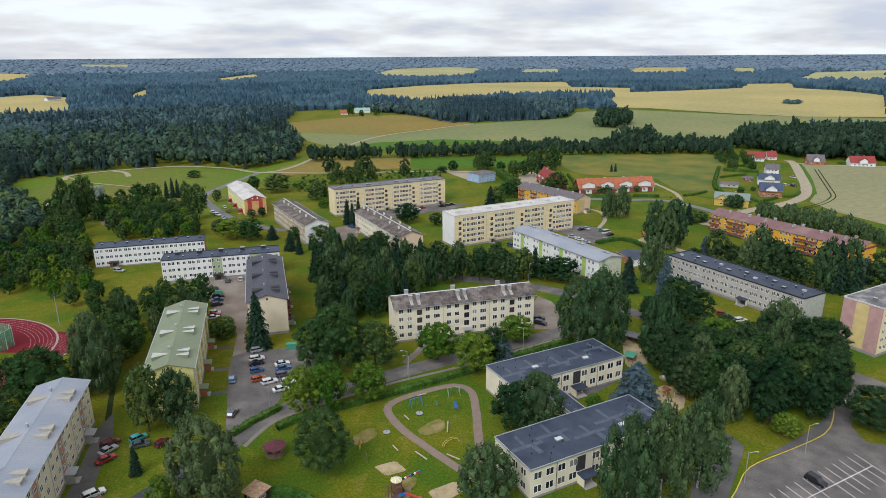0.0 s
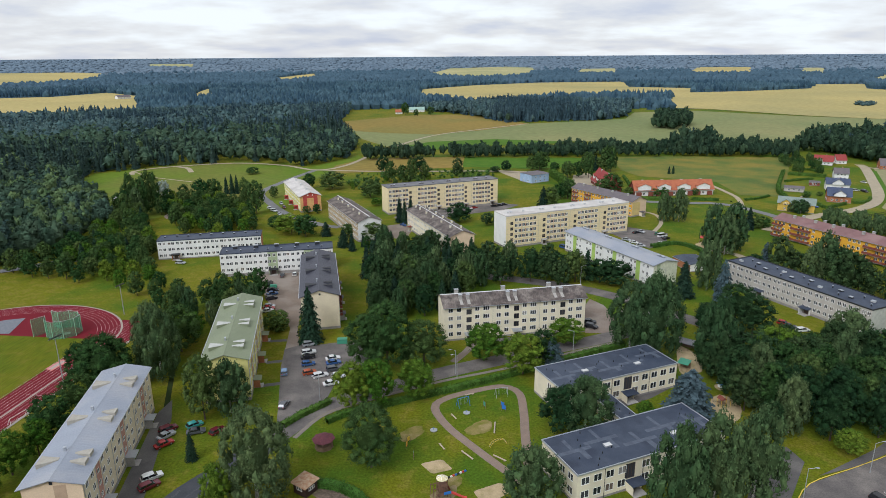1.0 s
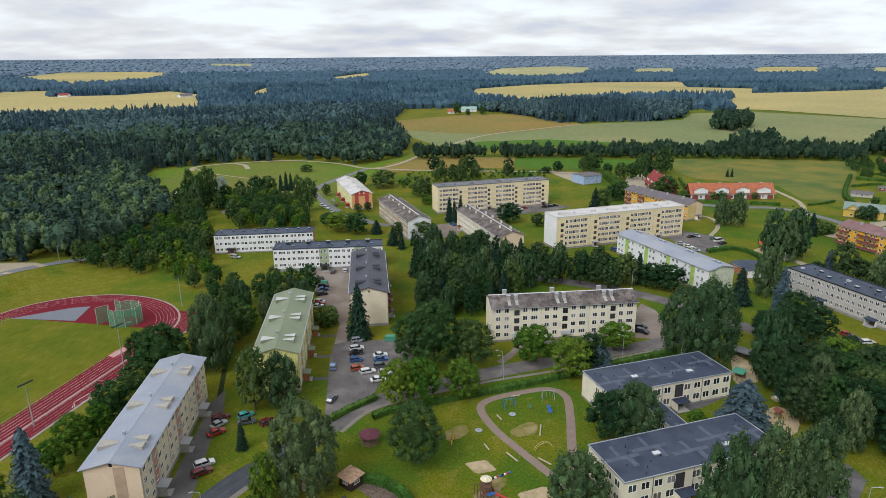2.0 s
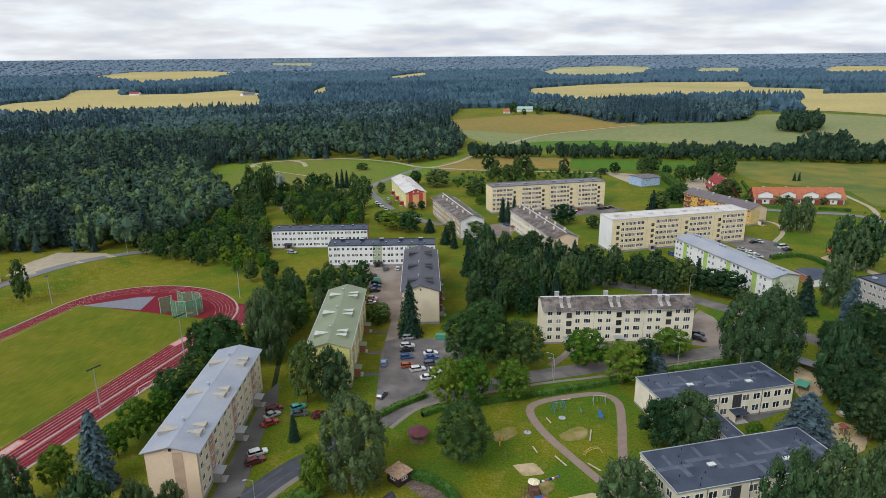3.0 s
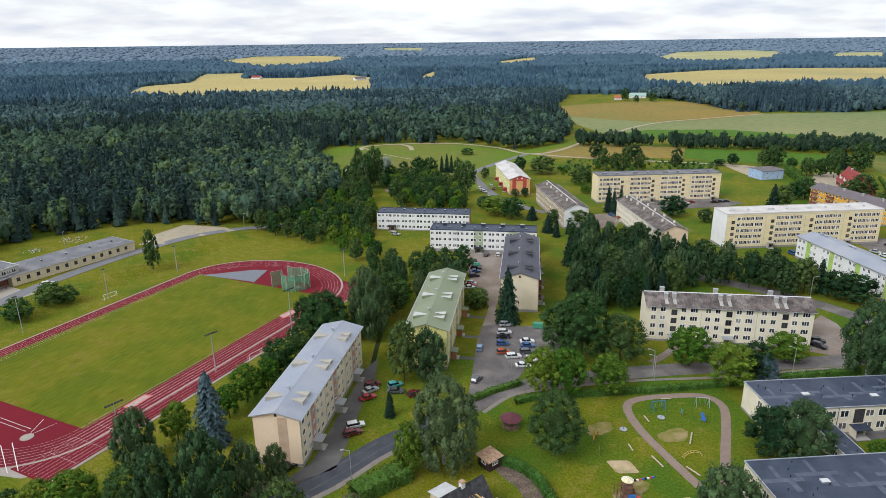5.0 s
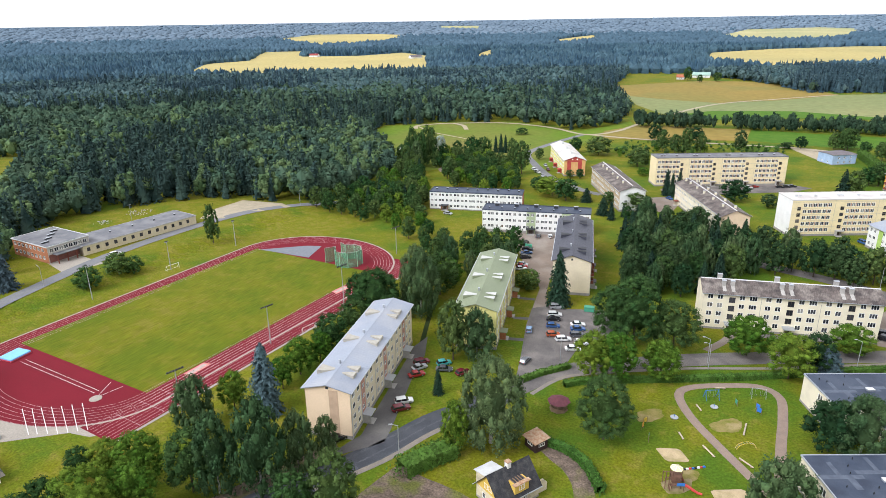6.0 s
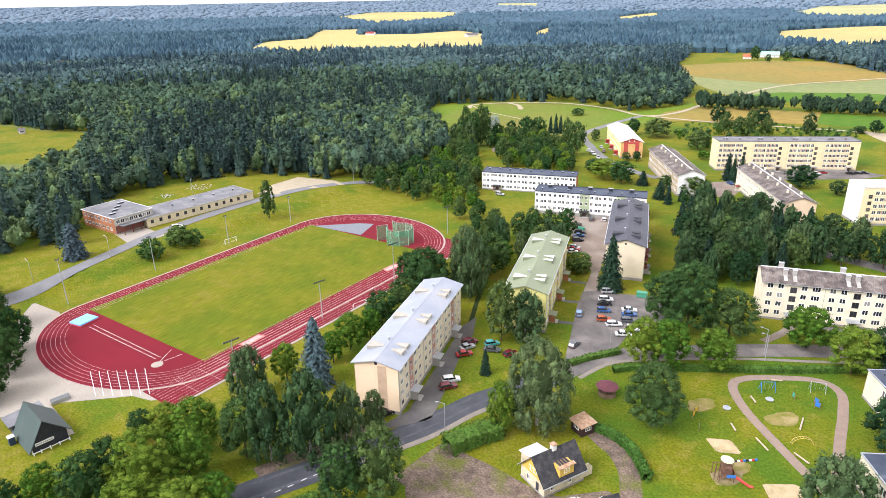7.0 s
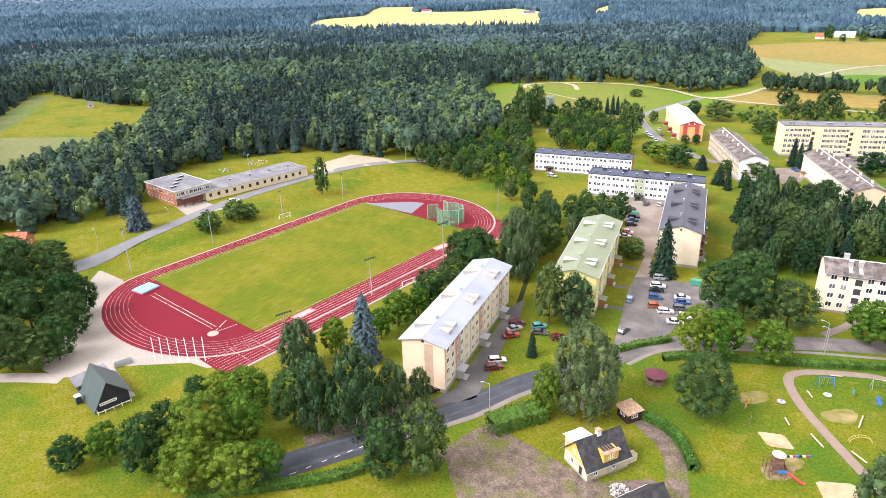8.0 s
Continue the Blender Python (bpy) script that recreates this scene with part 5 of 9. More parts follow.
    # yellow block with taupe roof
    b = low_block("apartment_building", TAUPE_A, 11.5, 8.9, "yellow three-storey block with brown balconies and a taupe gable roof", ORANGE, PEACH, rows(2.2, 2.7, 3), 5, [1.4, 3.8, 6.2, 8.6], 1.3, 1.3, None, "gable", 2.3, ROOF_TAUPE, 0.8)
    for k in (2.0, 13.0, 27.0, 38.0):
        for z in (0.95, 3.65, 6.35):
            b.balcony("front", k + 1.5, z, 4.2, BROWNRED, 1.2)
    b.panel("right", 0.4, 6.5, 0.9, 8.2, YELLOWBAND, 0.03)
    b.entrance("right", 7.5, 0, 2.8, 2.2, None, ROOF_TAUPE, WARMWHITE)
    for k in (6, 18, 30, 42):
        b.chimney(k, 4.2, 1.2, 0.8, 1.2, CONCRETE)
    # pink and yellow striped end block
    b = Block("apartment_building", (PINK_A[0][0], PINK_A[0][1]), PINK_A[1], PINK_A[2], 50.0, 15.7, "pink and yellow striped five-storey block with a patchy grey flat roof", "apartment building", "five-storey panel blocks")
    b.windows("right", rows(2.7, 2.68, 5), [2.0 + 2.3 * i for i in range(20)], 1.5, 1.35)
    b.windows("left", rows(2.7, 2.68, 5), [2.0 + 2.6 * i for i in range(18)], 1.4, 1.35)
    b.walls(PINK, YELLOWPALE)
    w = b.L
    b.panel("front", w * 0.33, w * 0.66, 0.95, 15.4, YELLOWBAND, 0.03, "painted_band", "pale yellow stripe")
    b.plinth(0.9)
    b.flat_roof(mat("patchy_flat_roof", (0.16, 0.15, 0.15), (0.10, 0.10, 0.105), 0.8, 0.5, 4.0, 0.2, c=(0.30, 0.28, 0.25), big=0.3), SHEETWHITE, 0.3)
    for k in range(4):
        b.chimney(w * 0.55, 5 + k * 11, 1.2, 0.8, 0.8, FLATGREY)
    # small house-like block with a red gable
    b = Block("apartment_building", (HOUSE_A[0][0], HOUSE_A[0][1]), 28.0, 12.4, 52.0, 9.4, "yellow three-storey block with a red gable and whitened roof", "apartment building")
    b.windows("left", rows(2.3, 2.7, 3), [2.0 + 2.9 * i for i in range(17)], 1.4, 1.3)
    b.windows("right", rows(2.3, 2.7, 3), [2.0 + 2.9 * i for i in range(17)], 1.4, 1.3)
    b.walls(APRICOT, YELLOWISH)
    for u0, u1 in ((1.7, 4.0), (8.0, 10.3)):
        b.panel("front", u0, u1, 0.9, 9.35, REDGABLE, 0.03)
    b.plinth(0.8)
    b.panel("front", 4.02, 7.98, 8.3, 9.35, REDGABLE, 0.03)
    for y in (0.0, 52.0):
        part("gable", Mesh().face([(0, y, 9.4), (12.4, y, 9.4), (6.2, y, 11.6)]), REDGABLE, b.ob)
    m = Mesh()
    m.prism([(-0.6, 9.25), (6.2, 11.65), (13.0, 9.25), (13.0, 9.42), (6.2, 11.85), (-0.6, 9.42)], -0.5, 52.5)
    part("roof", m, ROOF_WHITE, b.ob)
    for k in range(3):
        part("chimney", Mesh().box(5.2, 6.4, 8 + k * 16, 9 + k * 16, 11.2, 12.8), SHEETWHITE, b.ob)
        b.entrance("left", 43 - 16 * k, 0, 2.6, 2.0, None, REDGABLE, REDGABLE)
    for k in (4.6, 7.4):
        part("attic_window", Mesh().tube((k, -0.03, 9.95), (k, -0.10, 9.95), 0.42, n=12), FRAMEWHITE, b.ob)


SLATE_A = (-94.8, 350.5), -60.5, 55.6
SLATE_B = (-46.7, 330.3), -62.8, 58.1
LIME_A = (32.9, 293.9), -59.7, 57.5
GREY_A = (92.3, 252.1), -60.8, 57.9
ORANGE_A = (139.2, 325.7), -59.9, 75.1
TAUPE_A = (47.3, 401.0), -53.6, 49.3
PINK_A = (124.4, 187.3), -61.2, 11.8
HOUSE_A = (-114.6, 362.4), 22.1, 12.4
east_blocks()


def kindergarten():
    """Two-storey wings with bitumen roofs, joined by a low link."""
    for spec, W, seed, lab in ((K1, 13.0, 3, "cream two-storey kindergarten wing with a patched bitumen roof"), (K2, 13.6, 5, "cream two-storey kindergarten wing with a patched bitumen roof and roof hatches")):
        b = Block("kindergarten_wing", *spec, W, 7.2, lab, "kindergarten", "kindergarten wings")
        L = b.L
        stairs = [L * 0.25, L * 0.56] if seed == 3 else [L * 0.335, L * 0.7]
        cols = [u for u in np.arange(1.9, L - 1, 3.05) if all(abs(u - s) > 2.0 for s in stairs)]
        b.windows("front", [2.2, 5.4], cols, 2.0, 1.75)
        b.windows("front", [4.7], stairs, 2.5, 3.6, 2, FRAMEBROWN)
        b.windows("left", [2.2, 5.4], [W - 2.5, W - 5.5], 1.8, 1.7)
        b.walls(WARMWHITE, WARMWHITE)
        b.plinth(0.5)
        b.flat_roof(BITUMEN, METAL, 0.18, 0.18)
        rng = random.Random(seed)
        for k in range(5):
            x, y = (k + 0.5) * L / 5, W * rng.uniform(0.35, 0.65)
            part("roof_patch", Mesh().box(x - L / 10 - 0.4, x + L / 10 + 0.4, y - 0.55, y + 0.55, 7.255, 7.262), PATCH, b.ob)
            part("roof_patch", Mesh().box(x - 0.45, x + 0.45, y + 0.56, min(W - 0.5, y + rng.uniform(2.5, 5.0)), 7.255, 7.262), PATCH, b.ob)
            part("roof_patch", Mesh().box(x + 1.0, x + 2.3, max(0.5, y - rng.uniform(1.4, 4.0)), y - 0.56, 7.255, 7.262), PATCH, b.ob)
        for k in range(18):
            x, y = rng.uniform(1, L - 1), rng.uniform(1, W - 1)
            part("vent_pipe", Mesh().tube((x, y, 7.25), (x, y, 7.75), 0.10, n=6), BLACK, b.ob)
        for x, y in ((L * 0.3, W * 0.45), (L * 0.72, W * 0.3)):
            h = part("roof_hatch", Mesh().box(x - 0.8, x + 0.8, y - 0.5, y + 0.5, 7.25, 7.6), METAL, b.ob)
            part("hatch_lid", Mesh().box(x - 0.86, x + 0.86, y - 0.56, y + 0.56, 7.603, 7.68), SHEETWHITE, h)
        b.entrance("front", stairs[-1] if seed == 3 else stairs[0] + 1.0, 0, 3.4, 2.2, None, BITUMEN, WARMWHITE)
        for u in (L * 0.17, L * 0.42, L * 0.75):
            part("downpipe", Mesh().tube((u, -0.12, 0.1), (u, -0.12, 7.1), 0.06, n=6), BLACK, b.ob)
    b = Block("kindergarten_link", *K3, 4.6, 3.7, "low kindergarten link with a blue-grey bitumen roof", "kindergarten")
    b.windows("front", [1.9], [2.2, 5.2, 8.2, 11.2], 2.2, 1.6, 2)
    b.walls(WARMWHITE)
    b.flat_roof(BITUMEN, METAL, 0.12, 0.15)
    for k in range(5):
        part("vent_pipe", Mesh().tube((2 + k * 2.6, 2.3 + (k % 2), 3.75), (2 + k * 2.6, 2.3 + (k % 2), 4.2), 0.10, n=6), BLACK, b.ob)
        part("roof_patch", Mesh().box(1.2 + k * 2.8, 2.6 + k * 2.8, 1.5, 2.5, 3.755, 3.762), PATCH, b.ob)


K1 = (17.3, 147.2), 27.2, 37.0
K2 = ((17.4, 112.4), 27.6, 39.0)
K3 = (26.3, 150.0), -64.3, 11.4
kindergarten()

# ---------------------------------------------------------------- trees and forest
BARK = mat("brown_bark", (0.085, 0.062, 0.045), (0.055, 0.042, 0.032), 0.95, 2.0, 12.0, 0.5)
BIRCHBARK = mat("white_birch_bark", (0.46, 0.44, 0.40), (0.20, 0.19, 0.17), 0.9, 2.5, 9.0, 0.3)
LEAF = {
    "broad": mat("dark_green_leaves", (0.026, 0.057, 0.016), (0.052, 0.090, 0.024), 0.9, 0.35, 2.0, 0, vary=0.28, island=0.42, spec=0.06),
    # this entry is the broad leaf colour darkened, shade put into it
    "maple": mat("shade_darkened_leaves", (0.016, 0.038, 0.014), (0.034, 0.062, 0.022), 0.9, 0.35, 2.0, 0, vary=0.28, island=0.42, spec=0.06),
    "linden": mat("light_green_leaves", (0.048, 0.102, 0.010), (0.090, 0.142, 0.015), 0.9, 0.35, 2.0, 0, vary=0.20, island=0.42, spec=0.06),
    "birch": mat("grey_green_birch_leaves", (0.038, 0.071, 0.028), (0.068, 0.104, 0.040), 0.9, 0.35, 2.0, 0, vary=0.22, island=0.36, spec=0.06),
    "spruce": mat("dark_spruce_needles", (0.014, 0.033, 0.020), (0.023, 0.046, 0.025), 0.8, 0.5, 2.0, 0, vary=0.2, island=0.42, spec=0.06),
    "blue": mat("blue_spruce_needles", (0.071, 0.105, 0.118), (0.046, 0.074, 0.080), 0.8, 0.5, 2.0, 0, vary=0.12, island=0.30, spec=0.06),
    "hedge": mat("hedge_leaves", (0.047, 0.102, 0.015), (0.066, 0.125, 0.022), 0.7, 0.6, 3.0, 0, vary=0.1, island=0.42, spec=0.06),
    "willow": mat("silver_willow_leaves", (0.26, 0.30, 0.27), (0.19, 0.235, 0.20), 0.9, 0.35, 2.0, 0, island=0.36, spec=0.06),
    "bush": mat("bush_leaves", (0.039, 0.080, 0.019), (0.057, 0.103, 0.025), 0.7, 0.6, 3.0, 0, vary=0.25, island=0.42, spec=0.06),
}


def mesh_from(name, V, F, material, smooth_shade=False):
    me = bpy.data.meshes.new(name)
    n = F.shape[1]
    me.vertices.add(len(V)); me.vertices.foreach_set("co", np.asarray(V, np.float32).ravel())
    me.loops.add(F.size); me.loops.foreach_set("vertex_index", F.astype(np.int32).ravel())
    me.polygons.add(len(F))
    me.polygons.foreach_set("loop_start", np.arange(0, F.size, n, dtype=np.int32))
    me.polygons.foreach_set("use_smooth", [smooth_shade] * len(F))
    me.materials.append(material)
    me.update(calc_edges=True)
    return me


def leaf_tris(P, N, size, rng, stretch=1.0, flat=1.0, hang=0.0, loose=0.5):
    """Small leaf sprays, one triangle each, at points P that face roughly along N; flat: height of the unit over its width."""
    n = len(P)
    N = N + rng.normal(0, loose, (n, 3))
    N /= np.linalg.norm(N, axis=1)[:, None]
    up = np.tile([0.0, 0.0, 1.0 if hang else 0.0], (n, 1)) + rng.normal(0, 0.4 if hang else 1.0, (n, 3))
    A = np.cross(N, up); A /= np.linalg.norm(A, axis=1)[:, None] + 1e-9
    B = np.cross(A, N)
    s = size * rng.uniform(0.6, 1.4, (n, 1))
    A, B = A * s, B * s * stretch
    k = rng.uniform(0.7, 1.3, (n, 3, 1))
    D = np.stack([-A * k[:, 0] - B * 0.5, A * k[:, 1] - B * 0.5, B * k[:, 2] + A * rng.uniform(-0.4, 0.4, (n, 1))], 1)
    D[:, :, 2] *= flat
    return (P[:, None, :] + D).reshape(-1, 3), np.arange(3 * n).reshape(n, 3)


def sphere_dirs(n, rng):
    v = rng.normal(0, 1, (n, 3))
    return v / np.linalg.norm(v, axis=1)[:, None]


def ico(sub):
    bm = bmesh.new()
    bmesh.ops.create_icosphere(bm, subdivisions=sub, radius=1.0)
    V = np.array([v.co[:] for v in bm.verts]); F = np.array([[v.index for v in f.verts] for f in bm.faces])
    bm.free()
    return V, F


ICO1, ICO2 = ico(1), ico(2)


def crown_data(kind, seed, fine):
    """A crown one unit high and one unit in radius, its foot at z = 0; fine: for trees that stand close."""
    rng = np.random.default_rng(seed)
    VV, FF, k = [], [], 0

    def add(V, F):
        nonlocal k
        VV.append(V); FF.append(F + k); k += len(V)

    if kind in ("spruce", "blue"):
        full = 0.60 if kind == "spruce" else 0.47
        tiers, total = 19, 2600 if fine else 800
        for i in range(tiers):
            f = i / (tiers - 1)
            z, r = 0.05 + 0.93 * f, (1 - f) ** full * 0.96 + 0.03
            n = int(6 + 7 * (1 - f))
            for j in range(n):
                w = 2 * math.pi * (j + rng.uniform(-0.4, 0.4)) / n + i * 1.7
                rr = r * rng.uniform(0.74, 1.10)
                d, t = np.array([math.cos(w), math.sin(w), 0]), np.array([-math.sin(w), math.cos(w), 0])
                drop, wid = 0.03 + 0.035 * rr, 0.05 + 0.12 * rr
                e = d * rr + [0, 0, z - drop]
                m = d * rr * 0.55 + [0, 0, z]
                add(np.array([[0, 0, z + 0.02], m - t * wid, m + t * wid, e]), np.array([[0, 1, 2], [1, 3, 2]]))
                q = max(3, int(total / tiers / n * (0.5 + 1.1 * (1 - f))))
                u = rng.uniform(0.35, 1.03, (q, 1))
                P = d * rr * u + t * rng.normal(0, 1, (q, 1)) * wid * (1.15 - 0.7 * u) + np.concatenate([np.zeros((q, 2)), z - drop * u ** 2 + rng.normal(0, 0.008, (q, 1))], 1)
                V, F = leaf_tris(P, np.tile(d * 0.6 + [0, 0, 0.8], (q, 1)), 0.050 if fine else 0.080, rng, 1.5, 0.36)
                add(V, F)
        V = np.array([[0.62 * math.cos(a), 0.62 * math.sin(a), 0.05] for a in np.linspace(0, 2 * math.pi, 11)[:-1]] + [[0, 0, 0.93]])
        add(V, np.array([[i, (i + 1) % 10, 10] for i in range(10)]))
    else:
        # rounded boughs set over a domed crown, bare below; hanging tresses on birches
        birch = kind == "birch"
        mid_z, up, down = (0.47, 0.51, 0.53) if birch else (0.50, 0.48, 0.46)
        count = ((84 if birch else 96), (120 if birch else 150))[fine - 1] if fine else (52 if birch else 56)
        total = ((3700 if birch else 3400), (9800 if birch else 9000))[fine - 1] if fine else 1000
        leaf = ((0.027 if birch else 0.032), (0.018 if birch else 0.021))[fine - 1] if fine else 0.054
        boughs = []
        for i in range(count):
            u = 1 - 1.78 * (i + rng.uniform(0.1, 0.9)) / count
            w = i * 2.39996 + rng.uniform(-0.5, 0.5)
            q = rng.uniform(0.70, 0.90) if rng.random() < 0.78 else rng.uniform(0.5, 0.7)
            ring = max(0.0, 1 - u * u) ** (0.62 if birch and u > 0 else 0.48)
            s = rng.uniform(0.11, 0.25) * (1.35, 1.0, 0.82)[fine] * (0.92 if birch else 1.0)
            c = np.array([q * ring * math.cos(w), q * ring * math.sin(w), mid_z + (up if u > 0 else down) * u * (0.72 + 0.25 * q)])
            boughs.append((c, np.array([s, s, s * (0.62 if birch else 0.34)])))
        core, mid = np.array((0.42, 0.42, 0.28) if birch else (0.48, 0.48, 0.24)), np.array([0, 0, mid_z])
        V, F = ICO2
        add(V * core * rng.uniform(0.82, 1.02, (len(V), 1)) + mid, F)
        D = sphere_dirs(600 if fine else 90, rng)
        V, F = leaf_tris(D * core * rng.uniform(0.95, 1.35, (len(D), 1)) + mid, D, leaf * 1.15, rng, 1.6 if birch else 1.0, 0.42, birch, 0.7)
        add(V, F)
        wt = np.array([b[1][0] ** 2 for b in boughs]); wt /= wt.sum()
        for (c, size), share in zip(boughs, wt):
            n = max(8, int(total * share))
            away = (c - mid) * [1, 1, 2.2]
            away /= np.linalg.norm(away) + 1e-6
            D = sphere_dirs(n, rng) + away * 0.45 + [0, 0, 0.12 if birch else 0.38]
            D /= np.linalg.norm(D, axis=1)[:, None]
            P = D * size * np.where(rng.random(n) < 0.9, rng.uniform(0.80, 1.12, n), rng.uniform(1.05, 1.55, n))[:, None] + c
            if birch:
                P[:, 2] -= 0.05 * rng.random(n) * (np.hypot(P[:, 0], P[:, 1]) / 0.8)
            V, F = leaf_tris(P, D * [1, 1, 0.8], leaf, rng, 1.9 if birch else 1.0, 0.42, birch, 0.55)
            add(V, F)
            V, F = ICO1
            add(V * size * rng.uniform(0.42, 0.88, (len(V), 1)) + c, F)
    V, F = np.concatenate(VV), np.concatenate(FF)
    return mesh_from("crown", V, F, LEAF[kind])


def trunk_data(kind, seed):
    """A leaning tapered trunk with limbs, one unit high."""
    rng = random.Random(seed)
    m = Mesh()
    w = 0.035 if kind != "bush" else 0.05
    top = Vector((rng.uniform(-0.04, 0.04), rng.uniform(-0.04, 0.04), 0.62))
    m.tube((0, 0, -0.02), top * 0.5, w * 1.5, w, 7).tube(top * 0.5, top, w, w * 0.4, 7)
    for i in range(5):
        a, z = rng.uniform(0, 6.28), rng.uniform(0.25, 0.5)
        s = top * (z / 0.62)
        m.tube(s, s + Vector((0.42 * math.cos(a), 0.42 * math.sin(a), rng.uniform(0.1, 0.22))), w * 0.6, w * 0.15, 5)
    return m.data("trunk", BIRCHBARK if kind == "birch" else BARK)


TREES = {}
TREE_WORDS = {"broad": "full dark green broadleaf tree on the lawn", "maple": "broadleaf tree with leaf colour darkened for shade",
              "linden": "light green rounded young tree by the street", "birch": "tall grey-green birch with drooping twigs",
              "spruce": "dark pointed spruce with drooping boughs", "blue": "silvery blue spruce with dense boughs", "willow": "round silvery pale willow on the meadow",
              "bush": "low rounded dark green bush on the grass"}


def tree(kind, x, y, h, r, lab="", turn=None):
    """A tree of the given height and crown radius."""
    r *= 1.1 if kind == "spruce" else 0.96 if kind == "birch" else 1.0
    rng = random.Random(int(x * 131 + y * 17))
    n = 4 if kind in ("broad", "maple", "birch", "linden") else 3
    v = rng.randrange(n)
    fine = 0 if math.hypot(x, y) > 235 else 2 if r > 6.3 and math.hypot(x, y) < 200 else 1
    if (kind, v, fine) not in TREES:
        TREES[kind, v, fine] = crown_data(kind, v * 7 + sum(map(ord, kind)), fine), trunk_data(kind, v)
    crown, trunk = TREES[kind, v, fine]
    name = {"bush": "bush", "blue": "spruce", "spruce": "spruce", "birch": "birch", "maple": "darkened_broadleaf_tree", "linden": "linden_tree", "willow": "willow_tree"}.get(kind, "broadleaf_tree")
    ob = thing(name, x, y, rng.uniform(0, 360), None, lab or TREE_WORDS[kind], "bush" if kind == "bush" else "tree", {"birch": "birches", "spruce": "spruces", "blue": "blue spruces", "bush": "bushes"}.get(kind, "broadleaf trees"))
    low = {"broad": 0.0, "maple": 0.0, "linden": 0.03, "birch": 0.02, "spruce": 0.0, "blue": 0.0, "willow": -0.06, "bush": -0.12}[kind]
    part("trunk", trunk, None, ob, m=Matrix.Diagonal((min(r, h * 0.4), min(r, h * 0.4), h, 1)))
    part("crown", crown, None, ob, m=Matrix.Translation((0, 0, h * low)) @ Matrix.Diagonal((r, r, h * (1 - low), 1)))
    return ob


def plant(kind, *spots):
    for s in spots:
        tree(kind, *s)


# along the sports field and before the first block
plant("blue", (-100.7, 96.1, 19.0, 4.5), (-231.4, 108.6, 13.8, 5.2), (17.5, 175.3, 8.1, 4.3), (49.0, 147.0, 13.9, 7.5), (84.6, 232.2, 16.0, 4.0), (115.5, 273.1, 11.5, 3.2), (168.6, 243.7, 11.0, 3.6))
plant("spruce", (-58.7, 186.2, 18.7, 4.3))
plant("birch", (-110.3, 83.2, 14.0, 5.2), (-89.7, 70.5, 17.9, 5.0), (-83.2, 75.3, 20.5, 6.2), (-79.1, 82.1, 15.0, 4.2), (-78.0, 89.8, 9.8, 2.9), (-99.4, 165.2, 20.7, 6.7), (-67.2, 142.3, 14.7, 5.7), (-48.4, 109.7, 21.0, 8.7), (-94.5, 158.9, 22.0, 6.7))
plant("broad", (-94.6, 68.3, 14.5, 5.0), (-105.4, 127.5, 11.7, 5.3), (-106.6, 139.3, 10.9, 5.0), (-68.8, 68.4, 13.9, 4.5), (-63.4, 73.2, 16.9, 5.1), (-118.8, 60.6, 7.3, 3.1), (-107.2, 41.9, 13.3, 4.7), (-120.2, 33.2, 7.8, 3.6), (-108.0, 47.6, 12.8, 4.8))
plant("linden", (-114.0, 63.5, 8.7, 3.9), (-101.1, 50.1, 15.5, 6.8), (-98.3, 57.3, 12.8, 5.2), (-116.5, 38.9, 9.5, 3.3), (-96.1, 44.0, 11.7, 5.3), (-89.2, 49.5, 10.2, 5.2), (-86.8, 55.1, 8.7, 3.6))
plant("linden", (-108.4, 93.2, 10.7, 3.7), (-105.3, 113.6, 10.9, 4.2), (-105.5, 65.0, 12.5, 5.2), (-101.5, 185.4, 10.5, 4.6), (-53.9, 103.4, 13.0, 3.2), (-97.6, 185.2, 9.8, 4.4), (-104.7, 106.1, 9.1, 3.1), (-104.0, 120.6, 9.6, 3.5))
plant("bush", (-211.1, 125.5, 8.0, 4.6), (-212.4, 138.3, 7.7, 5.0), (-209.8, 143.1, 6.4, 3.6), (-72.7, 194.6, 7.2, 4.6))
plant("broad", (-208.1, 180.2, 17.0, 3.3), (-111.1, 159.9, 11.5, 5.8), (-106.3, 151.6, 16.5, 8.0), (-114.8, 154.8, 12.7, 5.0), (-97.2, 176.4, 15.6, 6.8), (-72.6, 138.6, 18.3, 4.6), (-207.1, 59.5, 20.5, 7.6), (-237.1, 65.6, 10.0, 6.9), (-222.3, 73.9, 8.7, 6.2))
plant("broad", (-183.3, 51.8, 16.9, 7.2), (-169.0, 40.8, 15.4, 6.9), (-202.2, 67.6, 13.3, 5.9), (-187.2, 42.5, 15.6, 8.4), (-201.6, 51.2, 17.6, 8.0))
plant("spruce", (-68.2, 121.9, 7.2, 1.5))
plant("broad", (-164.1, 50.1, 12.5, 5.2), (-172.1, 57.9, 14.0, 5.0), (-183.2, 65.4, 13.0, 4.6), (-164.1, 45.4, 10.5, 5.0), (-183.8, 61.0, 15.0, 5.2))
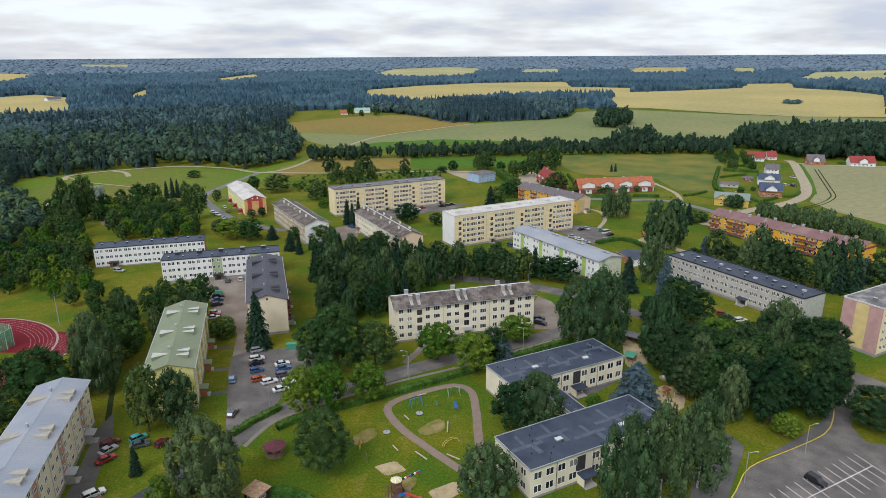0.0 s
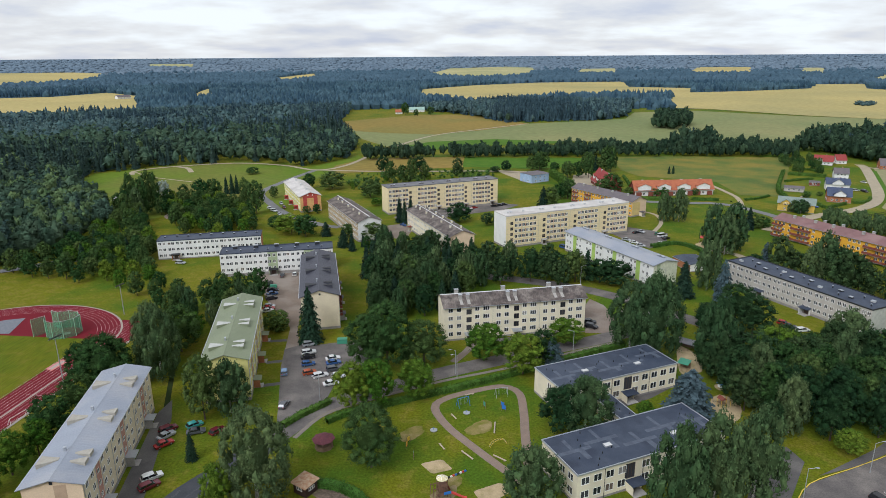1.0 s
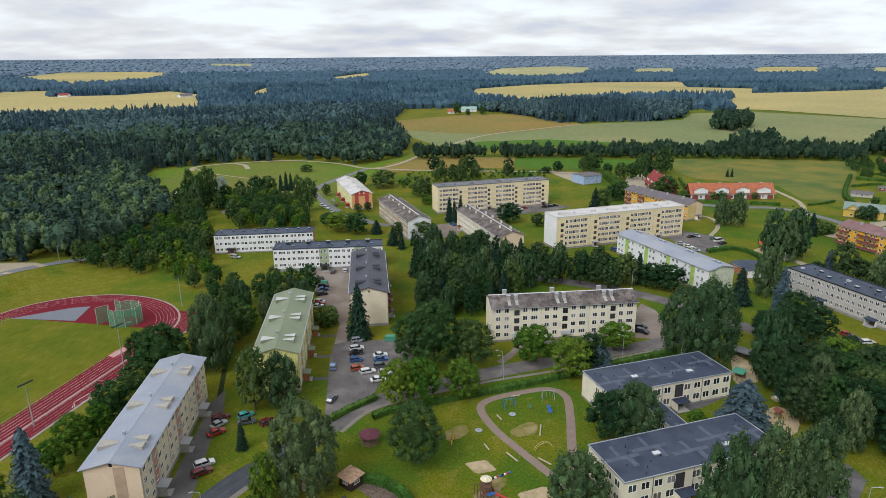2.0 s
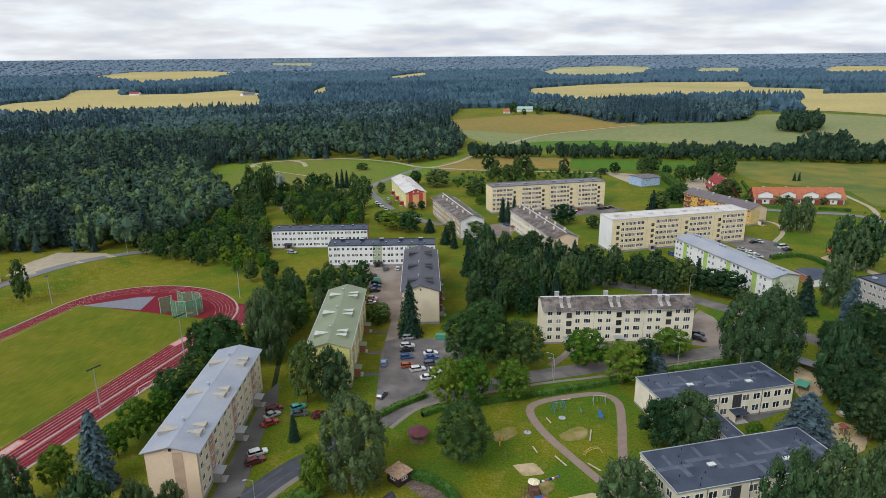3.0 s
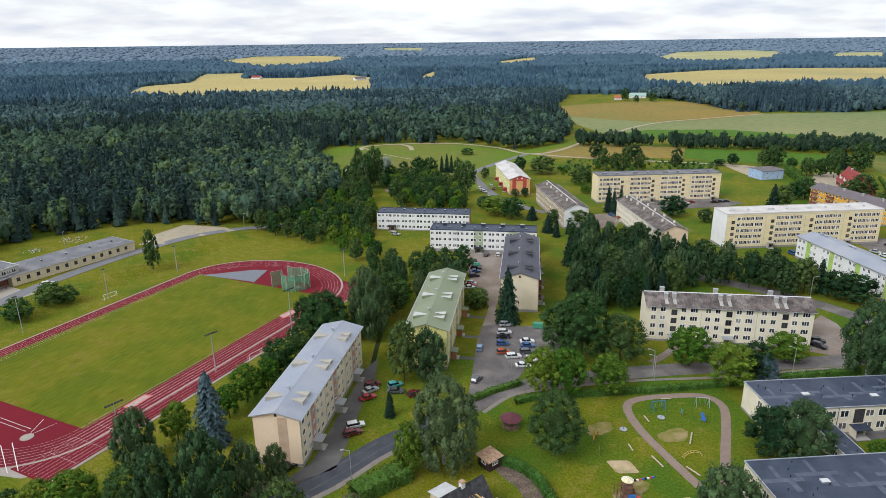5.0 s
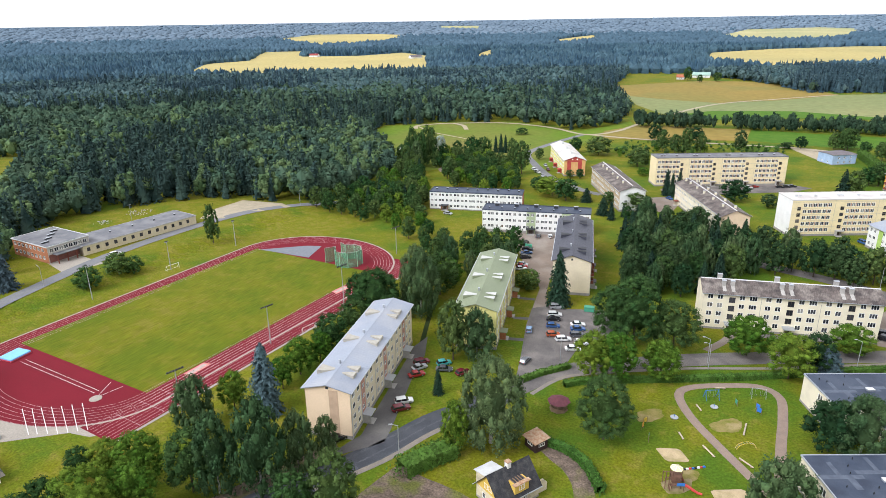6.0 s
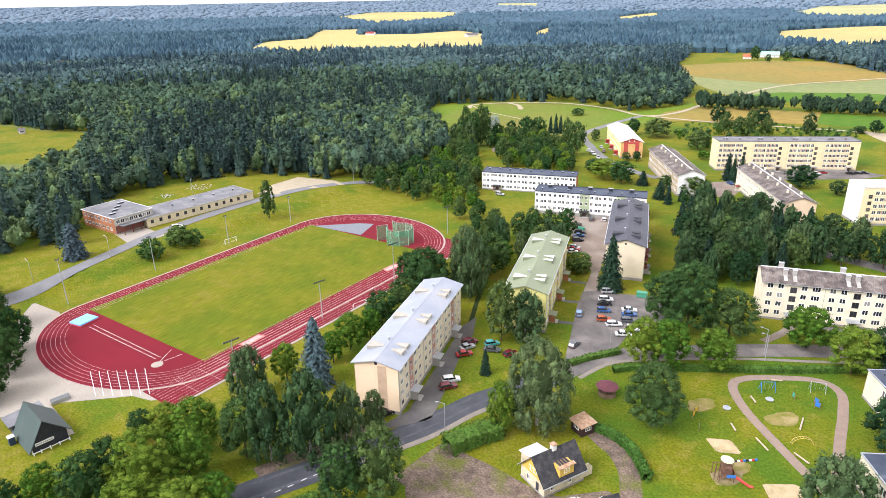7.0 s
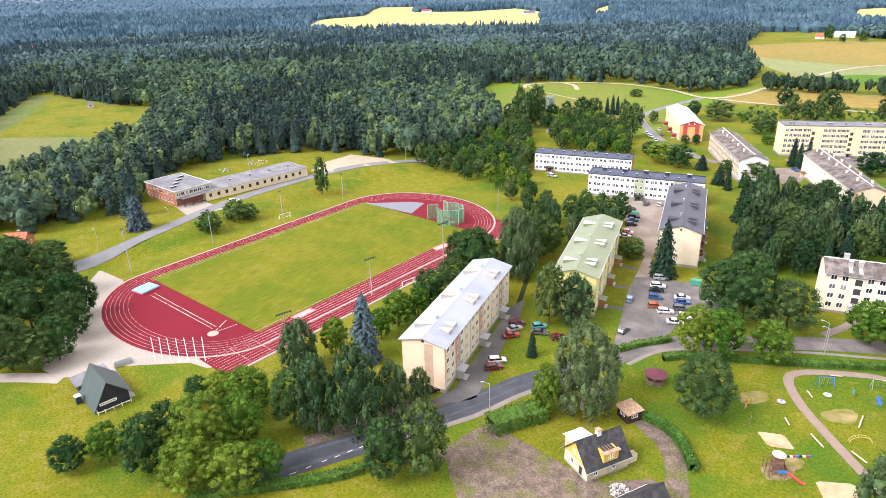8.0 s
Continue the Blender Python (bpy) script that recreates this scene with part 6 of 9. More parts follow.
# park, street and kindergarten
plant("broad", (-26.7, 122.2, 15.6, 6.6), (-30.7, 168.9, 21.5, 8.2), (-20.3, 171.8, 14.7, 7.2), (-36.8, 171.8, 16.3, 7.3))
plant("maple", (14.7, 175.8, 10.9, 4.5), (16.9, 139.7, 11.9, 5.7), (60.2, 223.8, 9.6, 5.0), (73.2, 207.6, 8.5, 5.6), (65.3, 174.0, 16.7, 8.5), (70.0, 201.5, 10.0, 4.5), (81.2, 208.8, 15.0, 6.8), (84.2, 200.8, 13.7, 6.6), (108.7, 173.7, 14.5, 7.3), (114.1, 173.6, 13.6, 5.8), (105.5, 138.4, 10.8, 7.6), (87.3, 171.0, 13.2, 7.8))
plant("linden", (-30.6, 148.6, 13.0, 5.6), (-36.3, 146.6, 13.2, 5.1), (-20.3, 153.3, 11.1, 5.2), (-1.9, 177.0, 11.8, 6.8), (8.6, 168.7, 12.9, 5.9), (23.0, 190.4, 8.6, 5.8), (38.6, 147.7, 4.5, 2.3), (80.5, 174.0, 14.7, 7.3), (93.1, 172.7, 10.7, 6.1), (81.6, 135.1, 6.2, 3.7))
plant("birch", (42.9, 189.5, 21.9, 8.3), (48.7, 184.7, 25.8, 9.6), (22.7, 140.2, 14.5, 7.2), (8.4, 111.0, 14.0, 6.5), (63.4, 173.0, 23.1, 6.3), (102.7, 180.3, 17.3, 7.4), (36.1, 108.4, 21.9, 6.2), (44.3, 112.6, 22.1, 6.2), (53.5, 116.2, 21.4, 6.0), (82.9, 244.4, 19.0, 5.2))
# on the north meadow
plant("broad", (-221.3, 367.0, 21.7, 3.9), (-205.4, 350.1, 22.1, 4.4), (-205.4, 358.6, 25.0, 4.8), (-212.6, 378.6, 20.6, 3.5), (-205.6, 334.0, 16.2, 5.3), (-185.1, 383.7, 15.2, 5.8), (-178.8, 389.1, 14.9, 5.4), (-155.0, 380.3, 17.0, 3.7), (-139.5, 357.4, 20.2, 5.2), (-198.0, 374.8, 4.5, 2.7))
plant("spruce", (-180.7, 412.7, 11.7, 2.2), (-177.2, 413.6, 13.3, 2.4), (-174.1, 414.4, 12.5, 2.2))
plant("birch", (-206.2, 346.6, 16.4, 4.4))
tree("willow", *(-219.0, 401.0, 11.3, 4.5))
# by the allotments and the farm
plant("broad", (-76.5, 460.9, 15.4, 4.6), (-67.8, 458.5, 13.2, 4.2), (-60.8, 458.1, 18.4, 4.2), (-52.6, 466.9, 13.3, 3.8), (-143.6, 1018.9, 19.0, 6.4), (-123.6, 992.8, 10.9, 4.4), (-103.3, 1016.6, 12.8, 6.3))
# between the eastern blocks
plant("broad", (53.4, 484.6, 12.5, 5.0), (61.8, 486.8, 12.0, 5.4), (68.5, 481.8, 19.0, 4.2), (86.5, 516.7, 19.5, 4.6), (89.6, 511.2, 20.0, 4.8), (76.5, 430.3, 13.0, 7.0), (70.5, 426.6, 10.0, 5.0), (45.8, 409.2, 13.0, 5.4), (41.4, 409.3, 10.0, 5.0), (34.1, 513.1, 15.0, 4.8), (45.0, 502.3, 9.0, 3.8), (33.4, 383.3, 12.5, 5.2))
plant("spruce", (78.7, 517.0, 13.0, 3.0), (28.6, 383.4, 13.0, 4.0), (132.7, 504.5, 6.0, 1.4), (135.8, 504.4, 6.5, 1.4))
plant("bush", (136.5, 341.9, 7.5, 4.6), (141.3, 343.0, 6.0, 4.2), (86.5, 422.4, 5.5, 3.4), (107.5, 421.8, 6.0, 4.6), (103.0, 422.0, 5.0, 3.8), (129.5, 424.9, 4.6, 2.4), (197.7, 421.1, 4.0, 2.6), (208.4, 426.4, 3.0, 2.0), (216.8, 418.7, 3.0, 2.2))
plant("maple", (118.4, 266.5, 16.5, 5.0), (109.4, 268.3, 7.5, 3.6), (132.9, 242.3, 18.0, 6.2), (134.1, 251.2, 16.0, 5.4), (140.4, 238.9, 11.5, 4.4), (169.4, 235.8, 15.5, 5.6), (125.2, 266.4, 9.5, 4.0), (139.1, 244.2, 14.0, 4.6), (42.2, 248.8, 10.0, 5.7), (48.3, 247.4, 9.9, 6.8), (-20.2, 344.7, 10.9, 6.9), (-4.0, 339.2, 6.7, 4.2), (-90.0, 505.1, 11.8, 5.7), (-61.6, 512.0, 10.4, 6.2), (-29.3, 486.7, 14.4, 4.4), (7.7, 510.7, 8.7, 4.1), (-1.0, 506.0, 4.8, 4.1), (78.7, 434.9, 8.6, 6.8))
plant("broad", (-129.9, 434.1, 10.6, 4.5), (-113.0, 431.9, 12.5, 9.2), (-81.4, 406.4, 11.6, 6.9), (-116.7, 325.8, 7.1, 5.0), (-96.4, 310.1, 11.6, 6.2), (-74.7, 312.3, 6.7, 4.1), (-61.1, 307.0, 9.4, 6.9), (-110.0, 358.8, 4.9, 2.6), (-104.4, 360.2, 5.9, 2.4), (-191.1, 488.6, 5.6, 5.2), (35.9, 517.7, 14.2, 7.0), (27.6, 515.6, 11.7, 4.6), (73.2, 519.5, 14.0, 6.1), (85.1, 515.2, 12.5, 7.0), (-144.2, 401.7, 7.7, 3.1))
plant("linden", (-105.8, 316.0, 10.6, 8.5), (-72.9, 382.6, 5.3, 3.5), (-197.1, 359.0, 7.3, 4.4))
plant("birch", (101.3, 298.0, 21.0, 6.0), (109.3, 295.9, 22.0, 6.8), (105.0, 292.0, 19.0, 5.5), (92.8, 353.2, 15.5, 4.6), (100.5, 353.0, 17.5, 4.9), (131.9, 257.1, 19.5, 5.6), (127.2, 255.7, 15.0, 4.8), (147.2, 234.3, 20.0, 5.4), (157.0, 236.0, 19.5, 5.6), (175.2, 376.6, 8.0, 4.6), (172.5, 379.7, 6.5, 3.6))
plant("spruce", (132.2, 337.9, 11.9, 3.1), (151.1, 233.6, 20.5, 4.6), (157.5, 232.2, 14.5, 4.0), (37.8, 253.9, 12.5, 2.9), (-52.8, 342.6, 14.0, 2.7), (-49.7, 340.8, 12.4, 2.5), (-48.2, 354.5, 11.8, 2.3), (-86.4, 312.7, 7.3, 3.3), (-72.9, 293.3, 8.6, 3.6), (71.2, 234.9, 14.0, 4.4), (-71.6, 323.8, 6.2, 2.4), (-56.5, 310.4, 7.4, 2.0))


def inside(P, poly):
    poly = np.asarray(poly, float)
    x, y = P[:, 0], P[:, 1]
    res = np.zeros(len(P), bool)
    for (ax, ay), (bx, by) in zip(poly, np.roll(poly, -1, 0)):
        c = (ay > y) != (by > y)
        res ^= c & (x < (bx - ax) * (y - ay) / (by - ay + 1e-12) + ax)
    return res


def scatter(poly, gap, rng):
    """Spots at least gap apart inside an outline."""
    poly = np.asarray(poly, float)
    lo, hi = poly.min(0), poly.max(0)
    n = int((hi[0] - lo[0]) * (hi[1] - lo[1]) / gap ** 2 * 4) + 10
    P = lo + rng.random((n, 2)) * (hi - lo)
    P = P[inside(P, poly)]
    keep = []
    for p in P:
        if all((p[0] - q[0]) ** 2 + (p[1] - q[1]) ** 2 > gap * gap for q in keep):
            keep.append(p)
    return keep


def grove(poly, gap, low, high, kinds, seed):
    rng = np.random.default_rng(seed)
    for p in scatter(poly, gap, rng):
        k = kinds[rng.integers(len(kinds))]
        h = rng.uniform(low, high)
        tree(k, round(float(p[0]), 1), round(float(p[1]), 1), h, h * {"spruce": 0.24, "birch": 0.28}.get(k, 0.34))


grove([(-209.8, 240.2), (-193.9, 266.3), (-191.5, 291.0), (-175.4, 292.8), (-153.8, 258.8), (-120.8, 222.3), (-101.7, 198.7), (-105.2, 192.1), (-126.4, 213.8), (-158.6, 231.8), (-181.3, 239.4)], 6.5, 7.5, 11, ["broad", "broad", "linden"], 1)
grove([(-114.6, 210.4), (-107.3, 225.9), (-88.8, 222.7), (-79.6, 204.7), (-87.4, 191.6), (-103.0, 190.0)], 6.5, 9.5, 13, ["birch", "broad", "broad"], 2)
grove([(-181.9, 356.2), (-184.0, 385.8), (-160.2, 397.6), (-138.1, 354.6), (-122.3, 314.1), (-138.8, 302.5), (-159.2, 306.9)], 8.0, 6.5, 9.5, ["broad", "linden", "broad"], 3)
grove([(-247.3, 369.7), (-243.3, 384.5), (-216.5, 383.4), (-194.0, 353.1), (-196.7, 333.3), (-218.3, 343.5)], 8.0, 9, 13, ["broad", "spruce", "broad"], 4)
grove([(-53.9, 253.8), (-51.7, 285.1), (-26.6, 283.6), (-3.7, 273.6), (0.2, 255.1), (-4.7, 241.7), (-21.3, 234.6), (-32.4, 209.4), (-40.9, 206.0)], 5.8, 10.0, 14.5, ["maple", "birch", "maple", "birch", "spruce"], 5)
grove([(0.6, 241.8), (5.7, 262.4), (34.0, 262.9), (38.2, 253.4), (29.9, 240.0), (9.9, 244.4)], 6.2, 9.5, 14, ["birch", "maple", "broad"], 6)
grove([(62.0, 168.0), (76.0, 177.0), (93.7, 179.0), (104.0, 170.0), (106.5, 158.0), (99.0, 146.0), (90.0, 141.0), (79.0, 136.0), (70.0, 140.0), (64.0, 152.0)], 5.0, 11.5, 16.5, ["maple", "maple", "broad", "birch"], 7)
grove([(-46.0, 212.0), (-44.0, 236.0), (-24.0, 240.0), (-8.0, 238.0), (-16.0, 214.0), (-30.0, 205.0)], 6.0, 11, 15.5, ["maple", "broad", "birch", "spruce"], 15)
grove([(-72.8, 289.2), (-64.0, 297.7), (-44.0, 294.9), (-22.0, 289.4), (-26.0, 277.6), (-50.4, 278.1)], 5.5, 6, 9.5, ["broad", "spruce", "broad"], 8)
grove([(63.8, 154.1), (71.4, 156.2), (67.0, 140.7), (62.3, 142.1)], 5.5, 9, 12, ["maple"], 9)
grove([(239.9, 568.7), (267.5, 588.2), (262.1, 542.7), (243.0, 501.3), (231.0, 514.9)], 7.0, 5, 8, ["broad", "bush"], 11)


grove([(-195.6, 259.5), (-198.9, 290.3), (-208.8, 329.1), (-198.6, 335.6), (-175.2, 305.6), (-154.6, 267.6), (-156.4, 252.3), (-171.5, 250.4)], 6.0, 8, 12, ["broad", "linden", "broad", "spruce"], 12)
grove([(-197.9, 354.9), (-202.5, 389.7), (-178.6, 383.2), (-151.8, 361.9), (-129.0, 326.9), (-133.8, 313.8), (-149.3, 322.5), (-163.5, 313.2)], 6.5, 8, 11.5, ["broad", "linden", "broad"], 13)
grove([(-102.6, 454.4), (-73.0, 478.3), (-23.3, 483.5), (-2.9, 474.8), (-6.5, 460.9), (-46.6, 468.4), (-77.7, 412.9), (-98.0, 417.3)], 9.0, 2.5, 6.0, ["bush", "bush", "linden", "broad"], 14)


# woods: one object for each kind of foliage and each step of painted haze
def cone_template(rng, sprays):
    """A spruce of ragged skirts, one unit high and wide."""
    VV, FF, k = [], [], 0
    slim = rng.uniform(0.50, 0.75)
    for z0, z1, r in ((0.04, 0.52, 0.86), (0.24, 0.70, 0.70), (0.44, 0.86, 0.50), (0.66, 1.0, 0.30)) if sprays else ((0.02, 0.55, 0.95), (0.34, 1.0, 0.66)):
        n = 6
        ring = [[r * q * math.cos(6.283 * i / n), r * q * math.sin(6.283 * i / n), z0 + rng.uniform(-0.05, 0.05)] for i in range(n) for q in [rng.uniform(0.55, 1.15)]]
        VV += ring + [[rng.uniform(-0.04, 0.04), rng.uniform(-0.04, 0.04), z1]]
        FF += [[k + i, k + (i + 1) % n, k + n] for i in range(n)]
        k += n + 1
    V, F = np.array(VV), np.array(FF)
    if sprays:
        z = rng.random(sprays) ** 1.15 * 0.95
        w = rng.random(sprays) * 6.283
        D = np.stack([np.cos(w), np.sin(w), 0.75 + 0 * w], 1)
        P = D * ((1 - z) ** slim * rng.uniform(0.55, 1.10, sprays) + 0.03)[:, None]
        P[:, 2] = z
        V2, F2 = leaf_tris(P, D, 0.19 if sprays > 40 else 0.30, rng, 1.4, 0.15, 0, 0.45)
        V, F = np.concatenate([V, V2]), np.concatenate([F, F2 + len(V)])
    return V, F


def ball_template(rng, sprays, sub=2, size=0.20):
    """A broadleaf crown: a dark core under rounded boughs of leaf sprays."""
    V, F = (ICO2 if sub == 2 else ICO1)
    C = V * np.array([0.80, 0.80, 0.42]) * rng.uniform(0.80, 1.05, (len(V), 1)) + [0, 0, 0.50]
    if not sprays:
        return C, F
    count = max(5, min(12, sprays // 9))
    VV, FF, k = [C], [F], len(C)
    for i in range(count):
        u = 1 - 1.45 * (i + rng.uniform(0.1, 0.9)) / count
        w = i * 2.39996 + rng.uniform(-0.5, 0.5)
        q, r = rng.uniform(0.55, 0.95), math.sqrt(max(0.0, 1 - u * u))
        c = np.array([q * r * math.cos(w), q * r * math.sin(w), 0.52 + 0.36 * u * q])
        s = rng.uniform(0.26, 0.46) * (1.0 if count > 8 else 1.25)
        n = sprays // count
        D = sphere_dirs(n, rng) + [0.4 * r * math.cos(w), 0.4 * r * math.sin(w), 0.55]
        D /= np.linalg.norm(D, axis=1)[:, None]
        V2, F2 = leaf_tris(c + D * [s, s, s * 0.36] * rng.uniform(0.8, 1.15, (n, 1)), D, size, rng, 1.0, 0.32, 0, 0.38)
        VV.append(V2); FF.append(F2 + k); k += len(V2)
        if sprays > 60:
            VV.append(ICO1[0] * [s, s, s * 0.36] * rng.uniform(0.55, 1.0, (len(ICO1[0]), 1)) + c); FF.append(ICO1[1] + k); k += len(ICO1[0])
    return np.concatenate(VV), np.concatenate(FF)


def dome_template(rng):
    """A far crown: an uneven dome."""
    n = 4
    V = [[q * math.cos(6.283 * i / n), q * math.sin(6.283 * i / n), z] for z, k in ((0.0, 0.80), (0.50, 0.85)) for i in range(n) for q in [k * rng.uniform(0.7, 1.25)]] + [[rng.uniform(-0.3, 0.3), rng.uniform(-0.3, 0.3), 1.0]]
    F = [[i, (i + 1) % n, n + (i + 1) % n] for i in range(n)] + [[i, n + (i + 1) % n, n + i] for i in range(n)] + [[n + i, n + (i + 1) % n, 2 * n] for i in range(n)]
    return np.array(V), np.array(F)


def wood(name, P, H, Rr, templates, material, label, seed, soft=False):
    """All the trees of one kind, drawn from a few templates."""
    rng = np.random.default_rng(seed)
    which = rng.integers(len(templates), size=len(P))
    VV, FF, k = [], [], 0
    Z = terrain(P[:, 0], P[:, 1])
    for i, (V, F) in enumerate(templates):
        s = which == i
        n = int(s.sum())
        if not n:
            continue
        a = rng.random(n) * 6.283
        c, d = np.cos(a)[:, None], np.sin(a)[:, None]
        X = (V[None, :, 0] * c - V[None, :, 1] * d) * Rr[s][:, None] + P[s][:, :1]
        Y = (V[None, :, 0] * d + V[None, :, 1] * c) * Rr[s][:, None] + P[s][:, 1:2]
        W = V[None, :, 2] * H[s][:, None] + Z[s][:, None]
        VV.append(np.stack([X, Y, W], 2).reshape(-1, 3))
        FF.append((F[None] + (np.arange(n) * len(V))[:, None, None] + k).reshape(-1, 3))
        k += n * len(V)
    ob = new(name, mesh_from(name, np.concatenate(VV), np.concatenate(FF), material, soft))
    return tagged(ob, label, "forest", "", "stuff")


FOREST_W = [(-260.6, 79.2), (-258.9, 94.8), (-245.9, 115.3), (-278.9, 139.1), (-296.8, 173.1), (-280.9, 210.7), (-254.5, 235.5), (-221.8, 244.9), (-206.5, 269.0), (-210.3, 322.7), (-235.4, 358.1), (-297.4, 422.7), (-309.9, 460.5), (-280.9, 505.9), (-214.4, 544.5), (-167.7, 521.6), (-134.4, 557.1), (-144.7, 672.3), (-190.2, 794.7), (-214.5, 834.7), (-246.1, 1101.6), (-484.7, 2108.5), (-3804.1, 717.5), (-1073.1, 180.6), (-303.0, 55.1)]
WOOD_N = [(-43.3, 1008.1), (12.1, 899.5), (142.4, 933.9), (189.4, 985.5), (241.8, 1188.2), (335.8, 1336.2), (332.9, 1406.0), (110.7, 1346.4), (-83.9, 1153.2), (-138.9, 1110.7), (-87.0, 1062.3)]
WOOD_P = [(195.0, 838.0), (213.0, 814.0), (246.0, 858.0), (258.0, 902.0), (241.0, 922.0), (216.0, 908.0)]
ISLAND = [(630.6, 1218.6), (632.4, 1189.6), (663.0, 1216.3), (690.4, 1275.9), (665.1, 1277.8)]
ALLOTMENTS = [(-108.6, 452.9), (-106.2, 490.3), (-51.3, 511.8), (-2.8, 508.1), (-2.2, 479.5), (-47.6, 477.4), (-83.7, 454.6), (-86.1, 416.5)]
ASPENS = [(172.3, 344.6), (184.2, 328.5), (198.2, 311.6), (206.4, 285.9), (215.2, 271.9), (223.8, 283.8), (215.0, 299.0), (208.6, 329.2), (193.7, 346.8), (181.6, 357.7)]
WOOD_E = [(283.2, 637.1), (303.3, 608.9), (314.5, 559.8), (342.9, 549.4), (403.5, 532.4), (431.2, 531.6), (588.2, 734.6), (504.5, 738.1), (437.7, 740.9), (348.1, 702.6)]
BELT = [(-118.4, 557.5), (-92.1, 562.9), (-43.1, 574.4), (33.7, 585.4), (112.1, 589.8), (164.6, 591.6), (216.2, 589.9), (260.9, 584.9), (285.0, 641.2), (234.9, 643.0), (178.9, 645.1), (119.5, 630.8), (35.5, 618.1), (-44.8, 598.6), (-115.9, 583.4)]
WOOD_C = [(160.0, 611.0), (201.3, 608.6), (212.0, 648.0), (188.0, 660.0)]


FIELDS.append(np.array([(286.0, 1085.0), (300.0, 1165.0), (360.0, 1140.0), (462.0, 1018.0), (440.0, 992.0)]))


def make_woods():
    rng = np.random.default_rng(77)
    half = radians(78)

    def ring(r0, r1, gap):
        n = int((half + radians(42)) * (r1 * r1 - r0 * r0) / 2 / gap ** 2)
        r = np.sqrt(rng.random(n) * (r1 * r1 - r0 * r0) + r0 * r0)
        a = rng.random(n) * (half + radians(42)) - half
        return np.stack([r * np.sin(a), r * np.cos(a)], 1)

    def clear(P):
        ok = np.ones(len(P), bool)
        for f in FIELDS:
            ok &= ~inside(P, f)
        return ok

    near = np.concatenate([ring(150, 560, 5.5), ring(560, 1150, 7.0)])
    near = near[inside(near, FOREST_W) & clear(near)]
    stand = ring(450, 1250, 5.4)
    own = np.zeros(len(stand), bool)
    for w in (WOOD_N, WOOD_P, WOOD_E, BELT, WOOD_C):
        own |= inside(stand, w)
    near = np.concatenate([near, stand[own]])
    mid = ring(1150, 2100, 12.5)
    mid = mid[clear(mid)]
    far = np.concatenate([ring(2100, 3000, 20.0), ring(3000, 4780, 36.0)])
    far = far[clear(far)]
    cones = [cone_template(rng, 110) for _ in range(7)]
    balls = [ball_template(rng, 68, 1, 0.17) for _ in range(7)]
    fine_balls = [ball_template(rng, 120, 1, 0.133) for _ in range(7)]
    cones2 = [cone_template(rng, 20) for _ in range(6)]
    balls2 = [ball_template(rng, 40, 1, 0.24) for _ in range(7)]
    plain_cones = [cone_template(rng, 0) for _ in range(5)]
    bare = [dome_template(rng) for _ in range(6)]

    def kinds(P):
        """Spruce stands and broadleaf stands in patches."""
        v = np.array([noise.noise(Vector((p[0] * 0.007, p[1] * 0.007, 3.0))) for p in P]) + rng.normal(0, 0.22, len(P))
        return v > 0.10

    k = kinds(near) & ~inside(near, BELT) & ~inside(near, WOOD_P)
    tall = np.where(inside(near, WOOD_C), 1.15, np.where(inside(near, BELT), 0.66, 1.0))
    edge = np.hypot(near[:, 0], near[:, 1])
    edge += np.where(edge > 450, rng.normal(0, 55, len(edge)), 0)
    H = rng.uniform(11, 21, len(near)) * tall
    light = rng.random(len(near)) < 0.38
    strip = inside(near, BELT) | inside(near, WOOD_P) | (inside(near, WOOD_E) & (edge < 820))
    for c, leaves, seed in ((strip & light, BELT_LIGHT, 11), (strip & ~light, BELT_LEAF, 12)):
        wood("tree_belt", near[c], H[c] * rng.uniform(0.8, 1.25, c.sum()), H[c] * rng.uniform(0.20, 0.30, c.sum()), balls, leaves, "dense dark green belt of trees before the fields", seed)
    edge[strip] = np.nan
    # from 820 m out, needles and leaves become haze-tinted copies
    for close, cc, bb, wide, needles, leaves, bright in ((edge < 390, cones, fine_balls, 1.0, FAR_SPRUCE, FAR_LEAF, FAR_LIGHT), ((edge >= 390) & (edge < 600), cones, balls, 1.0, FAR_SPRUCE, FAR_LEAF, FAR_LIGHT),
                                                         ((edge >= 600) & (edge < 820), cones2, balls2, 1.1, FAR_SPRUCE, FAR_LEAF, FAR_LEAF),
                                                         (edge >= 820, cones2, balls2, 1.1, HAZED_SPRUCE, HAZED_LEAF, HAZED_LEAF)):
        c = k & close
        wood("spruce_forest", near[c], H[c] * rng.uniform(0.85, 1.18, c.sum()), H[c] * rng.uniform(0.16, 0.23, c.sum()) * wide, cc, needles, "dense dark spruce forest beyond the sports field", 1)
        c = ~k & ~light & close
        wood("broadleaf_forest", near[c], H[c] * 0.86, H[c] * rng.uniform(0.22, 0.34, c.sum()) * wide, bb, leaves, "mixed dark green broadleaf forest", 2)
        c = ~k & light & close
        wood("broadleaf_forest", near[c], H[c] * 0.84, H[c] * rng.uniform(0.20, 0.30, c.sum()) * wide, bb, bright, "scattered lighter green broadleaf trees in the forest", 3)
    # beyond 1150 m the tinted materials carry still more painted haze
    k = kinds(mid)
    H = rng.uniform(13, 20, len(mid))
    wood("spruce_forest", mid[k], H[k], H[k] * 0.33, plain_cones, MID_SPRUCE, "distant spruce forest with blue haze in its colour", 4)
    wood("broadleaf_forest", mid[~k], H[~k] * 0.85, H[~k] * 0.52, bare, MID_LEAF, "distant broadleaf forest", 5)
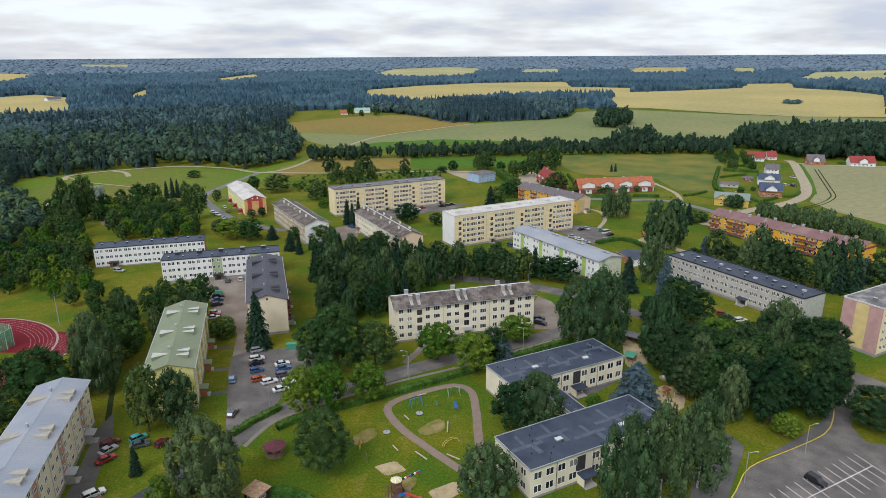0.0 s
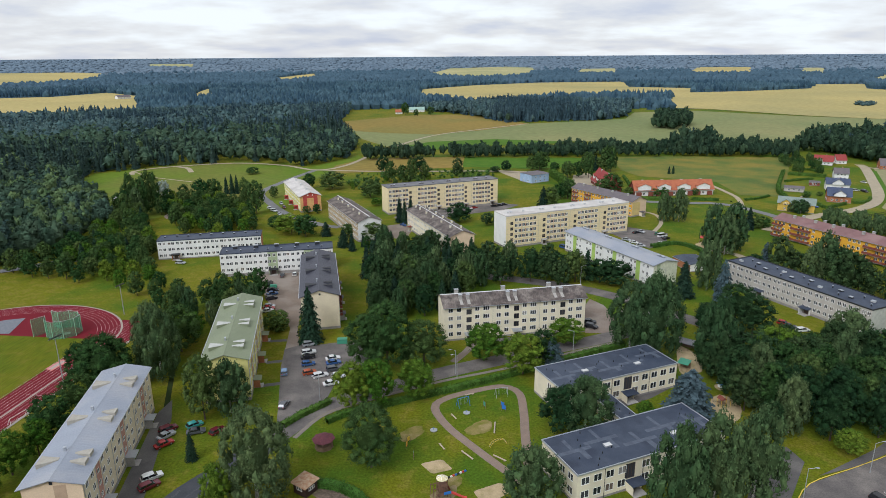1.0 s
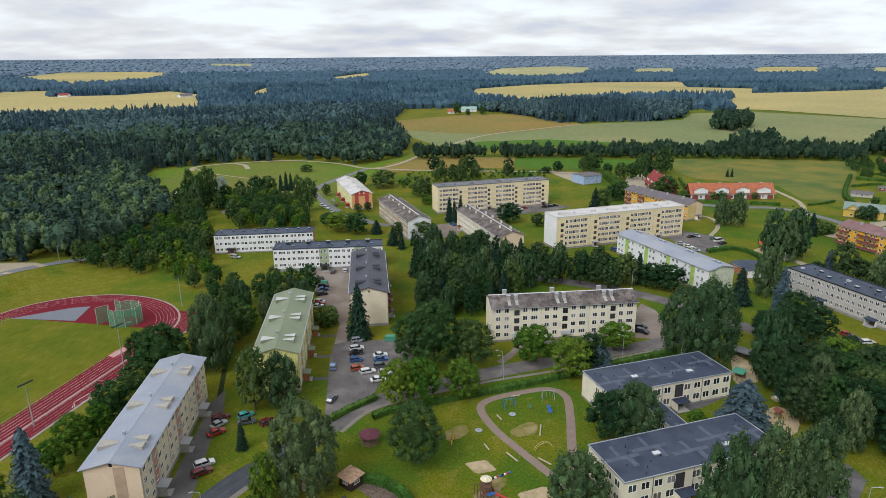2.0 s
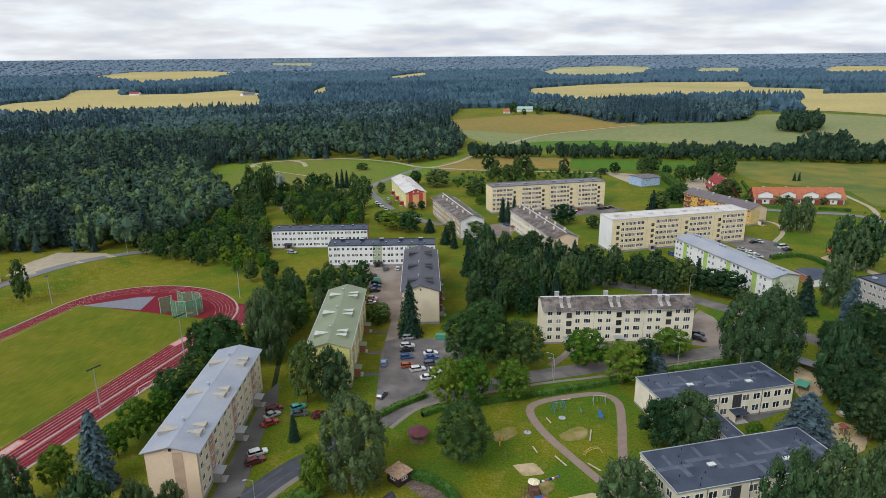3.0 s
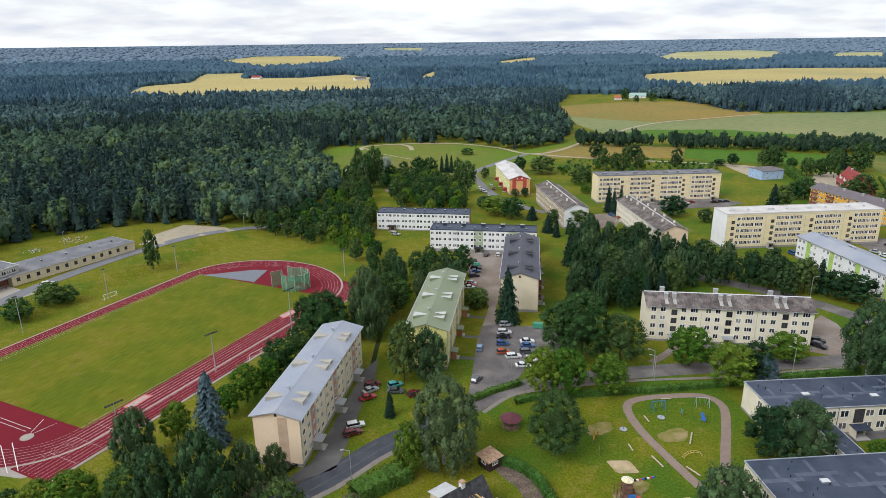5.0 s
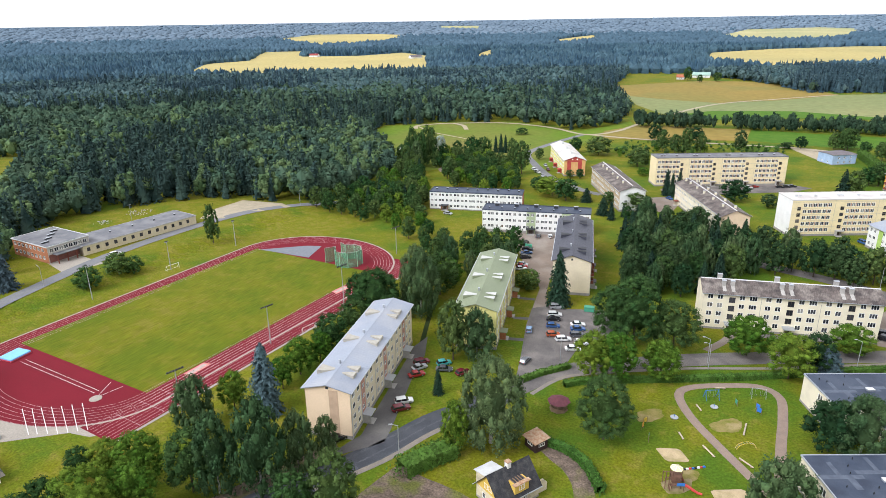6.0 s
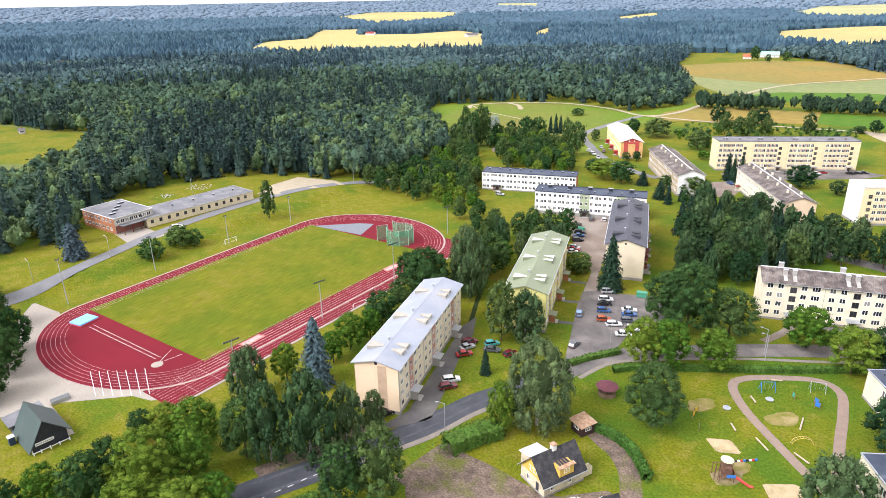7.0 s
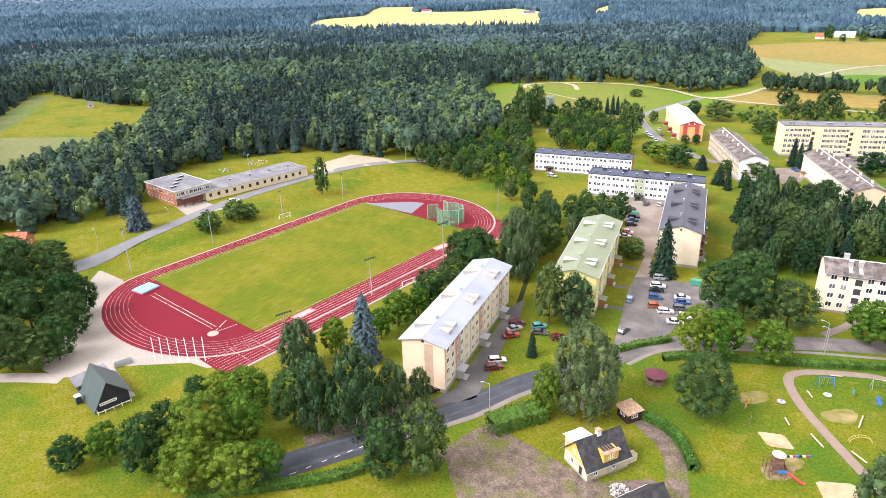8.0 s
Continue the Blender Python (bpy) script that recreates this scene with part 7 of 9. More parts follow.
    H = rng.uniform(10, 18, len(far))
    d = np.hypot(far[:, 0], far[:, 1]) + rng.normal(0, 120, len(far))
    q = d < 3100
    wood("distant_forest", far[q], H[q], H[q] * 0.75, bare, FAR_CANOPY, "distant forest tinted with blue haze", 6, True)
    wood("distant_forest", far[~q], H[~q] * 0.6, H[~q] * 1.1, bare, FARTHEST_CANOPY, "far forest in blue-grey haze colour reaching the horizon", 7, True)
    row = np.array(scatter(ASPENS, 3.2, rng))
    H = rng.uniform(6, 12.0, len(row))
    wood("aspen_row", row, H, H * 0.20, [ball_template(rng, 150, 1, 0.15) for _ in range(5)], LEAF["birch"], "dense row of slender young pale aspens behind a block", 8)
    row = np.array(scatter(ALLOTMENTS, 4.2, rng))
    H = rng.uniform(0.8, 3.4, len(row))
    wood("garden_shrubs", row, H, H * 0.55, balls2, LEAF["bush"], "low green shrubs and beds of the allotment gardens", 10)
    row = np.array(scatter(ISLAND, 5.0, rng))
    H = rng.uniform(3, 6, len(row))
    wood("thicket", row, H, H * 0.9, balls2, HAZED_LEAF, "round green thicket in the grain field", 9)


BELT_LEAF = mat("belt_leaves", (0.016, 0.034, 0.020), (0.036, 0.060, 0.034), 0.8, 0.16, 1.2, 0, island=0.28, spec=0.04)
BELT_LIGHT = mat("belt_light_leaves", (0.026, 0.050, 0.027), (0.050, 0.080, 0.042), 0.8, 0.16, 1.2, 0, island=0.28, spec=0.04)
# forest needle and leaf colours hold a blue haze tint, stronger farther out
FAR_SPRUCE = mat("forest_spruce_needles", (0.018, 0.036, 0.033), (0.046, 0.072, 0.056), 0.85, 0.16, 1.2, 0, island=0.34, spec=0.04, c=(0.028, 0.049, 0.044), big=0.02)
FAR_LEAF = mat("forest_leaves", (0.032, 0.061, 0.039), (0.070, 0.105, 0.062), 0.8, 0.16, 1.2, 0, island=0.34, spec=0.04, c=(0.042, 0.074, 0.053), big=0.02)
FAR_LIGHT = mat("forest_light_leaves", (0.061, 0.106, 0.047), (0.113, 0.155, 0.064), 0.8, 0.16, 1.2, 0, island=0.30, spec=0.04)
HAZED_SPRUCE = mat("hazed_spruce_canopy", (0.027, 0.051, 0.065), (0.056, 0.090, 0.102), 0.85, 0.11, 1.0, 0, island=0.26, spec=0.04)
HAZED_LEAF = mat("hazed_leaf_canopy", (0.042, 0.077, 0.081), (0.086, 0.128, 0.122), 0.85, 0.11, 1.0, 0, island=0.26, spec=0.04)
make_woods()


def horizon_ridge():
    """A backdrop ring for the last low wooded rise, all round, blue haze painted into its colour."""
    m, n = Mesh(), 720
    top = [0.5 * noise.noise(Vector((math.cos(i * math.tau / n) * 9, math.sin(i * math.tau / n) * 9, 0))) + 0.35 * noise.noise(Vector((math.cos(i * math.tau / n) * 60, math.sin(i * math.tau / n) * 60, 5))) for i in range(n)]
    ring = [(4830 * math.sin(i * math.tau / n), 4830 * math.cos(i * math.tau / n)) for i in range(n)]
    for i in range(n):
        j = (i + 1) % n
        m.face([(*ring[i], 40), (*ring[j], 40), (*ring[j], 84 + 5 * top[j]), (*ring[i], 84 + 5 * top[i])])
    ob = part("backdrop", m, mat("hazy_horizon_woods", (0.17, 0.22, 0.28), (0.19, 0.24, 0.30), 1.0, 0.001, 0.02, 0, spec=0.0))
    tagged(ob, "far wooded horizon in blue-grey haze colour", "backdrop", "", "structure")


horizon_ridge()

# ---------------------------------------------------------------- small houses
BOARDBLACK = mat("black_stained_boards", (0.022, 0.022, 0.028), (0.032, 0.032, 0.040), 0.75, 0.8, 7.0, 0.2)
HUTROOF = mat("dark_green_metal_roof", (0.060, 0.085, 0.082), (0.075, 0.100, 0.098), 0.45, 0.3, 4.0, 0.05, 0.2)
OLDYELLOW = mat("faded_yellow_boards", (0.56, 0.38, 0.065), (0.48, 0.33, 0.06), 0.85, 0.8, 7.0, 0.2)
OLDCREAM = mat("peeling_cream_plaster", (0.58, 0.50, 0.34), (0.48, 0.42, 0.29), 0.9, 0.7, 6.0, 0.3, c=(0.38, 0.33, 0.24), big=0.6)
TARROOF = mat("torn_black_roof_felt", (0.022, 0.022, 0.025), (0.038, 0.037, 0.039), 0.8, 1.2, 7.0, 0.3, c=(0.055, 0.053, 0.052), big=0.8, grain=0.3)
RUST = mat("rusty_sheet", (0.30, 0.16, 0.085), (0.40, 0.30, 0.20), 0.85, 1.5, 8.0, 0.2)
BLUEWALL = mat("pale_blue_sheet_wall", (0.34, 0.44, 0.60), None, 0.6, 0.4, 4.0, 0.05)
TIMBER = mat("weathered_timber", (0.22, 0.15, 0.095), (0.16, 0.11, 0.07), 0.85, 1.5, 10.0, 0.3)
STONEWHITE = mat("white_rubble", (0.48, 0.46, 0.42), (0.36, 0.345, 0.315), 0.95, 1.0, 6.0, 0.4, island=0.25)


def house(at, turn, L, W, h, rise, wall, roof, label, name="house", wins=2, gable=None, chimney=True, over=0.5, group="village houses", back=False):
    b = Block(name, at, turn, L, W, h, label, "house", group)
    zs = [1.5] if h < 4.5 else [1.5, 4.2]
    b.windows("front", [z for z in zs if z < h - 0.5], [b.L * (i + 1) / (wins + 1) for i in range(wins)], 1.2, 1.2)
    b.windows("right", [1.5], [W * 0.3, W * 0.7], 1.0, 1.2)
    b.windows("left", [1.5], [W * 0.3, W * 0.7], 1.0, 1.2)
    b.walls(wall, gable or wall, 0, rise)
    b.plinth(0.3)
    b.gable_roof(rise, roof, over, True, 0.7)
    if chimney:
        b.chimney(b.L * 0.6, W * 0.55, 0.8, 0.6, 1.0, BRICK)
    return b


def front_gable(b, x, w, low, top, out, deep, wall, roof, wins=2):
    """A gabled bay or dormer standing out of the front slope of a house."""
    d = part("dormer", Mesh().prism([(x - w / 2, low), (x + w / 2, low), (x + w / 2, top), (x, top + w * 0.36), (x - w / 2, top)], out, deep), wall, b.ob, "gabled dormer")
    part("dormer_roof", Mesh().prism([(x - w / 2 - 0.4, top - 0.18), (x, top + w * 0.36 + 0.02), (x + w / 2 + 0.4, top - 0.18), (x + w / 2 + 0.4, top + 0.04), (x, top + w * 0.36 + 0.26), (x - w / 2 - 0.4, top + 0.04)], out - 0.4, deep + 0.3), roof, d)
    for i in range(wins):
        place_window(b.ob, pose(x + (i - (wins - 1) / 2) * 1.5, out - 0.02, top - 0.55), 1.0, 1.2, FRAMEWHITE, 0)


def beside(at, turn, L, d):
    """A ground line moved d metres to its right."""
    return (at[0] + d * math.sin(radians(turn)), at[1] - d * math.cos(radians(turn))), turn, L


def terraced_houses():
    b = Block("terraced_house", *TERRACE, 10.5, 4.0, "white terraced house with an orange-red tiled roof and four dormers", "house")
    b.windows("front", [1.6], [3 + 3.3 * i for i in range(14)], 1.5, 1.6)
    b.walls(WHITE, BROWNRED, 0, 5.2)
    b.gable_roof(5.2, ROOF_TILE, 0.7, True, 0.8)
    L = b.L
    for k in range(4):
        x = L * (k + 0.5) / 4 - 0.4
        d = part("dormer", Mesh().prism([(x - 4.2, 3.9), (x + 4.2, 3.9), (x + 4.2, 6.3), (x, 7.9), (x - 4.2, 6.3)], -0.85, 4.6), WHITE, b.ob, "white gabled dormer")
        part("dormer_roof", Mesh().prism([(x - 4.7, 6.12), (x, 7.92), (x + 4.7, 6.12), (x + 4.7, 6.34), (x, 8.14), (x - 4.7, 6.34)], -1.2, 5.0), ROOF_TILE, d)
        for o in (-2.4, -1.2, 1.2, 2.4):
            place_window(b.ob, pose(x + o, -0.87, 5.4), 0.9, 1.1, FRAMEWHITE, 0)
        b.chimney(x + 0.6, 6.2, 1.6, 0.8, 1.3, CONCRETE)
        part("veranda", Mesh().box(x - 5.2, x - 2.2, -1.6, -0.05, 0, 2.6), BROWNRED, b.ob, "dark red timber veranda")
        part("veranda", Mesh().box(x + 2.8, x + 5.6, -1.6, -0.05, 0, 2.6), BROWNRED, b.ob, "dark red timber veranda")


TERRACE = (89.9, 419.0), 9.3, 52.6
terraced_houses()
b = house((67.9, 463.8), -83.5, 36.5, 11.0, 3.5, 7.5, BROWNRED, ROOF_RED, "steep dark red roofed house with roof windows", wins=3, over=0.6)
for k in range(4):
    front_gable(b, 5.0 + 8.8 * k, 3.6, 3.9, 6.3, 0.5, 3.6, WHITE, ROOF_RED)
for k in range(2):
    b.chimney(9.0 + 18.0 * k, 5.1, 1.1, 0.9, 1.4, CONCRETE)
b = house((25.3, 459.1), 36.9, 16.2, 13.0, 6.0, 0.3, BLUEWALL, ROOF_TAUPE, "pale blue sheet-clad hall with a grey roof", "hall", 3, None, False, 0.3, "halls")
b = house((261.8, 554.7), -29.7, 13.7, 11, 3.2, 4.2, WHITE, ROOF_RED, "white house with a red hipped tile roof", wins=4)
front_gable(b, 4.2, 4.6, 2.4, 4.4, -0.9, 4.0, WHITE, ROOF_RED)
house((281.7, 557.4), -1.9, 7.8, 9, 3.2, 4.0, WHITE, ROOF_RED, "white garage house with a red roof")
b = house((302.2, 531.6), -15.4, 12.6, 11, 3.4, 4.5, BRICK, ROOF_TAUPE, "brick house with a tall grey roof", wins=4)
front_gable(b, 6.3, 4.4, 2.6, 5.0, -0.6, 4.0, WHITE, ROOF_TAUPE)
b = house((331.9, 521.8), -10.8, 18.4, 11, 3.4, 4.4, WHITE, ROOF_RED, "white house with a bright red roof beside the wheat", wins=5)
front_gable(b, 9.2, 6.0, 2.6, 4.8, -1.0, 4.4, WHITE, ROOF_RED)
house((244.4, 483.9), -17.8, 9.0, 9, 5.0, 3.2, WHITE, ROOF_TAUPE, "white two-storey house with a grey gable roof", wins=3)
BLUEROOF = mat("dark_blue_sheet_roof", (0.055, 0.070, 0.120), (0.070, 0.088, 0.140), 0.45, 0.3, 4.0, 0.05, 0.2)
b = house((220.7, 445.3), -19.6, 13.6, 9, 4.6, 3.2, WHITE, BLUEROOF, "grey-blue roofed two-storey village house", wins=4)
front_gable(b, 6.8, 6.6, 4.4, 5.6, -1.2, 4.4, WHITE, BLUEROOF)
b = house((204.4, 408.3), -18.4, 12.8, 10, 4.2, 4.2, BRICK, BLUEROOF, "brick-fronted village house with a blue-grey roof", wins=4)
front_gable(b, 6.4, 6.4, 4.0, 5.4, -1.4, 4.6, WHITE, BLUEROOF)
b = house((164.8, 383.6), -25.2, 19.0, 10, 4.8, 2.8, OLDYELLOW, mat("sage_grey_tin_roof", (0.19, 0.235, 0.205), (0.225, 0.265, 0.235), 0.55, 0.3, 4.0, 0.05, 0.1), "yellow two-storey house with a grey hipped roof", wins=4)
front_gable(b, 4.2, 5.0, 4.4, 5.2, -0.7, 4.8, OLDYELLOW, MATS["sage_grey_tin_roof"])
house((191.9, 440.7), -21.6, 11.9, 5, 2.6, 1.0, GREYWALL, ROOF_TAUPE, "long grey garden shed", "shed", 3, None, False, 0.3, "sheds")
house((217.4, 461.7), -22.3, 6.4, 4, 2.4, 0.8, BROWNRED, ROOF_TAUPE, "small brown garden shed", "shed", 2, None, False, 0.3, "sheds")
house((-144.5, 1069.3), 10.6, 25.5, 10, 4.0, 4.0, WHITE, mat("mint_roof", (0.30, 0.42, 0.36), None, 0.6), "farmhouse with a pale green roof at the wood", wins=3)
house((-160.9, 1032.2), 10.8, 10.7, 8, 3.5, 3.5, WHITE, ROOF_TILE, "small farm outbuilding with an orange roof", wins=2)
house((-841.6, 1403.6), 58.6, 30.3, 14, 5.0, 4.0, WHITE, ROOF_TAUPE, "white farmhouse beside the grain field", wins=3)
house((-1152.2, 1396.5), 10.6, 24.0, 14, 5.0, 4.0, WHITE, ROOF_RED, "farm building at the grain field's edge", wins=3)
house((-238.9, 376.3), -13.4, 8.3, 8, 3.0, 3.0, WHITE, SHEETWHITE, "small white-roofed cottage among trees", wins=2)
house((-172.5, 39.4), 123.9, 5.6, 7, 3.0, 2.6, BRICK, ROOF_TAUPE, "brick cottage with a grey roof behind pines", wins=2)
house((-250.3, 69.5), 45.5, 6.6, 8, 3.0, 2.4, BRICK, ROOF_TILE, "orange-roofed building behind the trees", wins=2)
house((-509.8, 221.3), 68.9, 3.8, 4, 2.4, 1.2, WHITE, ROOF_TAUPE, "grey-roofed house in the forest meadow", wins=2)
b = house((78.0, 276.8), -71.2, 12.6, 11.0, 3.2, 0.5, BRICK, BITUMEN, "low brick substation with a flat grey roof", "substation", 0, WHITE, False, 0.2, "halls")

for at, turn, ln, wall, roof in (((-1056.4, 379.0), 7.9, 22.6, WHITE, ROOF_TAUPE), ((-1084.3, 407.9), 26.3, 11.6, WHITE, ROOF_RED), ((-1091.1, 552.8), 24.7, 13.9, WHITE, ROOF_TILE), ((-1030.6, 538.5), 25.2, 12.1, BRICK, ROOF_RED)):
    house(at, turn, ln, 9, 3.4, 3.2, wall, roof, "small house in a forest village far off", wins=0, chimney=False)


def sports_hall():
    """Brick block with a recessed entrance, and a long low wing."""
    b = Block("sports_hall", *HALL_A, 24.0, 6.6, "orange brick two-storey hall with a grey flat roof", "hall")
    b.windows("front", [5.0], [1.6 + 1.9 * i for i in range(8)], 1.6, 1.5)
    b.windows("left", [2.0, 5.0], [2 + 2.7 * i for i in range(8)], 1.5, 1.4)
    b.walls(GREYWALL, BRICK)
    b.panel("front", 0.2, b.L - 0.2, 0.3, 3.4, mat("dark_red_brick", (0.20, 0.085, 0.065), None, 0.9), 0.05, "brick_cladding")
    b.flat_roof(FLATGREY, SHEETWHITE, 0.25, 0.3)
    part("porch_roof", Mesh().box(1.5, b.L + 0.5, -3.2, -0.06, 3.5, 3.75), FLATGREY, b.ob)
    for k in range(5):
        part("porch_post", Mesh().box(1.8 + k * (b.L - 2) / 4, 2.1 + k * (b.L - 2) / 4, -3.0, -2.7, 0, 3.497), BROWNRED, b.ob)
    for k in range(4):
        b.chimney(3 + k * 3.5, 6 + 4 * k, 2.6, 0.7, 0.5, BLACK)
    c = Block("sports_hall_wing", *HALL_B, 16.0, 3.9, "long low cream hall wing with a grey flat roof", "hall")
    c.windows("front", [2.2], [2.2 + 3.7 * i for i in range(int(c.L / 3.7))], 1.3, 1.5, 1, FRAMEBROWN)
    c.walls(mat("yellowed_cream_wall", (0.58, 0.50, 0.33), (0.50, 0.43, 0.29), 0.9, 0.5, 5.0, 0.2), None)
    c.flat_roof(FLATGREY, CONCRETE, 0.15, 0.25)
    for k in range(5):
        c.chimney(6 + k * 10, 9, 0.5, 0.5, 0.6, BLACK)


HALL_A = (-242.3, 131.1), 88.4, 16.7
HALL_B = (-238.8, 142.7), 82.6, 50.8
sports_hall()


HUT = (-134.2, 44.9), 81.3, 7.3


def make_hut():
    o = thing("hut", HUT[0][0], HUT[0][1], HUT[1], None, "black boarded hut with a tall dark green metal roof", "hut")
    W, D, p = HUT[2], 10.3, 3.15
    part("wall", Mesh().prism([(0.25, 0), (W, 0), (W, 2.4), (p, 6.6), (0.25, 1.1)], 0, D), BOARDBLACK, o)
    part("roof", Mesh().prism([(-0.45, 0.35), (p, 6.78), (p, 6.98), (-0.62, 0.5)], -0.6, D + 0.4), HUTROOF, o)
    part("roof", Mesh().prism([(p + 0.01, 6.78), (W + 0.9, 2.0), (W + 0.9, 2.2), (p + 0.01, 6.98)], -0.6, D + 0.4), HUTROOF, o)
    part("ridge_cap", Mesh().prism([(p - 0.2, 6.72), (p, 7.06), (p + 0.2, 6.86), (p, 6.99)], -0.62, D + 0.42), HUTROOF, o)
    s = part("signboard", Mesh().box(0.95, 4.6, -0.10, -0.02, 1.45, 2.15), FRAMEWHITE, o, "white signboard with dark unreadable marks")
    for k in range(8):
        part("sign_mark", Mesh().box(1.15 + k * 0.42, 1.4 + k * 0.42, -0.115, -0.103, 1.68, 1.92), BLACK, s)
    for x in (0.15, 1.6, 3.4, 5.2, W - 0.1):
        part("trim_post", Mesh().box(x - 0.09, x + 0.09, -1.0, -0.82, 0, 0.8), FRAMEWHITE, o)
    for x0, x1 in ((0.3, 3.3), (3.7, W - 0.3)):
        part("trim_rail", Mesh().box(x0, x1, -0.97, -0.85, 0.5, 0.62), FRAMEWHITE, o)
    part("corner_board", Mesh().box(0.05, 0.24, -0.04, 0.14, 0, 1.5), FRAMEWHITE, o)
    a = part("annex", Mesh().box(-0.3, W - 0.6, D + 0.02, D + 5.4, 0, 2.1), BOARDBLACK, o)
    part("annex_roof", Mesh().prism([(-0.9, 1.95), (W - 0.2, 2.5), (W - 0.2, 2.64), (-0.9, 2.09)], D + 0.42, D + 5.9), FLATGREY, a)
    b = thing("portable_booth", -141.6, 44.5, HUT[1], None, "small dark blue booth with a white lid beside the hut", "booth")
    part("body", Mesh().box(-0.6, 0.6, -0.6, 0.6, 0.05, 1.9, 0, 0.05), BOARDBLUE, b)
    part("lid", Mesh().box(-0.68, 0.68, -0.68, 0.68, 1.903, 2.1, 0, 0.12), FRAMEWHITE, b)
    part("door", Mesh().box(-0.42, 0.42, -0.66, -0.61, 0.1, 1.75), BOARDBLUE, b)


BOARDBLUE = mat("dark_blue_plastic", (0.025, 0.045, 0.085), None, 0.5, 0.8, 5.0, 0.05)
make_hut()


def ruined_house():
    """The small yellow house with a torn black roof and a broken dormer."""
    b = Block("ruined_house", *RUIN, 7.2, 3.0, "derelict yellow and cream house with a torn black roof", "house")
    L, W = b.L, 7.2
    b.windows("front", [1.6], [2.0, 6.3], 0.9, 1.3)
    b.windows("left", [1.6], [2.4], 0.9, 1.3)
    b.windows("left", [1.2], [5.2], 0.9, 2.2, 0, FRAMEBROWN)
    b.walls(OLDCREAM, OLDCREAM)
    for x in (0.0, L):
        part("gable", Mesh().face([(x, 0, 3.0), (x, W, 3.0), (x, W / 2, 7.0)]), OLDYELLOW, b.ob, "faded yellow boarded gable")
    place_window(b.ob, pose(0, W / 2 + 0.6, 4.2, 0, 0, -90), 1.0, 1.2, FRAMEWHITE, 1)
    place_window(b.ob, pose(0, W / 2 - 0.7, 4.2, 0, 0, -90), 1.0, 1.2, FRAMEWHITE, 1)
    b.gable_roof(4.0, TARROOF, 0.5, True, 0)
    d = part("dormer", Mesh().box(3.6, 7.0, -0.1, 3.0, 3.3, 5.3), OLDYELLOW, b.ob, "yellow dormer with a collapsed roof")
    part("dormer_rim", Mesh().box(3.3, 7.3, -0.4, 0.5, 5.303, 5.42), RUST, d)
    for k in range(5):
        part("rafter", Mesh().box(3.9 + k * 0.65, 4.02 + k * 0.65, 0.52, 3.2, 5.31, 5.43), TIMBER, d)
    # flat black sheet stands in for the shade inside the open roof
    part("roof_hole", Mesh().box(4.0, 6.6, 0.55, 2.9, 5.303, 5.308), BLACK, d)
    place_window(b.ob, pose(5.3, -0.12, 4.4), 1.3, 1.1, FRAMEWHITE, 2)
    c = part("chimney", Mesh().box(4.4, 5.3, 3.2, 4.1, 5.9, 8.0), mat("white_chimney", (0.62, 0.60, 0.56), None, 0.9), b.ob)
    part("chimney_cap", Mesh().box(4.3, 5.4, 3.1, 4.2, 8.003, 8.15), RUST, c)
    e = part("lean_to", Mesh().box(2.2, 6.2, W, W + 3.0, 0, 2.9), OLDCREAM, b.ob)
    part("lean_to_roof", Mesh().prism([(W - 0.2, 3.7), (W + 3.5, 2.95), (W + 3.5, 3.05), (W - 0.2, 3.8)], 1.9, 6.5), SHEETWHITE, e, "bright white sheet roof",
         m=Matrix(((0, 1, 0, 0), (1, 0, 0, 0), (0, 0, 1, 0), (0, 0, 0, 1))))
    part("broken_wall", Mesh().prism([(0, 0), (2.6, 0), (2.6, 1.8), (1.6, 2.9), (0, 2.9)], 0.5, 0.8), OLDCREAM, b.ob, "broken wall stump", m=Matrix.Translation((L + 0.1, 0, 0)))
    b.plinth(0.4)


RUIN = (-37.6, 89.9), 62.7, 9.7
ruined_house()


def small_shed():
    o = thing("shed", SHED[0][0], SHED[0][1], SHED[1], None, "dark brown timber shed with a rusty flat roof", "shed", "sheds")
    W, L = 3.6, 3.4
    part("wall", Mesh().box(0, L, 0, W, 0, 2.5), mat("dark_brown_boards", (0.045, 0.025, 0.022), None, 0.8, 1.5, 9.0, 0.3), o)
    part("roof", Mesh().prism([(-0.5, 2.45), (L + 0.4, 2.8), (L + 0.4, 2.92), (-0.5, 2.57)], -0.5, W + 0.5), RUST, o)
    for x, y, r in ((L / 2, 0, 0), (0, W / 2, -90)):
        place_window(o, pose(x, y, 1.6, 0, 0, r) @ Matrix.Translation((0, -0.06, 0)), 1.6, 0.8, FRAMEWHITE, 2)


SHED = (-38.3, 110.6), 60.1, 3.1
small_shed()
house(*beside((-29.1, 82.6), 64.3, 10.2, 3.0), 6.0, 2.6, 3.0, OLDCREAM, TARROOF, "old shed with a worn black felt roof", "shed", 2, None, False, 0.5, "sheds")


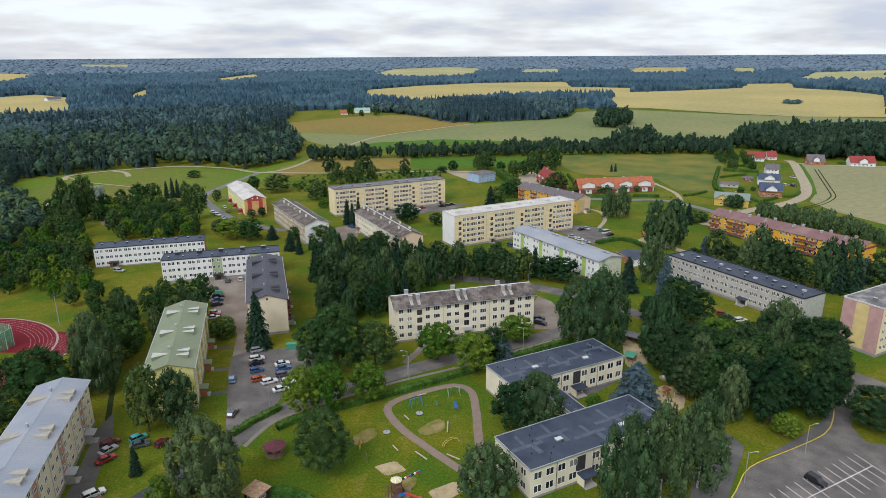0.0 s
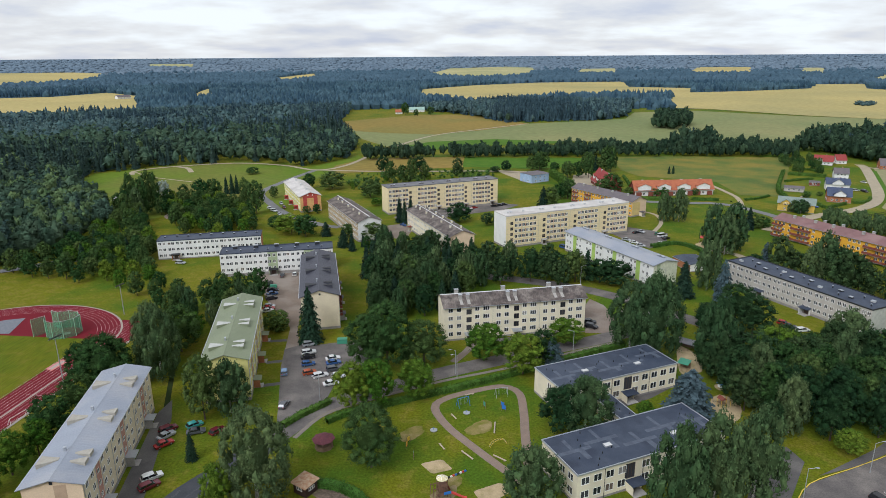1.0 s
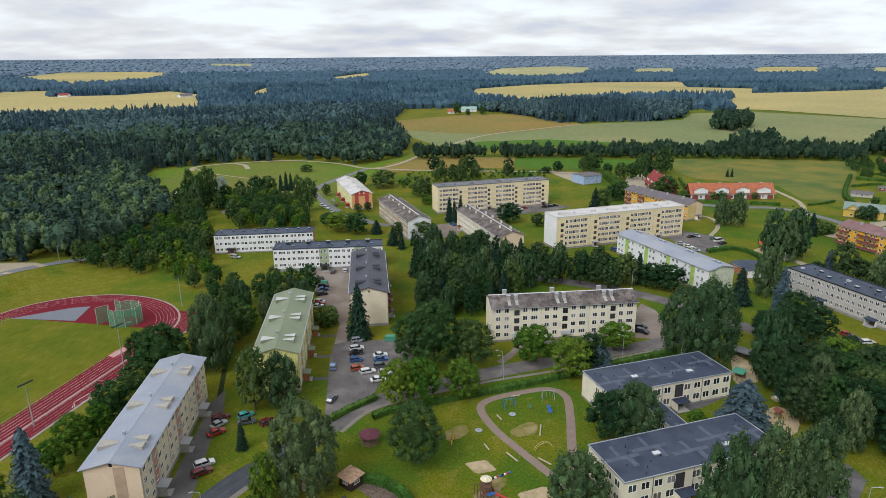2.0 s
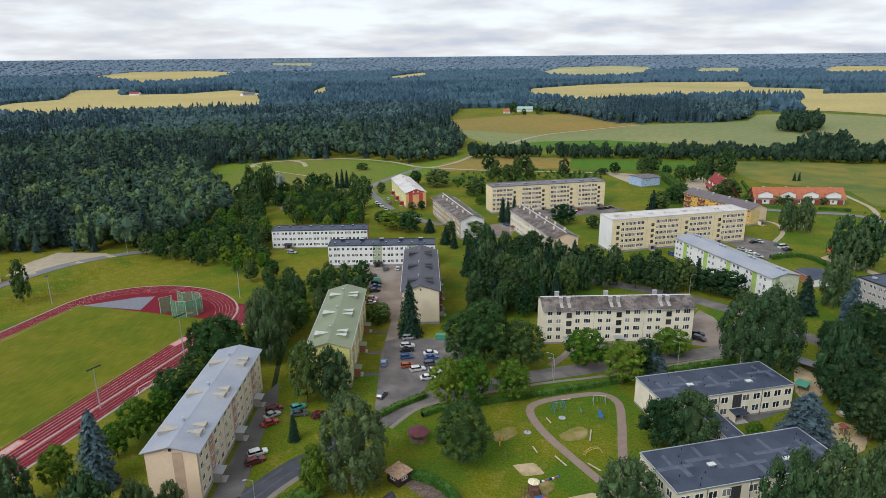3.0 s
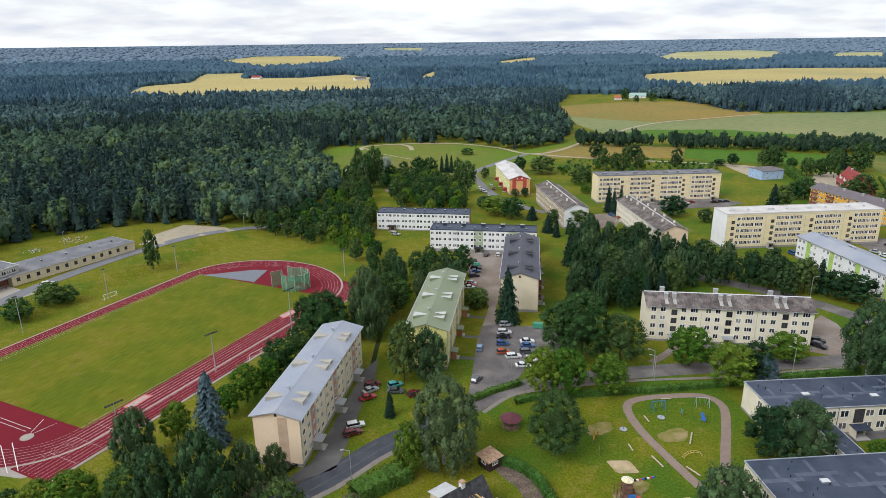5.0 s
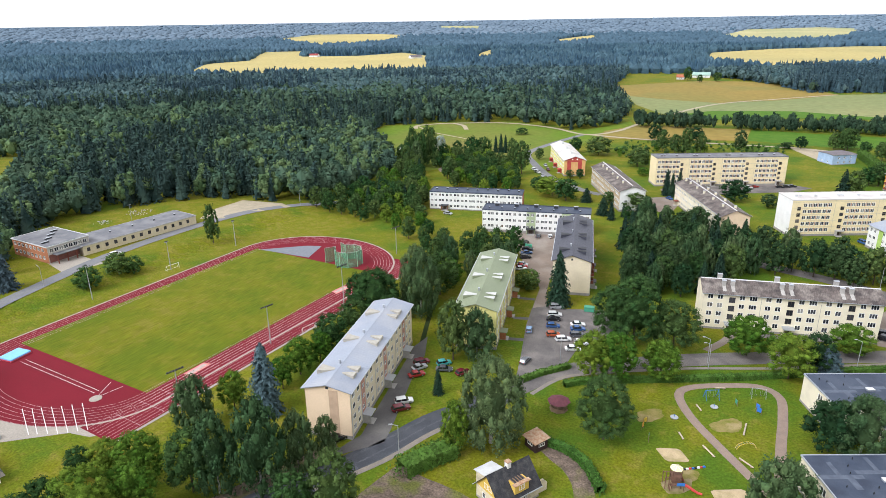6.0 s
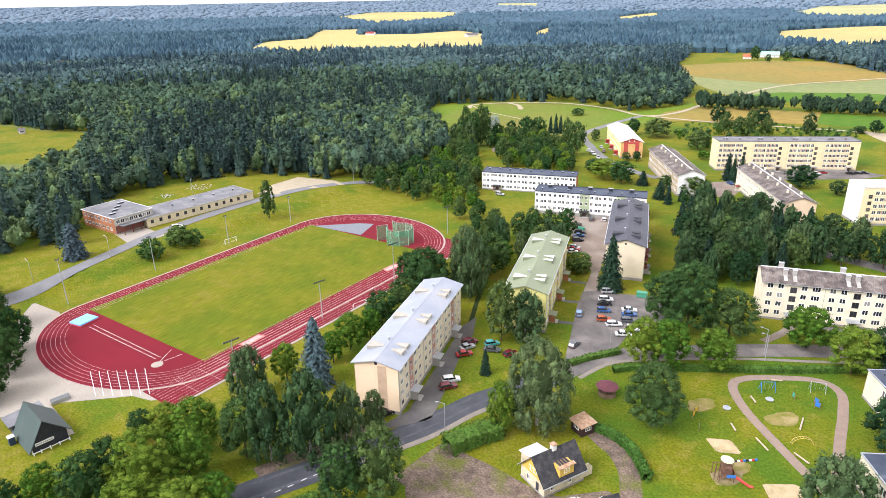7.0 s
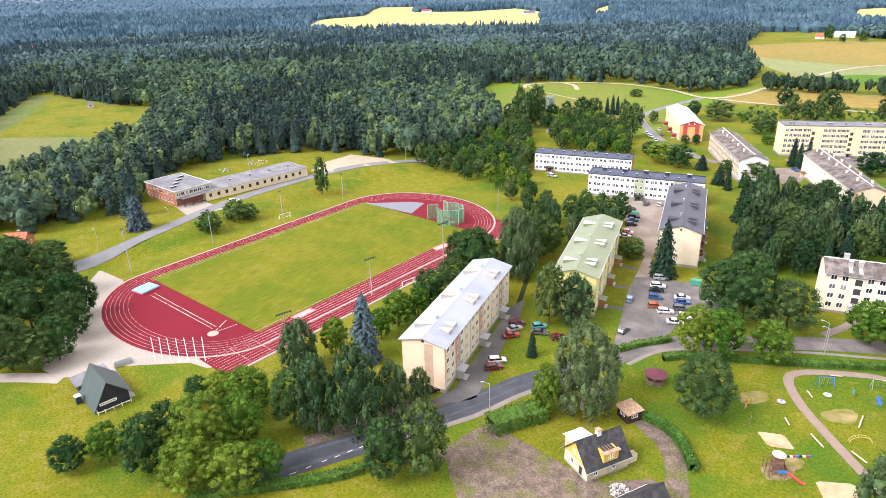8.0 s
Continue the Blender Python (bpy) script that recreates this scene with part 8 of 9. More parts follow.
def rubble(x, y, r, n, seed):
    rng = np.random.default_rng(seed)
    VV, FF, k = [], [], 0
    for i in range(n):
        a, d = rng.random() * 6.28, math.sqrt(rng.random()) * r
        s = rng.uniform(0.12, 0.32)
        V = ICO1[0] * s * rng.uniform(0.6, 1.2, (len(ICO1[0]), 1)) + [d * math.cos(a), d * math.sin(a), 0.9 * (1 - d / r) * rng.random() + 0.1]
        VV.append(V); FF.append(ICO1[1] + k); k += len(V)
    ob = new("rubble_heap", mesh_from("rubble_heap", np.concatenate(VV), np.concatenate(FF), STONEWHITE))
    ob.matrix_basis = pose(x, y, float(terrain(x, y)))
    tagged(ob, "heap of pale broken rubble on bare soil", "rubble", "", "stuff")


rubble(*(-31.8, 91.5), 1.9, 90, 1)
rubble(*(-272.8, 194.1), 6.0, 60, 2)
rubble(*(-273.2, 175.1), 4.0, 40, 3)

# ---------------------------------------------------------------- cars
TYRE = plain("black_rubber", (0.02, 0.02, 0.02), 0.9)
RIM = plain("alloy_rim", (0.45, 0.46, 0.48), 0.35, 0.8)
CARGLASS = plain("dark_car_glass", (0.015, 0.018, 0.022), 0.05, 0.0, 0.8)
LIGHTGLASS = plain("headlight_glass", (0.60, 0.62, 0.64), 0.15)
TAIL = plain("red_tail_light", (0.35, 0.02, 0.02), 0.25)
PLASTIC = plain("dark_plastic_trim", (0.03, 0.03, 0.032), 0.6)
PAINT = {n: plain("car_paint_" + n, c, 0.22, 0.25, 0.7) for n, c in dict(white=(0.72, 0.72, 0.70), silver=(0.42, 0.43, 0.44), black=(0.018, 0.018, 0.022), blue=(0.045, 0.11, 0.28), red=(0.36, 0.03, 0.03),
         orange=(0.42, 0.09, 0.03), maroon=(0.14, 0.02, 0.03), teal=(0.07, 0.36, 0.34), grey=(0.10, 0.105, 0.115), sky=(0.22, 0.34, 0.52), green=(0.05, 0.20, 0.12)).items()}
CARS = {}


def car_meshes(style, colour):
    """Body, roof, glass and wheels of a car that points along +x."""
    key = style, colour
    if key in CARS:
        return CARS[key]
    ln, wd, ht = {"sedan": (4.5, 1.78, 1.45), "hatch": (4.1, 1.75, 1.48), "wagon": (4.6, 1.8, 1.5), "suv": (4.5, 1.86, 1.68), "van": (5.4, 2.0, 2.2)}[style]
    f, r = ln / 2, -ln / 2
    belt = ht * 0.60
    if style == "van":
        low = [(r, 0.35), (f, 0.35), (f, 0.85), (f - 0.25, 1.05), (f - 0.9, 1.2), (r, 1.25)]
        cab = (f - 1.0, f - 1.7, r + 0.1, r + 0.02)
    else:
        low = [(r, 0.42), (r + 0.12, 0.24), (f - 0.15, 0.24), (f, 0.42), (f - 0.05, belt * 0.80), (f - 0.95, belt), (r + 0.25, belt), (r + 0.03, belt * 0.92)]
        cab = {"sedan": (f - 1.15, f - 1.95, r + 1.25, r + 0.65), "hatch": (f - 0.95, f - 1.75, r + 0.55, r + 0.12), "wagon": (f - 1.15, f - 1.9, r + 0.45, r + 0.1), "suv": (f - 1.1, f - 1.75, r + 0.4, r + 0.1)}[style]
    w = wd / 2

    def bevelled(prof, half, inset):
        """A profile drawn across the car with rounded shoulders."""
        m, n = Mesh(), len(prof)
        cx, cz = sum(p[0] for p in prof) / n, sum(p[1] for p in prof) / n
        rings = []
        for y, s in ((-half, inset), (-half + 0.10, 0.0), (half - 0.10, 0.0), (half, inset)):
            rings.append([(cx + (x - cx) * (1 - s / 3), y, cz + (z - cz) * (1 - s)) for x, z in prof])
        for a, c in zip(rings, rings[1:]):
            for i in range(n):
                j = (i + 1) % n
                m.face([a[i], a[j], c[j], c[i]])
        m.face(rings[0]).face(rings[-1])
        return m

    body = bevelled(low, w, 0.12)
    z0 = low[-1][1] if style == "van" else belt
    a, b, c, d = cab
    glass = bevelled([(a, z0 - 0.02), (b, ht - 0.05), (c, ht - 0.05), (d, z0 - 0.02)], w - 0.08, 0.14)
    roof = bevelled([(b + 0.10, ht - 0.09), (b - 0.12, ht), (c + 0.15, ht), (c - 0.08, ht - 0.09)], w - 0.13, 0.05)
    wheel = Mesh().tube((0, -0.10, 0), (0, 0.10, 0), 0.32, n=14)
    rim = Mesh().tube((0, -0.112, 0), (0, 0.112, 0), 0.19, n=10)
    lamp = Mesh().box(-0.05, 0.05, -0.18, 0.18, -0.07, 0.07)
    pillar = Mesh().box(-0.06, 0.06, -w + 0.075, w - 0.075, z0, ht - 0.06)
    CARS[key] = dict(body=body.data("body", PAINT[colour]), glass=glass.data("glass", CARGLASS), roof=roof.data("roof", PAINT[colour]), wheel=wheel.data("wheel", TYRE), rim=rim.data("rim", RIM),
                     head=lamp.data("headlight", LIGHTGLASS), tail=lamp.data("tail_light", TAIL), pillar=pillar.data("pillar", PAINT[colour]), size=(ln, wd, ht, b, c, z0))
    return CARS[key]


def car(style, colour, x, y, turn, flip=0):
    d = car_meshes(style, colour)
    ln, wd, ht, b, c, z0 = d["size"]
    kind = {"sedan": "saloon car", "hatch": "small hatchback car", "wagon": "estate car", "suv": "tall off-road style car", "van": "panel van"}[style]
    tint = {"sky": "light blue", "teal": "turquoise", "orange": "rusty orange"}.get(colour, colour)
    ob = thing("van" if style == "van" else "car", x, y, turn + 180 * flip, float(terrain(x, y)) + 0.08, f"{tint} {kind} parked on asphalt", "van" if style == "van" else "car", "parked cars")
    part("body", d["body"], None, ob)
    part("glass", d["glass"], None, ob, "dark car windows")
    part("car_roof", d["roof"], None, ob)
    if style != "van":
        part("pillar", d["pillar"], None, ob, m=pose((b + c) / 2, 0, 0))
    for sx in (ln * 0.31, -ln * 0.30):
        for sy in (wd / 2 - 0.10, -wd / 2 + 0.10):
            wh = part("wheel", d["wheel"], None, ob, m=pose(sx, sy, 0.32))
            if math.hypot(x, y) < 190:
                part("rim", d["rim"], None, wh)
    for sy in (wd / 2 - 0.32, -wd / 2 + 0.32):
        part("headlight", d["head"], None, ob, m=pose(ln / 2 - 0.06, sy, 0.62))
        part("tail_light", d["tail"], None, ob, m=pose(-ln / 2 + 0.04, sy, 0.72))


# lot between the blocks
car("suv", "silver", *(-58.2, 183.2, 29)); car("wagon", "white", *(-56.9, 177.5, 26)); car("sedan", "black", *(-56.2, 174.3, 24)); car("hatch", "blue", *(-54.8, 169.8, 24))
car("hatch", "orange", *(-52.9, 164.4, 31)); car("wagon", "white", *(-49.3, 162.9, 31)); car("sedan", "white", *(-45.1, 158.6, 27)); car("sedan", "white", *(-48.4, 173.9, 26))
car("sedan", "blue", *(-47.5, 171.1, 26)); car("wagon", "grey", *(-46.4, 167.2, 26)); car("hatch", "sky", *(-60.3, 164.2, 107)); car("sedan", "grey", *(-38.9, 178.9, 19))
car("hatch", "white", *(-44.0, 162.9, 14))
# upper yard
car("suv", "black", *(-90.3, 238.1, 94)); car("wagon", "black", *(-86.6, 231.0, 15)); car("sedan", "blue", *(-85.5, 227.1, 35)); car("suv", "black", *(-84.1, 222.1, 35))
car("hatch", "silver", *(-82.1, 214.3, 11)); car("sedan", "red", *(-81.7, 212.2, 24)); car("sedan", "white", *(-81.2, 209.8, 23)); car("hatch", "grey", *(-88.5, 248.6, 100)); car("hatch", "white", *(-83.8, 250.5, 103))
car("hatch", "grey", *(-54.5, 146.2, 84))
# beside the first block
car("suv", "maroon", *(-79.3, 132.8, 54)); car("sedan", "silver", *(-78.5, 130.2, 60)); car("sedan", "red", *(-77.3, 126.7, 51)); car("wagon", "white", *(-73.7, 114.5, 43)); car("wagon", "maroon", *(-72.7, 111.5, 50)); car("hatch", "black", *(-78.9, 95.0, 67))
car("hatch", "teal", *(-73.7, 135.2, 47)); car("sedan", "grey", *(-72.1, 132.4, 25)); car("hatch", "maroon", *(-66.9, 133.0, 58))
# east
car("suv", "black", *(32.8, 203.3, -27)); car("wagon", "black", *(32.7, 207.3, -1)); car("hatch", "red", *(97.9, 210.4, -34)); car("sedan", "grey", *(98.8, 207.8, -10)); car("wagon", "white", *(101.8, 205.0, 15)); car("suv", "black", *(79.3, 117.5, -61))
car("sedan", "black", *(72.3, 326.5, 30)); car("sedan", "silver", *(75.0, 328.2, -47)); car("van", "white", *(83.8, 320.0, 35)); car("hatch", "green", *(82.2, 324.3, 58)); car("sedan", "black", *(84.8, 316.2, 35))
car("sedan", "silver", *(64.7, 312.6, -26)); car("sedan", "white", *(67.4, 307.9, -26)); car("sedan", "silver", *(69.6, 302.5, -25)); car("hatch", "white", *(80.0, 305.7, -33))
for spot in ((-0.8, 384.1, 15), (2.2, 386.3, 15), (4.9, 388.5, 15)):
    car("sedan", "black", *spot)
car("sedan", "red", *(-12.9, 378.7, 41)); car("sedan", "white", *(-15.7, 375.8, 15)); car("suv", "black", *(-51.9, 346.8, -34)); car("sedan", "blue", *(-49.7, 335.1, -46))
car("sedan", "silver", *(-133.7, 384.0, -59)); car("hatch", "maroon", *(-128.3, 373.3, -62)); car("wagon", "white", *(-136.3, 370.4, -44)); car("suv", "white", *(-131.5, 364.2, -34)); car("sedan", "silver", *(-125.6, 356.3, -58))
car("wagon", "white", *(-228.3, 148.9, 66)); car("wagon", "silver", *(-139.6, 262.6, -5)); car("sedan", "white", *(259.4, 472.6, -69)); car("suv", "black", *(243.2, 439.5, -87))
car("sedan", "silver", *(247.2, 469.0, 20)); car("wagon", "white", *(239.1, 443.3, 10)); car("hatch", "black", *(243.8, 443.2, 40)); car("sedan", "blue", *(189.6, 391.8, -30)); car("hatch", "silver", *(227.1, 447.8, 15))
car("sedan", "white", *(34.5, 297.4, -41)); car("suv", "blue", *(32.5, 297.3, -51))

# ---------------------------------------------------------------- lamps, masts, field equipment
POLE = plain("grey_steel_pole", (0.40, 0.41, 0.42), 0.5, 0.4)
LAMPGLASS = plain("pale_lamp_glass", (0.72, 0.72, 0.68), 0.3)


def street_lamp(x, y, h=8.0, turn=0.0, arms=1):
    o = thing("street_lamp", x, y, turn, None, "grey steel street lamp with a curved arm" if arms == 1 else "grey steel street lamp with two arms", "street lamp", "street lamps")
    part("pole", Mesh().tube((0, 0, 0), (0, 0, h), 0.09, 0.06), POLE, o)
    for s in (1, -1)[:arms]:
        part("arm", Mesh().tube((0, 0, h - 0.06), (s * 1.3, 0, h + 0.45), 0.05, 0.04, 6), POLE, o)
        l = part("lamp_head", Mesh().box(-0.38, 0.38, -0.13, 0.13, -0.05, 0.08, 0, 0.05), POLE, o, m=pose(s * 1.6, 0, h + 0.5))
        part("lens", Mesh().box(-0.30, 0.30, -0.10, 0.10, -0.09, -0.053), LAMPGLASS, l)


for x, y, turn in ((-10.1, 164.4, -149), (-64.1, 96.8, -144), (-10.7, 167.3, -164), (24.5, 183.2, -164), (82.6, 128.0, -0), (64.1, 117.7, -13), (117.5, 172.5, 179), (34.4, 246.7, 15), (66.6, 244.9, -165), (-221.5, 116.0, 177), (-222.3, 89.2, 177), (-264.5, 183.8, -19), (-223.5, 253.7, -20), (-214.5, 243.6, -26), (-45.7, 149.3, -149), (183.7, 256.4, -143)):
    street_lamp(x, y, 7.5, turn, 2 if abs(turn) > 900 else 1)


def flood_mast(x, y, h, n, turn):
    o = thing("floodlight_mast", x, y, turn, None, "slim steel floodlight mast beside the running track", "floodlight mast", "floodlight masts")
    part("pole", Mesh().tube((0, 0, 0), (0, 0, h), 0.16, 0.09), POLE, o)
    part("crossbar", Mesh().box(-n * 0.34, n * 0.34, -0.06, 0.06, h, h + 0.12), POLE, o)
    for i in range(n):
        part("floodlight", Mesh().box(-0.24, 0.24, -0.3, 0.05, -0.22, 0.22, 0, 0.06), PLASTIC, o, m=pose(-n * 0.34 + 0.34 + i * 0.68, -0.1, h + 0.36, 35))


for t in ((-113.2, 82.3, 15.3, 0.6), (-124.6, 123.3, 11.7, 0.7), (-120.1, 153.0, 14.6, 0.8), (-132.2, 204.4, 5.3, 0.9)):
    flood_mast(t[0], t[1], max(11, min(16, t[2])), 6, 75)
for t in ((-201.4, 120.0, 12.1, 0.7), (-200.7, 88.6, 15.2, 0.6), (-200.2, 151.5, 11.1, 0.7), (-198.7, 183.4, 10.6, 0.8)):
    flood_mast(t[0], t[1], max(10, min(15, t[2])), 2, -100)


def goal(x, y, turn):
    o = thing("football_goal", x, y, turn, None, "white tubular football goal with a sagging net", "football goal", "football goals")
    for s in (-2.5, 2.5):
        part("post", Mesh().tube((s, 0, 0), (s, 0, 2.0), 0.06), FRAMEWHITE, o)
        part("stay", Mesh().tube((s, 0, 2.0), (s, 1.2, 0.04), 0.035, n=6), FRAMEWHITE, o)
    part("crossbar", Mesh().tube((-2.5, 0, 2.0), (2.5, 0, 2.0), 0.06), FRAMEWHITE, o)
    part("base_bar", Mesh().tube((-2.5, 1.2, 0.04), (2.5, 1.2, 0.04), 0.04, n=6), FRAMEWHITE, o)


goal(*(-200.0, 152.4, 83)); goal(*(-119.5, 134.7, 78))


def net_material():
    m = bpy.data.materials.new("green_net")
    m.use_nodes = True
    nt = m.node_tree
    p = nt.nodes["Principled BSDF"]
    p.inputs["Base Color"].default_value, p.inputs["Roughness"].default_value = (0.10, 0.30, 0.17, 1), 0.9
    tr, mx, out = nt.nodes.new("ShaderNodeBsdfTransparent"), nt.nodes.new("ShaderNodeMixShader"), nt.nodes["Material Output"]
    mx.inputs[0].default_value = 0.38
    nt.links.new(tr.outputs[0], mx.inputs[1]); nt.links.new(p.outputs[0], mx.inputs[2]); nt.links.new(mx.outputs[0], out.inputs[0])
    return m


def throwing_cage():
    x, y = (-142.4, 186.5)
    o = thing("throwing_cage", x, y, 0, None, "green netted throwing cage on tall steel posts", "throwing cage")
    net = net_material()
    pts = [(-9.0, -3.0), (-6.5, 0.5), (-4.0, -3.4), (-1.0, -4.6), (2.2, -3.8), (4.6, -1.0), (4.6, 2.4), (2.0, 5.0), (-1.5, 5.6), (-4.5, 4.0), (-7.5, 5.2)]
    for i, p in enumerate(pts):
        part("post", Mesh().tube((*p, 0), (*p, 6.2), 0.08, n=6), mat("pale_green_steel", (0.35, 0.52, 0.38), None, 0.5), o)
        if i + 1 < len(pts):
            q = pts[i + 1]
            part("net", Mesh().box(0, math.dist(p, q), -0.015, 0.015, 0.1, 6.0), net, o, m=pose(p[0], p[1], 0, 0, 0, math.degrees(math.atan2(q[1] - p[1], q[0] - p[0]))))
            part("top_rail", Mesh().tube((*p, 6.2), (*q, 6.2), 0.05, n=6), POLE, o)
    part("throwing_circle", Mesh().tube((0.5, 0.3, 0.10), (0.5, 0.3, 0.17), 1.1, n=20), SLAB, o)


throwing_cage()
d = (-184.5, 84.6, 97)
o = thing("high_jump_mattress", d[0], d[1], d[2], None, "pale blue high jump landing mat with a red edge", "landing mat")
part("base", Mesh().box(-3.1, 3.1, -2.6, 2.6, 0.13, 0.45), plain("red_mat_edge", (0.45, 0.05, 0.07), 0.6), o, "red mat edge")
part("cover", Mesh().box(-3.0, 3.0, -2.5, 2.5, 0.453, 0.85), plain("sky_blue_vinyl", (0.20, 0.46, 0.78), 0.5), o)
x, y = (-143.6, 81.0)
o = thing("shot_put_circle", x, y, 0, None, "round pale concrete shot put circle", "throwing circle")
part("slab", Mesh().tube((0, 0, 0.05), (0, 0, 0.16), 1.5, n=24), SLAB, o)
d = (-149.0, 58.8, 78)
o = thing("stacked_hurdles", d[0], d[1], d[2], None, "stack of grey metal hurdles beside the paving", "hurdles")
for k in range(6):
    part("hurdle", Mesh().box(-2.0, 2.0, -0.9 + k * 0.32, -0.82 + k * 0.32, 0.06, 1.0), POLE, o)

# ---------------------------------------------------------------- hedges
def hedge(pts, w, h, label, seed, kind="hedge"):
    """A clipped hedge: a dense core with leaf sprays all over it."""
    line = spline(pts, False, 1.6)
    rng = np.random.default_rng(seed)
    VV, FF, k = [], [], 0
    P, N = [], []
    for a, b in zip(line, line[1:]):
        d = (b - a); ln = d.length; d = d / ln; s = Vector((d.y, -d.x, 0))
        z0 = float(terrain(a.x, a.y))
        c = np.array([(a + s * u * w * 0.42 + Vector((0, 0, z0 + v)))[:] for u, v in ((-1, 0), (1, 0), (0.9, h * 0.9), (-0.9, h * 0.9))] + [(b + s * u * w * 0.42 + Vector((0, 0, z0 + v)))[:] for u, v in ((-1, 0), (1, 0), (0.9, h * 0.9), (-0.9, h * 0.9))])
        VV.append(c); FF.append(np.array([[0, 1, 5], [0, 5, 4], [1, 2, 6], [1, 6, 5], [2, 3, 7], [2, 7, 6], [3, 0, 4], [3, 4, 7]]) + k); k += 8
        for _ in range(int(ln * (w + 2 * h) * 9)):
            t, side = rng.random() * ln, rng.random() * (w + 2 * h)
            if side < h:
                u, v, n = -w / 2, side, -s
            elif side < h + w:
                u, v, n = side - h - w / 2, h, Vector((0, 0, 1))
            else:
                u, v, n = w / 2, side - h - w, s
            p = a + d * t + s * (u * rng.uniform(0.9, 1.12))
            P.append((p.x, p.y, z0 + v * rng.uniform(0.92, 1.1))); N.append(n[:])
    for e in (line[0], line[-1]):
        for _ in range(int(w * h * 14)):
            P.append((e.x + rng.uniform(-0.5, 0.5) * w, e.y + rng.uniform(-0.5, 0.5) * w, float(terrain(e.x, e.y)) + rng.random() * h)); N.append((e - line[len(line) // 2]).normalized()[:])
    V, F = leaf_tris(np.array(P), np.array(N), 0.22, rng)
    VV.append(V); FF.append(F + k)
    ob = new("hedge", mesh_from("hedge", np.concatenate(VV), np.concatenate(FF), LEAF[kind]))
    tagged(ob, label, "hedge", "hedges")


hedge([(-41.2, 139.2), (-35.8, 144.0), (-15.1, 155.4), (2.3, 165.6), (27.2, 181.5), (41.0, 189.7)], 1.8, 1.5, "long clipped green hedge beside the street", 1)
hedge([(-40.7, 114.5), (-36.3, 114.7), (-31.7, 113.9), (-27.0, 110.7), (-22.6, 104.9)], 2.0, 1.7, "thick green hedge round the house plot", 2)
hedge([(-60.3, 91.9), (-57.8, 96.9), (-54.1, 102.8)], 5.0, 3.0, "tall overgrown green hedge beside the street", 3)
hedge([(-51.6, 136.5), (-49.0, 141.1), (-43.0, 148.8)], 1.6, 1.4, "green hedge at the park's edge", 4)
hedge([(97.4, 411.0), (111.2, 407.3), (119.3, 405.1)], 2.0, 1.8, "clipped hedge before the terraced house", 5)
hedge([(123.1, 408.9), (139.0, 407.5)], 2.0, 1.8, "clipped hedge before the terraced house", 6)
hedge([(74.6, 301.3), (87.1, 307.2), (93.9, 300.0), (96.4, 289.9)], 2.4, 1.6, "thick hedge round the parking lot", 7)
hedge([(42.4, 495.2), (49.5, 445.3), (49.0, 415.6)], 5.0, 4.5, "tall dark hedge beside the gravel yard", 8)
hedge([(221.1, 504.5), (243.8, 493.6)], 2.0, 2.2, "dark garden hedge in the village", 9)
hedge([(183.1, 416.0), (189.9, 444.9), (221.9, 515.2)], 2.5, 2.2, "dark garden hedge in the village", 10)
hedge([(95.7, 490.5), (94.3, 467.1), (92.5, 443.6)], 1.8, 1.6, "dark clipped garden hedge beside a house", 26)
hedge([(328.5, 533.6), (336.0, 530.4), (343.4, 527.2)], 1.8, 2.0, "dark clipped garden hedge beside a house", 25)
hedge([(230.9, 519.9), (244.6, 525.0), (248.7, 513.8)], 1.5, 1.6, "dark clipped garden hedge beside a house", 24)
hedge([(205.4, 472.7), (221.0, 481.6), (229.7, 483.7)], 1.5, 1.6, "dark clipped garden hedge beside a house", 23)
hedge([(218.5, 404.4), (222.8, 404.3), (230.4, 411.1), (236.2, 420.0)], 1.8, 1.4, "dark clipped garden hedge beside a house", 22)
hedge([(194.4, 400.0), (195.1, 390.1), (200.8, 393.2), (211.9, 401.2)], 1.8, 1.5, "dark clipped garden hedge beside a house", 21)
hedge([(155.9, 409.6), (163.4, 413.0), (174.9, 421.8)], 1.6, 1.3, "dark clipped garden hedge beside a house", 20)
hedge([(-94.6, 42.9), (-78.7, 59.9), (-73.9, 67.3)], 2.2, 1.4, "green hedge along the street", 11)

# ---------------------------------------------------------------- park and playground
BLUEPAINT = plain("blue_paint", (0.04, 0.16, 0.50), 0.45)
REDPAINT = plain("red_paint", (0.50, 0.04, 0.03), 0.45)
YELLOWPAINT = plain("yellow_paint", (0.60, 0.40, 0.04), 0.45)
GREENPAINT = plain("green_paint", (0.06, 0.26, 0.16), 0.5)
LOG = mat("bleached_log", (0.44, 0.36, 0.26), (0.36, 0.29, 0.21), 0.9, 1.5, 9.0, 0.2)


